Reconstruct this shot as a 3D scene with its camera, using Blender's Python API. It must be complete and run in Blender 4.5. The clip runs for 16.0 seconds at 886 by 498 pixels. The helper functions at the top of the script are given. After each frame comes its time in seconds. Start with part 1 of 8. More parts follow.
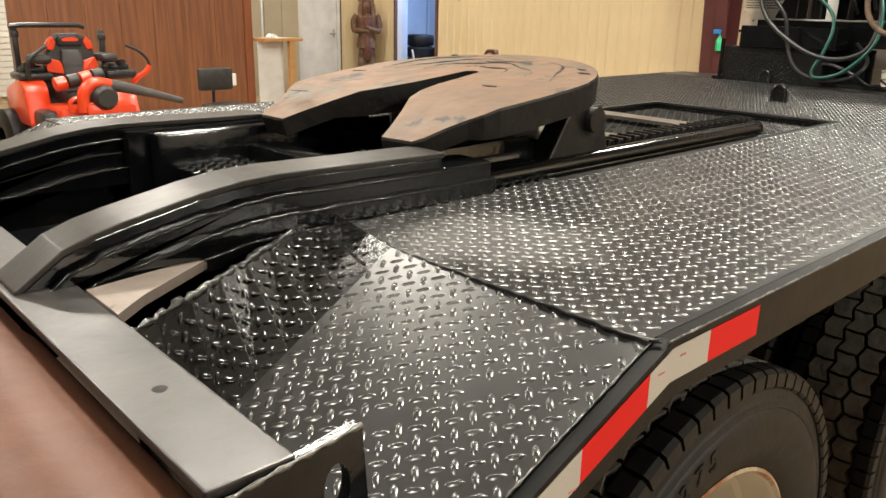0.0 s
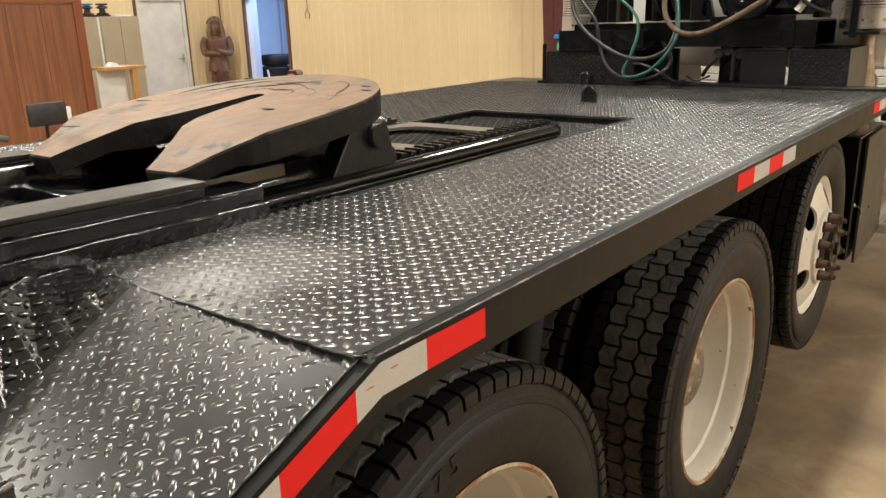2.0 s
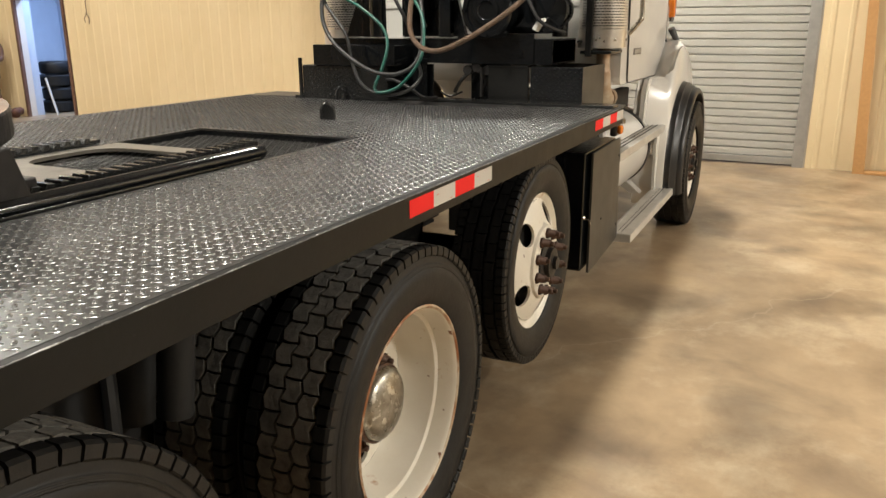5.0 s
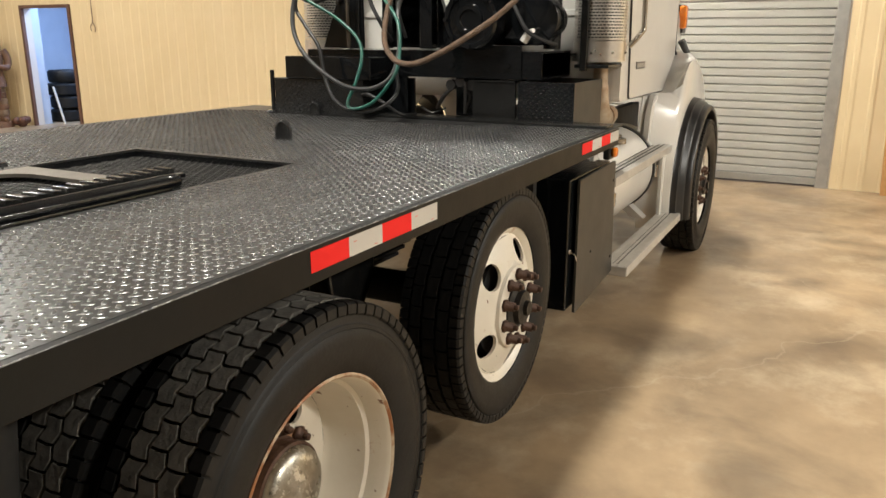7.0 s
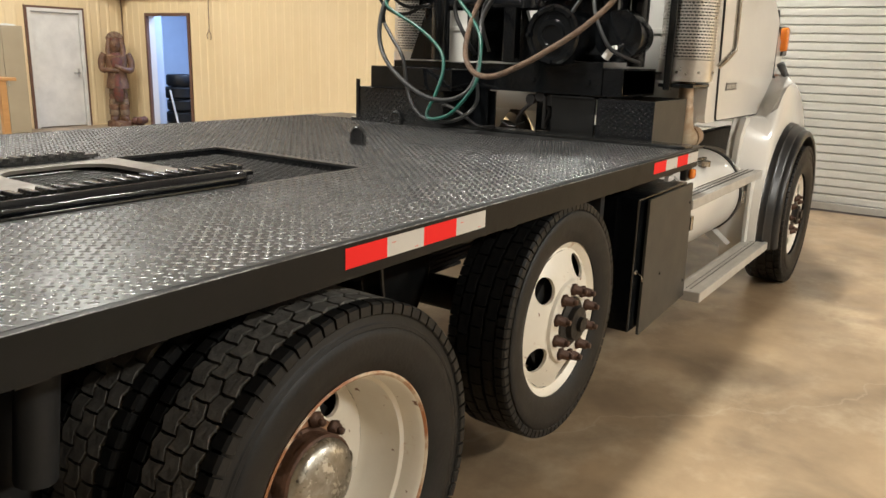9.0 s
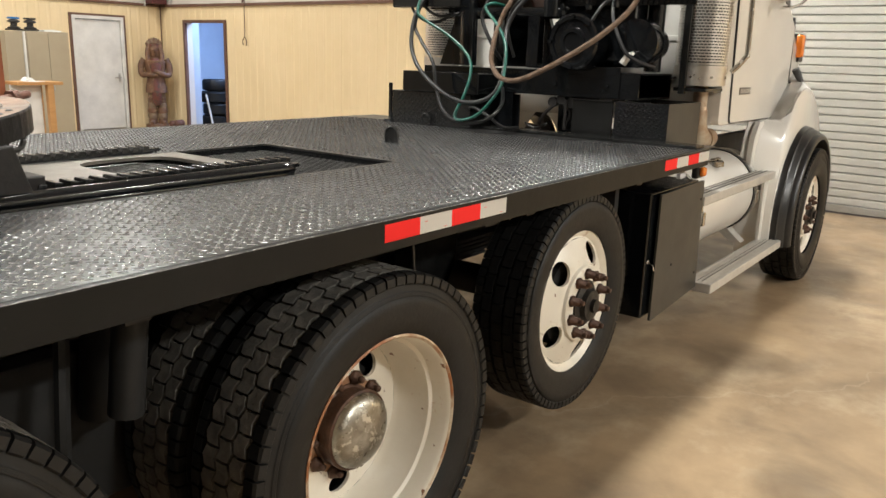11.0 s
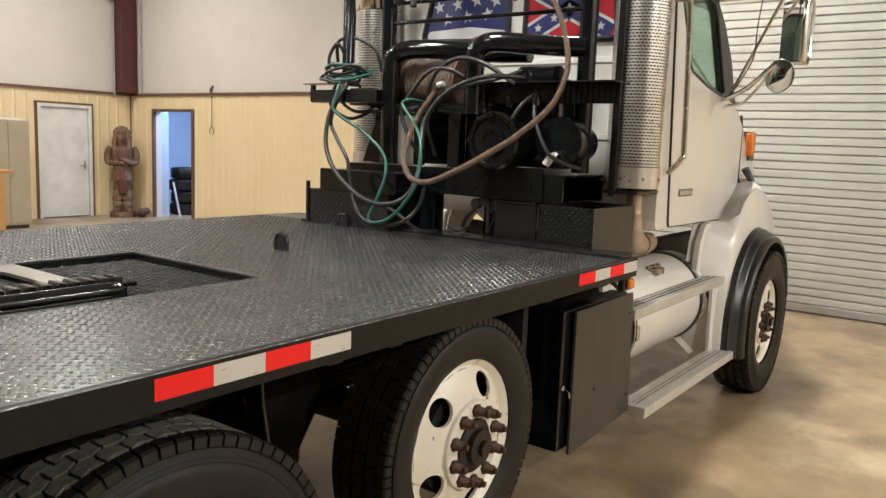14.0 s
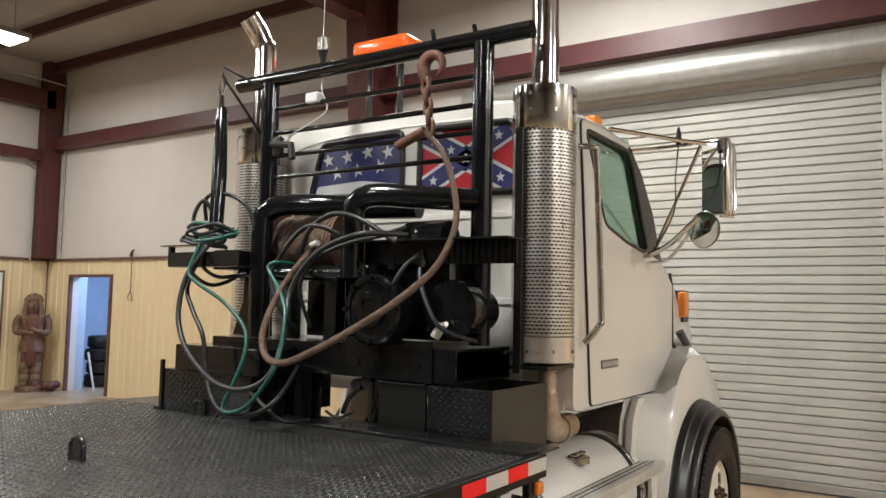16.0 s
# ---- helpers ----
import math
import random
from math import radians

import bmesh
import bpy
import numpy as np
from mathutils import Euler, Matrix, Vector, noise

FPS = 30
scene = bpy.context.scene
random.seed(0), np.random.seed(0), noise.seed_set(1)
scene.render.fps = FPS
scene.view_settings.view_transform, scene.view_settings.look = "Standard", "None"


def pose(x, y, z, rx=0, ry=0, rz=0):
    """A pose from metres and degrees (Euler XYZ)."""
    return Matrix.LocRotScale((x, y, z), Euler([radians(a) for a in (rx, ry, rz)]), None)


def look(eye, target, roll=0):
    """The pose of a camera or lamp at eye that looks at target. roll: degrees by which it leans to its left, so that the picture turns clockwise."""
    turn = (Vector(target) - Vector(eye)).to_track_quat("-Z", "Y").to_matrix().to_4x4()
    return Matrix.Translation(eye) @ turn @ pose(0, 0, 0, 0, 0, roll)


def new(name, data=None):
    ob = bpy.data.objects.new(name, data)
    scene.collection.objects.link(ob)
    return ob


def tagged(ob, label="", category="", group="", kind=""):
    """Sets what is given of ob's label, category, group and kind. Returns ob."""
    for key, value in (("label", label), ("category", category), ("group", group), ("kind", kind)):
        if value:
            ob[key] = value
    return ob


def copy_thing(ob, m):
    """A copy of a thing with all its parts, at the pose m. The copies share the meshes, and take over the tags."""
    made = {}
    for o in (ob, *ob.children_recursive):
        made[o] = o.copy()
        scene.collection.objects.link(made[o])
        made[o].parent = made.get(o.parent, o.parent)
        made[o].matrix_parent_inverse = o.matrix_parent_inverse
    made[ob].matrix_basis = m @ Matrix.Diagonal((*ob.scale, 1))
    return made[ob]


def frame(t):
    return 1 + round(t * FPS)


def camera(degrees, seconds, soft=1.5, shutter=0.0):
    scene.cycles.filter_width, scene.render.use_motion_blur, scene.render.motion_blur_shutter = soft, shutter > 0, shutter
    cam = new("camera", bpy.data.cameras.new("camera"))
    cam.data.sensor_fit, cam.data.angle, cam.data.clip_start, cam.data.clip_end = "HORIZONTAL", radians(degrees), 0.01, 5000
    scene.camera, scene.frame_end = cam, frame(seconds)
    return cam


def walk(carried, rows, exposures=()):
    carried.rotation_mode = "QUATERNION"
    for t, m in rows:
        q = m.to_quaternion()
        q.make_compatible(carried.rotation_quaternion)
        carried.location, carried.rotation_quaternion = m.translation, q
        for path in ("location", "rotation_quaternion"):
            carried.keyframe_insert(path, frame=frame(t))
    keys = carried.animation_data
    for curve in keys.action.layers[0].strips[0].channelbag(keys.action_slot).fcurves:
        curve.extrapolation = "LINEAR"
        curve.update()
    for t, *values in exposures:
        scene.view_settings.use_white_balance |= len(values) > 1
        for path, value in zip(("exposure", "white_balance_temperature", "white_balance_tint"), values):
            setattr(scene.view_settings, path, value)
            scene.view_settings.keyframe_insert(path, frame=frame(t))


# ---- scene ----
cam = camera(59.8, 16.0)
PATH = [
    (0, (0.349, -0.029, 1.597), (1.649, 1.367, 0.994), 1.2),
    (0.5, (0.462, -0.131, 1.619), (1.812, 1.228, 1.045), -0.9),
    (1, (0.542, -0.204, 1.61), (1.94, 1.112, 1.052), -1.7),
    (1.5, (0.567, -0.23, 1.607), (2.021, 1.024, 1.048), -1.7),
    (2, (0.523, -0.218, 1.611), (2.028, 0.969, 1.039), -1.6),
    (2.5, (0.465, -0.221, 1.623), (2.065, 0.832, 1.046), -1.8),
    (3, (0.457, -0.244, 1.622), (2.138, 0.677, 1.05), -0.6),
    (3.5, (0.565, -0.311, 1.61), (2.274, 0.563, 1.049), 0.6),
    (4, (0.696, -0.425, 1.61), (2.419, 0.421, 1.048), 0.3),
    (4.5, (0.788, -0.498, 1.627), (2.524, 0.324, 1.07), -0.2),
    (7, (1.404, -0.575, 1.631), (3.119, 0.305, 1.098), 0.1),
    (7.5, (1.473, -0.656, 1.624), (3.156, 0.291, 1.105), 0.3),
    (8, (1.484, -0.689, 1.611), (3.13, 0.325, 1.097), 1.2),
    (8.5, (1.487, -0.696, 1.605), (3.102, 0.364, 1.087), 1.5),
    (9, (1.456, -0.713, 1.612), (3.053, 0.384, 1.115), 1.8),
    (11.5, (1.184, -0.916, 1.609), (2.711, 0.281, 1.124), 1.9),
    (12, (1.268, -0.923, 1.604), (2.705, 0.379, 1.117), 3.0),
    (12.5, (1.408, -0.982, 1.607), (2.777, 0.392, 1.12), 2.3),
    (13, (1.5, -1.085, 1.62), (2.901, 0.271, 1.173), 1.8),
    (13.5, (1.643, -1.063, 1.629), (3.16, 0.18, 1.238), 2.1),
    (14, (1.82, -0.987, 1.689), (3.421, 0.182, 1.419), 2.3),
    (14.5, (2.005, -0.934, 1.689), (3.661, 0.172, 1.506), 1.6),
    (15, (2.232, -0.956, 1.717), (3.893, 0.156, 1.657), 2.1),
    (15.5, (2.421, -0.961, 1.729), (4.077, 0.158, 1.799), 1.8),
    (16, (2.624, -0.878, 1.748), (4.291, 0.217, 1.89), 1.2),
]
# seconds, stops, kelvin, tint
EXPOSURES = [(0, 0.26, 6650, 10), (3, 0.3, 6600, 10), (8, 0.37, 6350, 10), (12.5, 0.4, 6150, 10), (14.5, 0.15, 6200, 10), (16, -0.06, 6050, 10)]
walk(cam, [(t, look(eye, target, roll)) for t, eye, target, roll in PATH], EXPOSURES)
# ---------------------------------------------------------------- light
world = bpy.data.worlds.new("world")
scene.world = world
world.use_nodes = True
world.node_tree.nodes["Background"].inputs[0].default_value = (0.55, 0.65, 0.8, 1)
world.node_tree.nodes["Background"].inputs[1].default_value = 0.1

ROOM_X0, ROOM_X1, ROOM_Y0, ROOM_Y1, CEIL = -14.0, 10.88, -9.0, 13.65, 6.2


def area_lamp(name, loc, sx, sy, watts, colour, target=None):
    data = bpy.data.lights.new(name, "AREA")
    data.shape, data.size, data.size_y, data.energy, data.color = "RECTANGLE", sx, sy, watts, colour
    ob = new(name, data)
    ob.matrix_world = look(loc, target) if target else Matrix.Translation(loc)
    return ob


LAMPS = [(8.1, 10.95, 115), (8.5, 2.0, 275), (8.5, -7.6, 430), (3.4, 10.8, 170), (3.3, 6.2, 175), (3.3, 1.6, 290), (3.0, -7.6, 470), (-0.7, 8.5, 230), (-1.8, 1.4, 190)]
WARM = (1.0, 0.965, 0.87)
for lx, ly, watts in LAMPS:
    area_lamp("ceiling_lamp", (lx, ly, 5.57), 1.15, 0.5, watts, WARM)
area_lamp("back_room_lamp", (11.9, 12.0, 2.85), 1.0, 0.4, 90, (0.42, 0.6, 1.0))
scene.view_settings.exposure = 0.0


# ---------------------------------------------------------------- materials
def node_mat(name):
    m = bpy.data.materials.new(name)
    m.use_nodes = True
    return m, m.node_tree.nodes, m.node_tree.links, m.node_tree.nodes["Principled BSDF"]


def mat(name, a, b=None, rough=(0.5, 0.6), metal=0.0, scale=6.0, detail=6.0, bump=0.0, bump_scale=60.0,
        spots=None, spot_scale=3.0, spot_at=(0.6, 0.7), spot_rough=None, stretch=(1, 1, 1), coat=0.0, emit=None, vary=0.0, spots2=None):
    """A surface of two mixed tones with broad and fine variation, spots of wear and fine relief."""
    m, n, l, p = node_mat(name)
    b = b or tuple(c * 0.8 for c in a)
    tc = n.new("ShaderNodeTexCoord")
    mp = n.new("ShaderNodeMapping")
    mp.inputs["Scale"].default_value = stretch
    l.new(tc.outputs["Object"], mp.inputs[0])
    n1 = n.new("ShaderNodeTexNoise")
    n1.inputs["Scale"].default_value, n1.inputs["Detail"].default_value, n1.inputs["Roughness"].default_value = scale, detail, 0.65
    l.new(mp.outputs[0], n1.inputs["Vector"])
    r1 = n.new("ShaderNodeValToRGB")
    r1.color_ramp.elements[0].position, r1.color_ramp.elements[1].position = 0.32, 0.68
    r1.color_ramp.elements[0].color, r1.color_ramp.elements[1].color = (*a, 1), (*b, 1)
    l.new(n1.outputs["Fac"], r1.inputs[0])
    colour = r1.outputs[0]
    rr = n.new("ShaderNodeMapRange")
    rr.inputs["To Min"].default_value, rr.inputs["To Max"].default_value = rough
    n2 = n.new("ShaderNodeTexNoise")
    n2.inputs["Scale"].default_value, n2.inputs["Detail"].default_value = scale * 2.7, 5
    l.new(mp.outputs[0], n2.inputs["Vector"])
    l.new(n2.outputs["Fac"], rr.inputs[0])
    roughness = rr.outputs[0]
    if spots:
        n3 = n.new("ShaderNodeTexNoise")
        n3.inputs["Scale"].default_value, n3.inputs["Detail"].default_value, n3.inputs["Roughness"].default_value = spot_scale, 8, 0.7
        l.new(tc.outputs["Object"], n3.inputs["Vector"])
        r3 = n.new("ShaderNodeMapRange")
        r3.inputs["From Min"].default_value, r3.inputs["From Max"].default_value = spot_at
        l.new(n3.outputs["Fac"], r3.inputs[0])
        mx = n.new("ShaderNodeMix")
        mx.data_type = "RGBA"
        l.new(r3.outputs[0], mx.inputs["Factor"])
        l.new(colour, mx.inputs["A"])
        mx.inputs["B"].default_value = (*spots, 1)
        colour = mx.outputs["Result"]
        if spot_rough is not None:
            mr = n.new("ShaderNodeMix")
            l.new(r3.outputs[0], mr.inputs["Factor"])
            l.new(roughness, mr.inputs["A"])
            mr.inputs["B"].default_value = spot_rough
            roughness = mr.outputs["Result"]
    if spots2:
        n4 = n.new("ShaderNodeTexNoise")
        n4.inputs["Scale"].default_value, n4.inputs["Detail"].default_value, n4.inputs["Distortion"].default_value = spots2[1], 9, 0.6
        l.new(tc.outputs["Object"], n4.inputs["Vector"])
        r4 = n.new("ShaderNodeMapRange")
        r4.inputs["From Min"].default_value, r4.inputs["From Max"].default_value = spots2[2]
        l.new(n4.outputs["Fac"], r4.inputs[0])
        m4 = n.new("ShaderNodeMix")
        m4.data_type = "RGBA"
        l.new(r4.outputs[0], m4.inputs["Factor"])
        l.new(colour, m4.inputs["A"])
        m4.inputs["B"].default_value = (*spots2[0], 1)
        colour = m4.outputs["Result"]
    if vary:
        oi = n.new("ShaderNodeObjectInfo")
        hs = n.new("ShaderNodeHueSaturation")
        vr = n.new("ShaderNodeMapRange")
        vr.inputs["To Min"].default_value, vr.inputs["To Max"].default_value = 1 - vary, 1 + vary
        l.new(oi.outputs["Random"], vr.inputs[0])
        l.new(vr.outputs[0], hs.inputs["Value"])
        l.new(colour, hs.inputs["Color"])
        colour = hs.outputs[0]
    l.new(colour, p.inputs["Base Color"])
    l.new(roughness, p.inputs["Roughness"])
    p.inputs["Metallic"].default_value = metal
    if coat:
        p.inputs["Coat Weight"].default_value = coat
        p.inputs["Coat Roughness"].default_value = 0.12
    if emit:
        p.inputs["Emission Color"].default_value, p.inputs["Emission Strength"].default_value = (*emit[0], 1), emit[1]
    if bump:
        nb = n.new("ShaderNodeTexNoise")
        nb.inputs["Scale"].default_value, nb.inputs["Detail"].default_value = bump_scale, 6
        l.new(mp.outputs[0], nb.inputs["Vector"])
        bp = n.new("ShaderNodeBump")
        bp.inputs["Strength"].default_value, bp.inputs["Distance"].default_value = bump, 0.01
        l.new(nb.outputs["Fac"], bp.inputs["Height"])
        l.new(bp.outputs[0], p.inputs["Normal"])
    return m


M = {}
M["deck_black"] = mat("deck_black", (0.008, 0.0079, 0.0078), (0.024, 0.0235, 0.0228), (0.23, 0.4), scale=2.2, bump=0.06, bump_scale=25,
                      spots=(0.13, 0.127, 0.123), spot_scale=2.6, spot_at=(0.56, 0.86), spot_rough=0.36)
M["lug_black"] = mat("lug_black", (0.018, 0.0176, 0.0172), (0.045, 0.044, 0.0425), (0.2, 0.32), metal=0.05, scale=5, spots=(0.11, 0.107, 0.104), spot_scale=3, spot_at=(0.58, 0.82))
M["gloss_black"] = mat("gloss_black", (0.003, 0.0034, 0.004), (0.006, 0.0067, 0.0075), (0.06, 0.16), scale=7, bump=0.1, bump_scale=40,
                       spots=(0.02, 0.0195, 0.0185), spot_scale=9, spot_at=(0.66, 0.8))
M["satin_black"] = mat("satin_black", (0.005, 0.005, 0.005), (0.01, 0.01, 0.0095), (0.16, 0.3), scale=5, bump=0.08, bump_scale=70,
                       spots=(0.03, 0.029, 0.026), spot_scale=4, spot_at=(0.62, 0.85))
M["edge_black"] = mat("edge_black", (0.0055, 0.0058, 0.0056), (0.009, 0.0094, 0.009), (0.32, 0.48), scale=4, bump=0.05, bump_scale=60,
                      spots=(0.05, 0.047, 0.04), spot_scale=5, spot_at=(0.66, 0.85))
M["dark_inside"] = mat("dark_inside", (0.006, 0.0058, 0.0055), (0.011, 0.0105, 0.01), (0.6, 0.8), scale=8)
M["worn_steel"] = mat("worn_steel", (0.018, 0.0165, 0.0155), (0.06, 0.054, 0.05), (0.26, 0.42), metal=0.25, scale=5, bump=0.08, bump_scale=24,
                      spots=(0.03, 0.028, 0.026), spot_scale=5, spot_at=(0.5, 0.72))
M["worn_edge"] = mat("worn_edge", (0.36, 0.35, 0.335), (0.04, 0.039, 0.037), (0.25, 0.4), metal=0.6, scale=30, bump=0.5, bump_scale=90)
M["gusset"] = mat("gusset", (0.36, 0.3, 0.26), (0.24, 0.2, 0.17), (0.28, 0.42), metal=0.4, scale=8, bump=0.15, bump_scale=30,
                  spots=(0.05, 0.042, 0.035), spot_scale=7, spot_at=(0.56, 0.6))
M["slide_grey"] = mat("slide_grey", (0.21, 0.19, 0.16), (0.14, 0.128, 0.11), (0.26, 0.42), metal=0.5, scale=6, bump=0.1, bump_scale=30)
M["rust_plate"] = mat("rust_plate", (0.19, 0.105, 0.057), (0.105, 0.067, 0.042), (0.48, 0.7), metal=0.05, scale=6, detail=12, bump=0.6, bump_scale=16,
                      spots=(0.095, 0.086, 0.06), spot_scale=4.5, spot_at=(0.54, 0.66), spot_rough=0.48, spots2=((0.035, 0.028, 0.022), 9.0, (0.62, 0.66)))
M["rust_dark"] = mat("rust_dark", (0.007, 0.006, 0.0055), (0.016, 0.013, 0.011), (0.36, 0.55), metal=0.2, scale=12, bump=0.4, bump_scale=30)
M["roller"] = mat("roller", (0.085, 0.031, 0.016), (0.13, 0.052, 0.028), (0.42, 0.58), metal=0.1, scale=5, bump=0.2, bump_scale=22,
                  spots=(0.55, 0.42, 0.32), spot_scale=18, spot_at=(0.72, 0.8))
M["rubber"] = mat("rubber", (0.0065, 0.0062, 0.0058), (0.012, 0.0115, 0.0108), (0.42, 0.6), scale=9, bump=0.1, bump_scale=80)
M["tread_rubber"] = mat("tread_rubber", (0.07, 0.065, 0.057), (0.15, 0.137, 0.118), (0.65, 0.85), scale=14, bump=0.4, bump_scale=70)
M["wheel_white"] = mat("wheel_white", (0.7, 0.65, 0.55), (0.77, 0.73, 0.64), (0.28, 0.45), scale=5, bump=0.06, bump_scale=40,
                       spots=(0.4, 0.2, 0.08), spot_scale=7, spot_at=(0.6, 0.72), spot_rough=0.7, spots2=((0.16, 0.07, 0.03), 22.0, (0.68, 0.72)))
M["rust_hub"] = mat("rust_hub", (0.2, 0.075, 0.028), (0.4, 0.25, 0.14), (0.5, 0.7), scale=14, bump=0.3, bump_scale=60)
M["rust_edge"] = mat("rust_edge", (0.6, 0.51, 0.38), (0.5, 0.38, 0.25), (0.4, 0.6), scale=14, bump=0.3, bump_scale=60,
                     spots=(0.3, 0.115, 0.04), spot_scale=5, spot_at=(0.44, 0.54))
M["lug_rust"] = mat("lug_rust", (0.045, 0.022, 0.013), (0.1, 0.048, 0.028), (0.45, 0.65), metal=0.4, scale=30, bump=0.3, bump_scale=90)
M["hubcap"] = mat("hubcap", (0.4, 0.38, 0.33), (0.2, 0.18, 0.15), (0.18, 0.45), metal=0.9, scale=22, detail=10, spots=(0.6, 0.58, 0.52), spot_scale=26, spot_at=(0.55, 0.6))
M["tape_red"] = mat("tape_red", (0.85, 0.008, 0.005), (0.8, 0.007, 0.004), (0.7, 0.8), scale=300)
M["tape_white"] = mat("tape_white", (0.6, 0.58, 0.54), (0.52, 0.5, 0.46), (0.4, 0.5), scale=300)
M["tape_print"] = mat("tape_print", (0.7, 0.25, 0.2), rough=(0.4, 0.5))
M["cab_white"] = mat("cab_white", (0.66, 0.64, 0.6), (0.7, 0.68, 0.63), (0.2, 0.3), scale=2, coat=0.5, bump=0.02, bump_scale=12)
M["chrome"] = mat("chrome", (0.75, 0.74, 0.72), (0.6, 0.59, 0.57), (0.06, 0.16), metal=1.0, scale=9)
M["buff_sheet"] = mat("buff_sheet", (0.32, 0.29, 0.25), (0.27, 0.245, 0.21), (0.5, 0.65), scale=1.0)
M["mesh_steel"] = mat("mesh_steel", (0.02, 0.019, 0.018), (0.05, 0.048, 0.045), (0.25, 0.4), metal=0.25, scale=12)
M["shield_chrome"] = mat("shield_chrome", (0.74, 0.71, 0.67), (0.58, 0.54, 0.48), (0.22, 0.38), metal=0.85, scale=9, spots=(0.3, 0.2, 0.12), spot_scale=5, spot_at=(0.68, 0.82))
M["dull_chrome"] = mat("dull_chrome", (0.5, 0.48, 0.44), (0.32, 0.29, 0.25), (0.16, 0.34), metal=1.0, scale=12, spots=(0.16, 0.1, 0.06), spot_scale=7, spot_at=(0.66, 0.8))
M["exhaust"] = mat("exhaust", (0.48, 0.42, 0.33), (0.3, 0.18, 0.1), (0.4, 0.6), metal=0.6, scale=8)
M["aluminium"] = mat("aluminium", (0.62, 0.6, 0.56), (0.5, 0.48, 0.44), (0.3, 0.5), metal=0.35, scale=9, bump=0.05)
M["plastic_black"] = mat("plastic_black", (0.012, 0.012, 0.012), (0.022, 0.022, 0.022), (0.25, 0.4), scale=9)
M["amber"] = mat("amber", (0.85, 0.24, 0.01), (0.75, 0.18, 0.01), (0.2, 0.3), scale=12, coat=0.5)
M["beacon"] = mat("beacon", (0.95, 0.16, 0.02), (0.8, 0.1, 0.015), (0.15, 0.25), scale=12, coat=0.6)
M["rope"] = mat("rope", (0.13, 0.075, 0.042), (0.065, 0.043, 0.03), (0.5, 0.65), metal=0.3, scale=40, bump=0.6, bump_scale=140)
M["coil_rope"] = mat("coil_rope", (0.17, 0.115, 0.075), (0.07, 0.048, 0.034), (0.35, 0.55), metal=0.4, scale=60, bump=0.9, bump_scale=180)
M["hose_black"] = mat("hose_black", (0.008, 0.008, 0.008), (0.018, 0.0175, 0.0175), (0.35, 0.5), scale=20)
M["hose_green"] = mat("hose_green", (0.005, 0.06, 0.044), (0.008, 0.085, 0.063), (0.3, 0.45), scale=20)
M["rust_red"] = mat("rust_red", (0.14, 0.055, 0.035), (0.09, 0.045, 0.03), (0.5, 0.65), metal=0.3, scale=25, bump=0.5, bump_scale=80)
M["decal_blue"] = mat("decal_blue", (0.025, 0.03, 0.11), (0.035, 0.04, 0.13), (0.25, 0.35), scale=20)
M["decal_red"] = mat("decal_red", (0.42, 0.02, 0.03), (0.36, 0.02, 0.03), (0.25, 0.35), scale=20)
M["decal_white"] = mat("decal_white", (0.6, 0.6, 0.6), rough=(0.25, 0.35))
M["grey_badge"] = mat("grey_badge", (0.22, 0.21, 0.2), rough=(0.3, 0.4), metal=0.5)
M["panel_grey"] = mat("panel_grey", (0.033, 0.032, 0.028), (0.043, 0.041, 0.036), (0.3, 0.45), scale=3, bump=0.04)


for name, level in (("deck_black", 0.8), ("lug_black", 0.8), ("rubber", 0.3), ("edge_black", 0.2), ("panel_grey", 0.35)):
    M[name].node_tree.nodes["Principled BSDF"].inputs["Specular IOR Level"].default_value = level


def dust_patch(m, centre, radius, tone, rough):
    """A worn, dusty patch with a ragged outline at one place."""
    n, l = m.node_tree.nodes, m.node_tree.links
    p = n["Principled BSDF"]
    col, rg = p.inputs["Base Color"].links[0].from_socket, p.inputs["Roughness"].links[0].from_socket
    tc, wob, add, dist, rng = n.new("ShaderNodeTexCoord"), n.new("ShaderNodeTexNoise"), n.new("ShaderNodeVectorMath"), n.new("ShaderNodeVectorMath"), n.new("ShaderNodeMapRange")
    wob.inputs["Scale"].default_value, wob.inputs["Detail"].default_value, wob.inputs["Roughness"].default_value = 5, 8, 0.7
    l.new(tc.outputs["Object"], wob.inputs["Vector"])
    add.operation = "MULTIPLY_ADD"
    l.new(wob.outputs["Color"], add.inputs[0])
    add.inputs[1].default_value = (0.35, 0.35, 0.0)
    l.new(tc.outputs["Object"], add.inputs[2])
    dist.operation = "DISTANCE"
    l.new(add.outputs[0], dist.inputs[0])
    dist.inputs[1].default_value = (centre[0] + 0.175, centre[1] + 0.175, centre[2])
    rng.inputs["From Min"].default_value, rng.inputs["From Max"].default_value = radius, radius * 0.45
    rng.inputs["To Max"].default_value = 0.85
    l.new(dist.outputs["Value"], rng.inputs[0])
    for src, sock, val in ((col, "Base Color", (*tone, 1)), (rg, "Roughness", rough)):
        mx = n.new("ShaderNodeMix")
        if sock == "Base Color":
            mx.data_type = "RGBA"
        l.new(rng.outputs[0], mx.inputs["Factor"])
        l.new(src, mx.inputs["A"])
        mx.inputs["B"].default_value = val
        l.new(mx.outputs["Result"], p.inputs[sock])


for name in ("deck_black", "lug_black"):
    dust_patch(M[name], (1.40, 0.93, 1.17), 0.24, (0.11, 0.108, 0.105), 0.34)


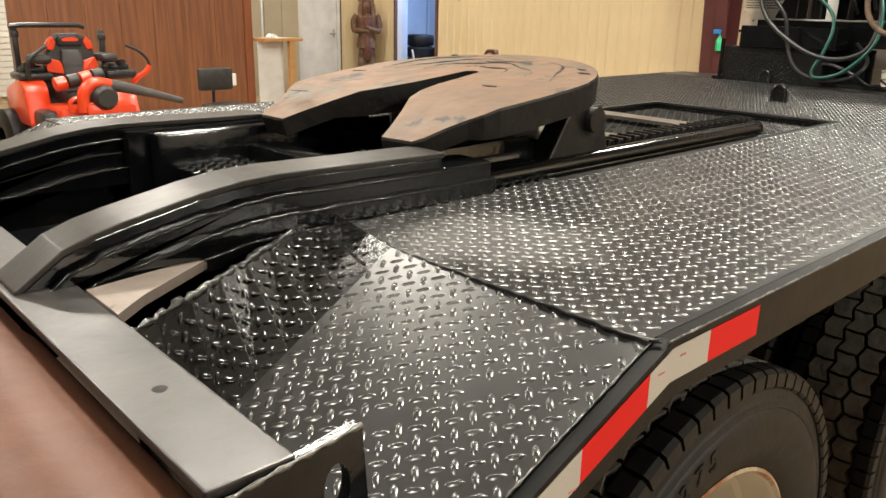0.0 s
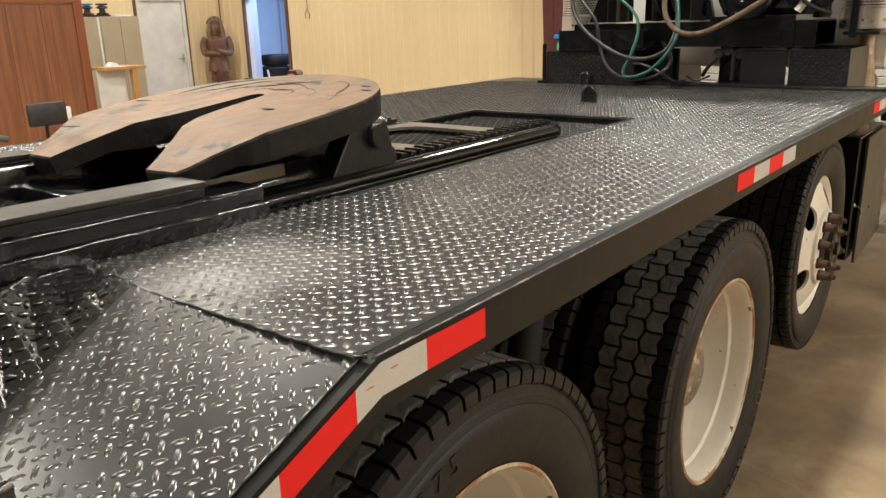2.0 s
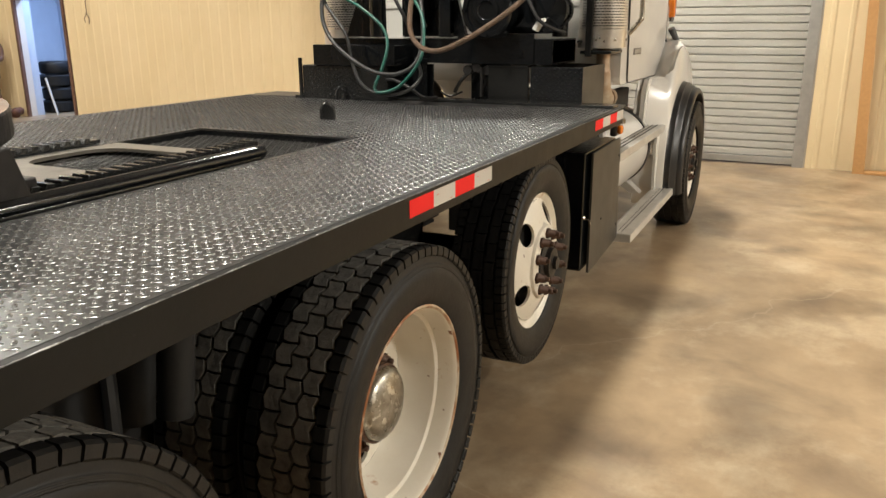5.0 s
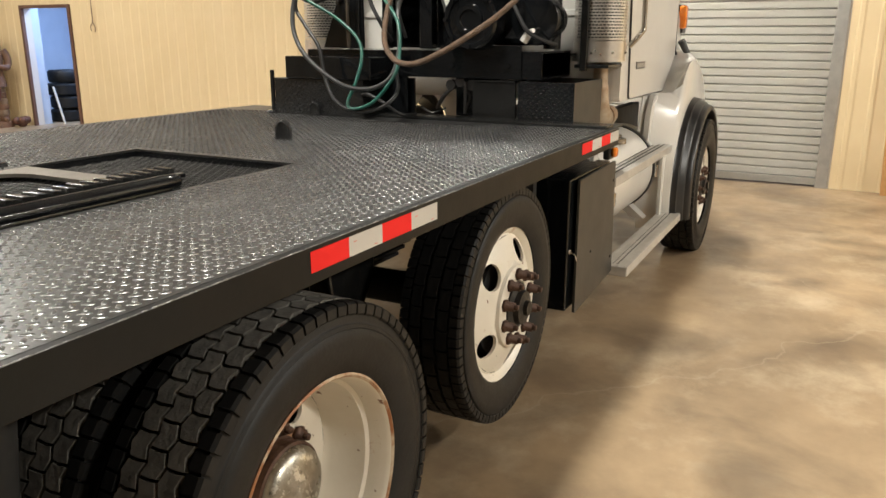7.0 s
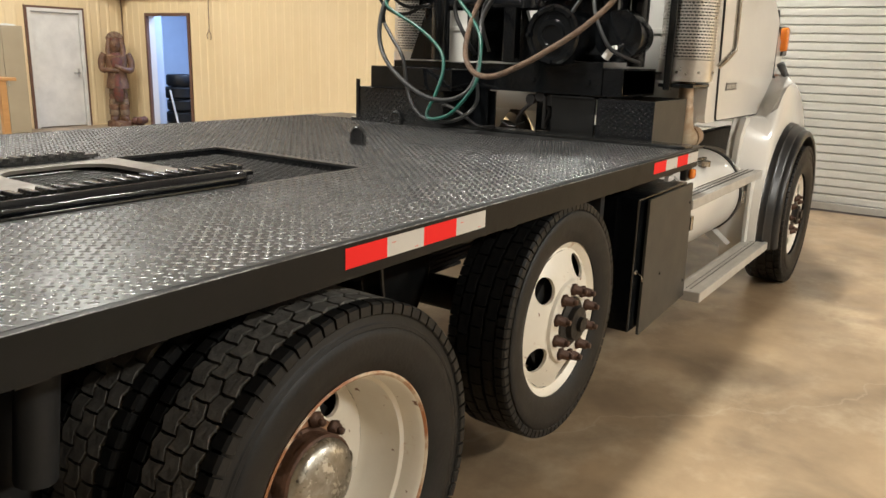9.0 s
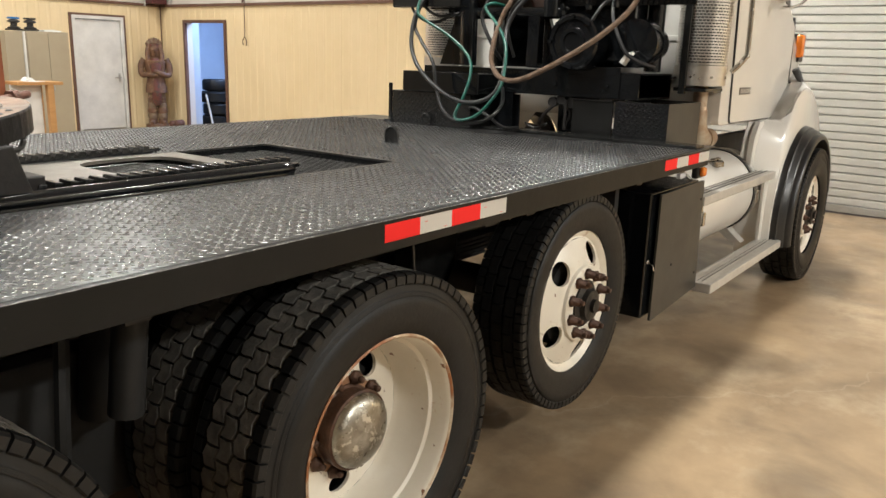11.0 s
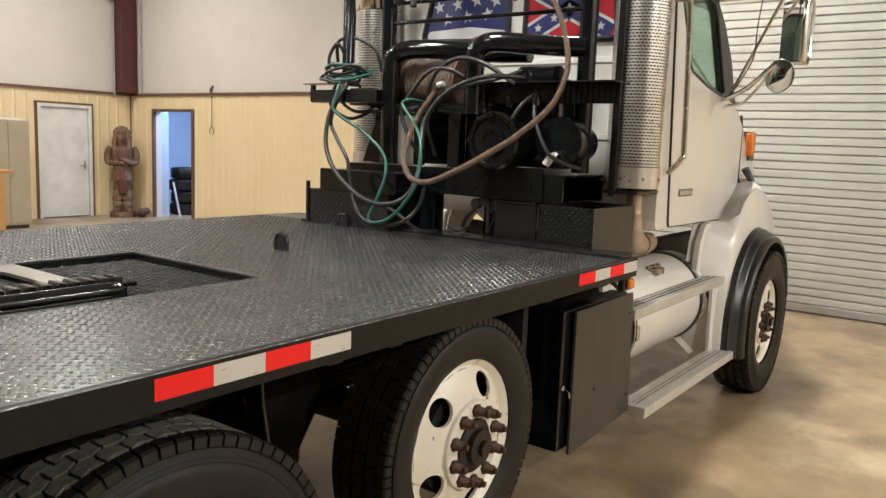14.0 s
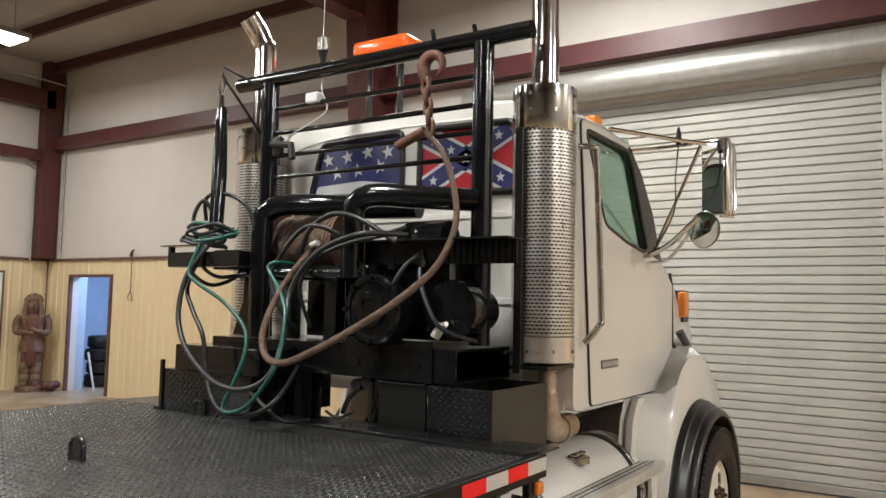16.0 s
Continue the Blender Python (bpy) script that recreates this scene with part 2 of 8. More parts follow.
def glass_mat(name, colour, rough):
    m, n, l, p = node_mat(name)
    p.inputs["Base Color"].default_value = (*colour, 1)
    p.inputs["Roughness"].default_value = rough
    p.inputs["Transmission Weight"].default_value = 1.0
    p.inputs["IOR"].default_value = 1.45
    return m


M["glass"] = glass_mat("glass", (0.55, 0.8, 0.7), 0.02)
M["mirror"] = mat("mirror", (0.85, 0.87, 0.86), rough=(0.01, 0.02), metal=1.0)

# room
M["tan"] = mat("tan", (0.68, 0.54, 0.32), (0.72, 0.58, 0.36), (0.45, 0.6), scale=1.2, bump=0.03)
M["wall_white"] = mat("wall_white", (0.56, 0.52, 0.47), (0.61, 0.57, 0.52), (0.6, 0.75), scale=0.9, bump=0.15, bump_scale=6)
M["red_steel"] = mat("red_steel", (0.068, 0.017, 0.017), (0.09, 0.023, 0.022), (0.4, 0.55), scale=4)
M["trim_brown"] = mat("trim_brown", (0.14, 0.07, 0.045), (0.1, 0.05, 0.035), (0.5, 0.6), scale=8)
M["roll_white"] = mat("roll_white", (0.78, 0.75, 0.68), (0.72, 0.69, 0.62), (0.3, 0.45), scale=3, metal=0.05)
M["galv"] = mat("galv", (0.45, 0.44, 0.41), (0.36, 0.35, 0.33), (0.3, 0.45), metal=0.6, scale=9)
M["ceiling"] = mat("ceiling", (0.42, 0.39, 0.34), (0.36, 0.33, 0.29), (0.7, 0.85), scale=1.5, bump=0.3, bump_scale=4)
M["door_white"] = mat("door_white", (0.7, 0.69, 0.66), rough=(0.4, 0.5), scale=3)
M["blue_wall"] = mat("blue_wall", (0.5, 0.55, 0.62), (0.45, 0.5, 0.57), (0.5, 0.6), scale=2)
M["wood_brown"] = mat("wood_brown", (0.28, 0.11, 0.048), (0.15, 0.055, 0.026), (0.32, 0.45), scale=2.2, stretch=(9, 9, 0.35), bump=0.06, bump_scale=12)
M["wood_trim"] = mat("wood_trim", (0.26, 0.08, 0.03), (0.2, 0.06, 0.024), (0.38, 0.5), scale=3, stretch=(9, 9, 0.5))
M["pine"] = mat("pine", (0.5, 0.27, 0.1), (0.42, 0.22, 0.08), (0.45, 0.6), scale=3, stretch=(1, 9, 9))
M["cabinet_grey"] = mat("cabinet_grey", (0.36, 0.31, 0.22), (0.33, 0.28, 0.2), (0.4, 0.5), scale=3)
M["paper"] = mat("paper", (0.8, 0.8, 0.78), rough=(0.7, 0.8))
M["statue_wood"] = mat("statue_wood", (0.16, 0.075, 0.035), (0.08, 0.04, 0.024), (0.5, 0.7), scale=9, detail=10, bump=0.5, bump_scale=25,
                       spots=(0.3, 0.2, 0.11), spot_scale=14, spot_at=(0.55, 0.7))
M["statue_red"] = mat("statue_red", (0.14, 0.035, 0.022), (0.09, 0.03, 0.02), (0.5, 0.7), scale=12, bump=0.4, bump_scale=25, spots=(0.06, 0.04, 0.025), spot_scale=11, spot_at=(0.5, 0.62))
M["statue_cream"] = mat("statue_cream", (0.22, 0.15, 0.09), (0.12, 0.075, 0.045), (0.5, 0.7), scale=12, bump=0.4, bump_scale=25)
M["mower_orange"] = mat("mower_orange", (0.75, 0.06, 0.015), (0.68, 0.05, 0.012), (0.25, 0.35), scale=6, coat=0.4)
M["latch_grey"] = mat("latch_grey", (0.09, 0.09, 0.088), (0.06, 0.06, 0.058), (0.45, 0.6), scale=14)
M["dark_grey"] = mat("dark_grey", (0.014, 0.0135, 0.013), (0.03, 0.029, 0.028), (0.4, 0.55), scale=14)
M["seat_grey"] = mat("seat_grey", (0.05, 0.048, 0.047), (0.075, 0.072, 0.07), (0.42, 0.6), scale=14)
M["bottle_green"] = mat("bottle_green", (0.03, 0.5, 0.2), rough=(0.2, 0.3))
M["bottle_blue"] = mat("bottle_blue", (0.03, 0.2, 0.55), rough=(0.2, 0.3))
M["sign_red"] = mat("sign_red", (0.55, 0.03, 0.03), rough=(0.3, 0.4))
M["lamp_glow"] = mat("lamp_glow", (0.8, 0.8, 0.8), emit=((1.0, 0.9, 0.74), 14.0))


def floor_mat():
    m = mat("floor_concrete", (0.42, 0.305, 0.185), (0.2, 0.138, 0.082), (0.2, 0.5), scale=1.1, detail=11, bump=0.08, bump_scale=9,
            spots=(0.46, 0.37, 0.25), spot_scale=1.6, spot_at=(0.5, 0.72), spot_rough=0.36, spots2=((0.11, 0.077, 0.05), 1.5, (0.5, 0.78)))
    # hairline cracks
    n, l = m.node_tree.nodes, m.node_tree.links
    p = n["Principled BSDF"]
    col = p.inputs["Base Color"].links[0].from_socket
    tc = n.new("ShaderNodeTexCoord")
    wob = n.new("ShaderNodeTexNoise")
    wob.inputs["Scale"].default_value, wob.inputs["Detail"].default_value = 2.5, 6
    l.new(tc.outputs["Object"], wob.inputs["Vector"])
    add = n.new("ShaderNodeVectorMath")
    add.operation = "MULTIPLY_ADD"
    l.new(wob.outputs["Color"], add.inputs[0])
    add.inputs[1].default_value = (0.5, 0.5, 0.0)
    l.new(tc.outputs["Object"], add.inputs[2])
    vor = n.new("ShaderNodeTexVoronoi")
    vor.feature = "DISTANCE_TO_EDGE"
    vor.inputs["Scale"].default_value = 0.24
    l.new(add.outputs[0], vor.inputs["Vector"])
    rng = n.new("ShaderNodeMapRange")
    rng.inputs["From Min"].default_value, rng.inputs["From Max"].default_value = 0.0005, 0.0013
    rng.inputs["To Min"].default_value, rng.inputs["To Max"].default_value = 0.2, 0.0
    l.new(vor.outputs["Distance"], rng.inputs[0])
    mx = n.new("ShaderNodeMix")
    mx.data_type = "RGBA"
    l.new(rng.outputs[0], mx.inputs["Factor"])
    l.new(col, mx.inputs["A"])
    mx.inputs["B"].default_value = (0.5, 0.43, 0.33, 1)
    l.new(mx.outputs["Result"], p.inputs["Base Color"])
    return m


M["floor"] = floor_mat()
# ---------------------------------------------------------------- mesh helpers
def link(name, bm, material, smooth=None):
    me = bpy.data.meshes.new(name)
    bm.normal_update()
    bm.to_mesh(me)
    bm.free()
    for m in (material if isinstance(material, (list, tuple)) else [material]):
        me.materials.append(M[m])
    if smooth is not None:
        me.set_sharp_from_angle(angle=radians(smooth))
        me.shade_smooth()
        me.set_sharp_from_angle(angle=radians(smooth))
    return me


LOC = {}


def thing(name, loc, label, category, group="", kind=""):
    """An empty at the thing's base; its parts are built in world coordinates."""
    ob = new(name)
    ob.location = loc
    ob.empty_display_size = 0.1
    LOC[ob.name] = Vector(loc)
    return tagged(ob, label, category, group, kind)


def part(name, bm, material, parent=None, label="", smooth=None):
    """One mesh object under a thing or under a part, in world coordinates."""
    me = bm if isinstance(bm, bpy.types.Mesh) else link(name, bm, material, smooth)
    ob = new(name, me)
    if parent is not None:
        ob.parent = parent
        if parent.name in LOC:
            ob.matrix_parent_inverse = Matrix.Translation(-LOC[parent.name])
    if label:
        ob["label"] = label
    return ob


def solo(name, bm, material, label, category, smooth=None, group="", kind=""):
    return tagged(part(name, bm, material, None, "", smooth), label, category, group, kind)


def B():
    return bmesh.new()


def box(bm, x0, x1, y0, y1, z0, z1, bevel=0.0, mi=0, m=None):
    g = bmesh.ops.create_cube(bm, size=1.0)
    vs = g["verts"]
    mm = Matrix.LocRotScale(((x0 + x1) / 2, (y0 + y1) / 2, (z0 + z1) / 2), None, (abs(x1 - x0), abs(y1 - y0), abs(z1 - z0)))
    bmesh.ops.transform(bm, matrix=(m @ mm) if m else mm, verts=vs)
    faces = {f for v in vs for f in v.link_faces}
    for f in faces:
        f.material_index = mi
    if bevel > 0:
        es = {e for v in vs for e in v.link_edges}
        r = bmesh.ops.bevel(bm, geom=list(es), offset=bevel, segments=2, profile=0.5, affect="EDGES")
        for f in r["faces"]:
            f.material_index = mi
    return bm


def ring(bm, c, u, v, r, seg):
    return [bm.verts.new(c + u * (r * math.cos(2 * math.pi * i / seg)) + v * (r * math.sin(2 * math.pi * i / seg))) for i in range(seg)]


def frame_axes(d):
    d = d.normalized()
    a = Vector((0, 0, 1)) if abs(d.z) < 0.9 else Vector((1, 0, 0))
    u = d.cross(a).normalized()
    return u, d.cross(u).normalized()


def tube(bm, pts, r, seg=10, caps=True, mi=0, smooth_path=0):
    """A round tube along a line of points; smooth_path puts that many points between two by a curve."""
    P = [Vector(p) for p in pts]
    R = r if isinstance(r, (list, tuple)) else None
    if smooth_path:
        Q, RR = [], []
        for i in range(len(P) - 1):
            p0, p1, p2, p3 = P[max(i - 1, 0)], P[i], P[i + 1], P[min(i + 2, len(P) - 1)]
            for k in range(smooth_path):
                t = k / smooth_path
                Q.append(0.5 * ((2 * p1) + (p2 - p0) * t + (2 * p0 - 5 * p1 + 4 * p2 - p3) * t * t + (3 * p1 - p0 - 3 * p2 + p3) * t ** 3))
                if R:
                    RR.append(R[i] * (1 - t) + R[i + 1] * t)
        Q.append(P[-1])
        if R:
            RR.append(R[-1])
            R = RR
        P = Q
    rows, u0 = [], None
    for i, p in enumerate(P):
        d = (P[min(i + 1, len(P) - 1)] - P[max(i - 1, 0)]).normalized()
        if u0 is None:
            u, v = frame_axes(d)
        else:
            u = (u0 - d * u0.dot(d)).normalized()
            v = d.cross(u).normalized()
        u0 = u
        rows.append(ring(bm, p, u, v, R[i] if R else r, seg))
    for a, b in zip(rows, rows[1:]):
        for i in range(seg):
            f = bm.faces.new((a[i], a[(i + 1) % seg], b[(i + 1) % seg], b[i]))
            f.material_index = mi
            f.smooth = True
    if caps:
        for rw in (rows[0], rows[-1]):
            bm.faces.new(rw if rw is rows[-1] else rw[::-1]).material_index = mi
    return bm


def revolve(bm, prof, c, axis="y", seg=48, mi=0, mis=None):
    """Turns a profile of (along the axis, radius) round an axis through c."""
    c = Vector(c)
    ax = {"x": Vector((1, 0, 0)), "y": Vector((0, 1, 0)), "z": Vector((0, 0, 1))}[axis]
    u, v = {"x": (Vector((0, 1, 0)), Vector((0, 0, 1))), "y": (Vector((0, 0, 1)), Vector((1, 0, 0))), "z": (Vector((1, 0, 0)), Vector((0, 1, 0)))}[axis]
    rows = []
    for a, r in prof:
        rows.append(ring(bm, c + ax * a, u, v, max(r, 1e-4), seg))
    for k, (a, b) in enumerate(zip(rows, rows[1:])):
        for i in range(seg):
            f = bm.faces.new((a[i], a[(i + 1) % seg], b[(i + 1) % seg], b[i]))
            f.material_index = mis[k] if mis else mi
            f.smooth = True
    return bm


def prism(bm, poly, y0, y1, mi=0, axis="y", bevel=0.0):
    """A polygon in x,z (axis y), x,y (axis z) or y,z (axis x), drawn out along the axis."""
    def at(p, w):
        return {"y": (p[0], w, p[1]), "z": (p[0], p[1], w), "x": (w, p[0], p[1])}[axis]
    a = [bm.verts.new(at(p, y0)) for p in poly]
    b = [bm.verts.new(at(p, y1)) for p in poly]
    fs = [bm.faces.new(a), bm.faces.new(b[::-1])]
    k = len(poly)
    for i in range(k):
        fs.append(bm.faces.new((a[i], b[i], b[(i + 1) % k], a[(i + 1) % k])))
    for f in fs:
        f.material_index = mi
    bmesh.ops.recalc_face_normals(bm, faces=fs)
    if bevel:
        es = list({e for f in fs for e in f.edges})
        bmesh.ops.bevel(bm, geom=es, offset=bevel, segments=2, profile=0.5, affect="EDGES")
    return bm


def panel(bm, outer, holes, at, thick, axis):
    """A flat sheet with holes: loops in the plane across the axis, given as pairs; thick goes towards +axis."""
    def P(p):
        return {"y": (p[0], at, p[1]), "x": (at, p[0], p[1]), "z": (p[0], p[1], at)}[axis]
    tmp = bmesh.new()
    for loop in [outer] + list(holes):
        vs = [tmp.verts.new(P(p)) for p in loop]
        for i in range(len(vs)):
            tmp.edges.new((vs[i], vs[(i + 1) % len(vs)]))
    bmesh.ops.triangle_fill(tmp, use_beauty=True, edges=tmp.edges[:])
    g = bmesh.ops.extrude_face_region(tmp, geom=tmp.faces[:])
    d = {"x": Vector((thick, 0, 0)), "y": Vector((0, thick, 0)), "z": Vector((0, 0, thick))}[axis]
    bmesh.ops.translate(tmp, vec=d, verts=[v for v in g["geom"] if isinstance(v, bmesh.types.BMVert)])
    bmesh.ops.recalc_face_normals(tmp, faces=tmp.faces[:])
    me = bpy.data.meshes.new("tmp")
    tmp.to_mesh(me)
    tmp.free()
    bm.from_mesh(me)
    bpy.data.meshes.remove(me)
    return bm


def rounded(poly, r, n=4):
    """A polygon with rounded corners."""
    out = []
    k = len(poly)
    for i in range(k):
        p, a, b = Vector(poly[i]), Vector(poly[i - 1]), Vector(poly[(i + 1) % k])
        da, db = (a - p), (b - p)
        rr = min(r, da.length * 0.45, db.length * 0.45)
        pa, pb = p + da.normalized() * rr, p + db.normalized() * rr
        for q in range(n + 1):
            t = q / n
            v = pa * (1 - t) ** 2 + p * 2 * t * (1 - t) + pb * t * t
            out.append((v.x, v.y))
    return out


def text_mesh(words, size, m, name, material, parent=None):
    cu = bpy.data.curves.new(name, "FONT")
    cu.body, cu.size, cu.extrude, cu.align_x, cu.align_y = words, size, 0.0008, "CENTER", "CENTER"
    tmp = bpy.data.objects.new("tmp", cu)
    me = bpy.data.meshes.new_from_object(tmp)
    bpy.data.objects.remove(tmp)
    me.transform(m)
    me.materials.clear()
    me.materials.append(M[material])
    return part(name, me, None, parent)


# ---------------------------------------------------------------- room
def build_room():
    bm = B()
    box(bm, ROOM_X0, ROOM_X1 + 4, ROOM_Y0, ROOM_Y1 + 2, -0.2, 0)
    solo("floor", bm, "floor", "stained tan sealed concrete workshop floor", "floor", kind="structure")
    bm = B()
    box(bm, ROOM_X0 - 0.2, ROOM_X1 + 0.2, ROOM_Y0 - 0.2, ROOM_Y1 + 0.2, CEIL, CEIL + 0.2)
    solo("ceiling", bm, "ceiling", "insulated metal building ceiling, cream and stained", "ceiling", kind="structure")
    # far wall along y, with a door opening and the roller door opening
    D0, D1, DH = 11.60, 12.83, 2.10
    R0, R1, RH = -0.43, 4.0, 4.08
    bm = B()
    X0, X1 = ROOM_X1, ROOM_X1 + 0.15
    for y0, y1, z0, z1 in ((ROOM_Y0, R0, 0, CEIL), (R0, R1, RH, CEIL), (R1, D0, 0, CEIL), (D0, D1, DH, CEIL), (D1, ROOM_Y1 + 0.15, 0, CEIL)):
        box(bm, X0, X1, y0, y1, z0, z1)
    solo("wall_east", bm, "wall_white", "white insulated metal building wall above a tan wainscot", "wall", kind="structure")
    bm = B()
    WD0, WD1, WH = 9.02, 9.94, 2.09
    for x0, x1, z0, z1 in ((ROOM_X0, WD0, 0, CEIL), (WD0, WD1, WH, CEIL), (WD1, ROOM_X1, 0, CEIL)):
        box(bm, x0, x1, ROOM_Y1, ROOM_Y1 + 0.15, z0, z1)
    solo("wall_north", bm, "wall_white", "white insulated metal building wall above a tan wainscot", "wall", kind="structure")
    # south and west walls are unseen, toned for what the glossy parts reflect
    bm = B()
    box(bm, ROOM_X0, ROOM_X1 + 0.15, ROOM_Y0 - 0.15, ROOM_Y0, 0, CEIL)
    solo("wall_south", bm, "buff_sheet", "plain buff closing wall out of view, toned for reflections", "wall", kind="structure")
    bm = B()
    box(bm, ROOM_X0 - 0.15, ROOM_X0, ROOM_Y0, ROOM_Y1, 0, CEIL)
    solo("wall_west", bm, "buff_sheet", "plain buff closing wall out of view, toned for reflections", "wall", kind="structure")

    # ribbed tan wainscot sheets
    def ribs(name, horizontal_axis, a0, a1, plane, z1, sign, openings=()):
        bm = B()
        prof, s = [], a0
        while s < a1 - 1e-6:
            for ds, h in ((0.0, 0.004), (0.13, 0.004), (0.15, 0.013), (0.185, 0.013), (0.2, 0.004)):
                prof.append((min(s + ds, a1), h))
            s += 0.2
        rows = []
        for s, h in prof:
            zz = [(0.0, z1)]
            for o0, o1, oh in openings:
                if o0 - 0.001 < s < o1 + 0.001:
                    zz = [(oh, z1)]
            rows.append((s, h, zz[0]))
        for (s0, h0, (za, zb)), (s1, h1, (zc, zd)) in zip(rows, rows[1:]):
            z0 = max(za, zc)
            if s1 - s0 < 1e-5:
                continue
            def P(s, h, z):
                return (plane + sign * h, s, z) if horizontal_axis == "y" else (s, plane + sign * h, z)
            bm.faces.new([bm.verts.new(P(*q)) for q in ((s0, h0, z0), (s1, h1, z0), (s1, h1, z1), (s0, h0, z1))])
        bmesh.ops.remove_doubles(bm, verts=bm.verts, dist=1e-5)
        bmesh.ops.solidify(bm, geom=bm.faces[:], thickness=0.004)
        return solo(name, bm, "tan", "tan ribbed metal wainscot sheeting on the wall", "wainscot", kind="structure")

    ribs("wainscot_east", "y", R1 + 0.15, ROOM_Y1, ROOM_X1, 2.40, -1, [(D0 - 0.05, D1 + 0.05, DH + 0.04)])
    ribs("wainscot_east_end", "y", ROOM_Y0, R0 - 0.1, ROOM_X1, 2.40, -1)
    ribs("wainscot_north", "x", ROOM_X0, ROOM_X1 - 0.03, ROOM_Y1, 2.40, -1, [(WD0 - 0.05, WD1 + 0.05, WH + 0.04)])
    bm = B()
    box(bm, ROOM_X1 - 0.05, ROOM_X1, R1 + 0.15, ROOM_Y1, 2.40, 2.45)
    box(bm, ROOM_X1 - 0.05, ROOM_X1, ROOM_Y0, R0 - 0.1, 2.40, 2.45)
    box(bm, ROOM_X0, ROOM_X1 - 0.05, ROOM_Y1 - 0.05, ROOM_Y1, 2.40, 2.45)
    box(bm, ROOM_X1 - 0.045, ROOM_X1 - 0.03, ROOM_Y1 - 0.045, ROOM_Y1 - 0.03, 0, 2.40)
    solo("trim", bm, "trim_brown", "brown metal cap trim along the wainscot", "trim", kind="structure")

    # open doorway to the back room
    bm = B()
    for y0, y1, z0, z1 in ((D0 - 0.05, D0 + 0.004, 0, DH + 0.05), (D1 - 0.004, D1 + 0.05, 0, DH + 0.05), (D0 + 0.004, D1 - 0.004, DH - 0.004, DH + 0.05)):
        box(bm, ROOM_X1 - 0.04, ROOM_X1 + 0.02, y0, y1, z0, z1)
    solo("door_frame_1", bm, "trim_brown", "brown steel frame of an open doorway", "door frame", kind="structure")
    bm = B()
    for a in ((11.03, 13.0, 14.2, 14.3, 0, 3), (12.9, 13.0, 10.6, 14.3, 0, 3), (11.03, 13.0, 10.5, 10.6, 0, 3), (11.03, 13.0, 10.5, 14.3, 3, 3.1)):
        box(bm, *a)
    for k in range(12):
        box(bm, 12.88, 12.9, 10.9 + 0.29 * k, 10.935 + 0.29 * k, 0, 2.9)
    box(bm, 12.86, 12.9, 10.6, 14.2, 2.12, 2.17)
    box(bm, 11.031, 11.235, 12.9, 13.0, 0, 2.99)
    solo("back_room_walls", bm, "blue_wall", "pale walls of the room behind the doorway", "wall", kind="structure")
    # white door with frame on the north wall
    d = thing("door_2", (9.48, ROOM_Y1, 0), "closed white flush steel door with a lever handle", "door", kind="structure")
    bm = B()
    box(bm, WD0 + 0.01, WD1 - 0.01, ROOM_Y1 - 0.02, ROOM_Y1 + 0.03, 0.02, WH - 0.01, 0.004)
    part("leaf", bm, "door_white", d)
    bm = B()
    for x0, x1, z0, z1 in ((WD0 - 0.06, WD0, 0, WH + 0.06), (WD1, WD1 + 0.06, 0, WH + 0.06), (WD0, WD1, WH, WH + 0.06)):
        box(bm, x0, x1, ROOM_Y1 - 0.06, ROOM_Y1 + 0.1, z0, z1, 0.003)
    part("door_frame", bm, "door_white", d)
    bm = B()
    for x0, x1, z0, z1 in ((WD0 - 0.1, WD0 - 0.06, 0, WH + 0.1), (WD1 + 0.06, WD1 + 0.1, 0, WH + 0.1), (WD0 - 0.06, WD1 + 0.06, WH + 0.06, WH + 0.1)):
        box(bm, x0, x1, ROOM_Y1 - 0.05, ROOM_Y1 - 0.001, z0, z1)
    part("casing", bm, "trim_brown", d, "brown edge trim")
    bm = B()
    tube(bm, [(WD1 - 0.08, ROOM_Y1 - 0.02, 1.0), (WD1 - 0.08, ROOM_Y1 - 0.08, 1.0), (WD1 - 0.2, ROOM_Y1 - 0.08, 1.0)], 0.012, 8)
    box(bm, WD1 - 0.1, WD1 - 0.06, ROOM_Y1 - 0.03, ROOM_Y1 - 0.02, 0.92, 1.08)
    part("handle", bm, "galv", d, "satin lever handle")

    # roller door: each slat a part
    rd = thing("roller_door", (ROOM_X1, (R0 + R1) / 2, 0), "closed white ribbed steel roller door with a drum above", "roller door", kind="structure")
    slat = B()
    prof = [(0.0, 0.016), (0.004, 0.012), (0.011, -0.011), (0.076, -0.011), (0.084, 0.002), (0.089, 0.016)]
    prev = None
    for z, h in prof:
        cur = (slat.verts.new((h, R0 + 0.03, z * 1.01)), slat.verts.new((h, R1 - 0.03, z * 1.01)))
        if prev:
            slat.faces.new((prev[0], prev[1], cur[1], cur[0]))
        prev = cur
    bmesh.ops.solidify(slat, geom=slat.faces[:], thickness=0.006)
    me = link("slat", slat, "roll_white")
    for k in range(44):
        s = part("slat", me, None, rd)
        s.location = (ROOM_X1 + 0.06, 0, 0.1 + 0.091 * k)
    bm = B()
    box(bm, ROOM_X1 + 0.03, ROOM_X1 + 0.08, R0 + 0.02, R1 - 0.02, 0.02, 0.1, 0.004)
    part("bottom_bar", bm, "galv", rd)
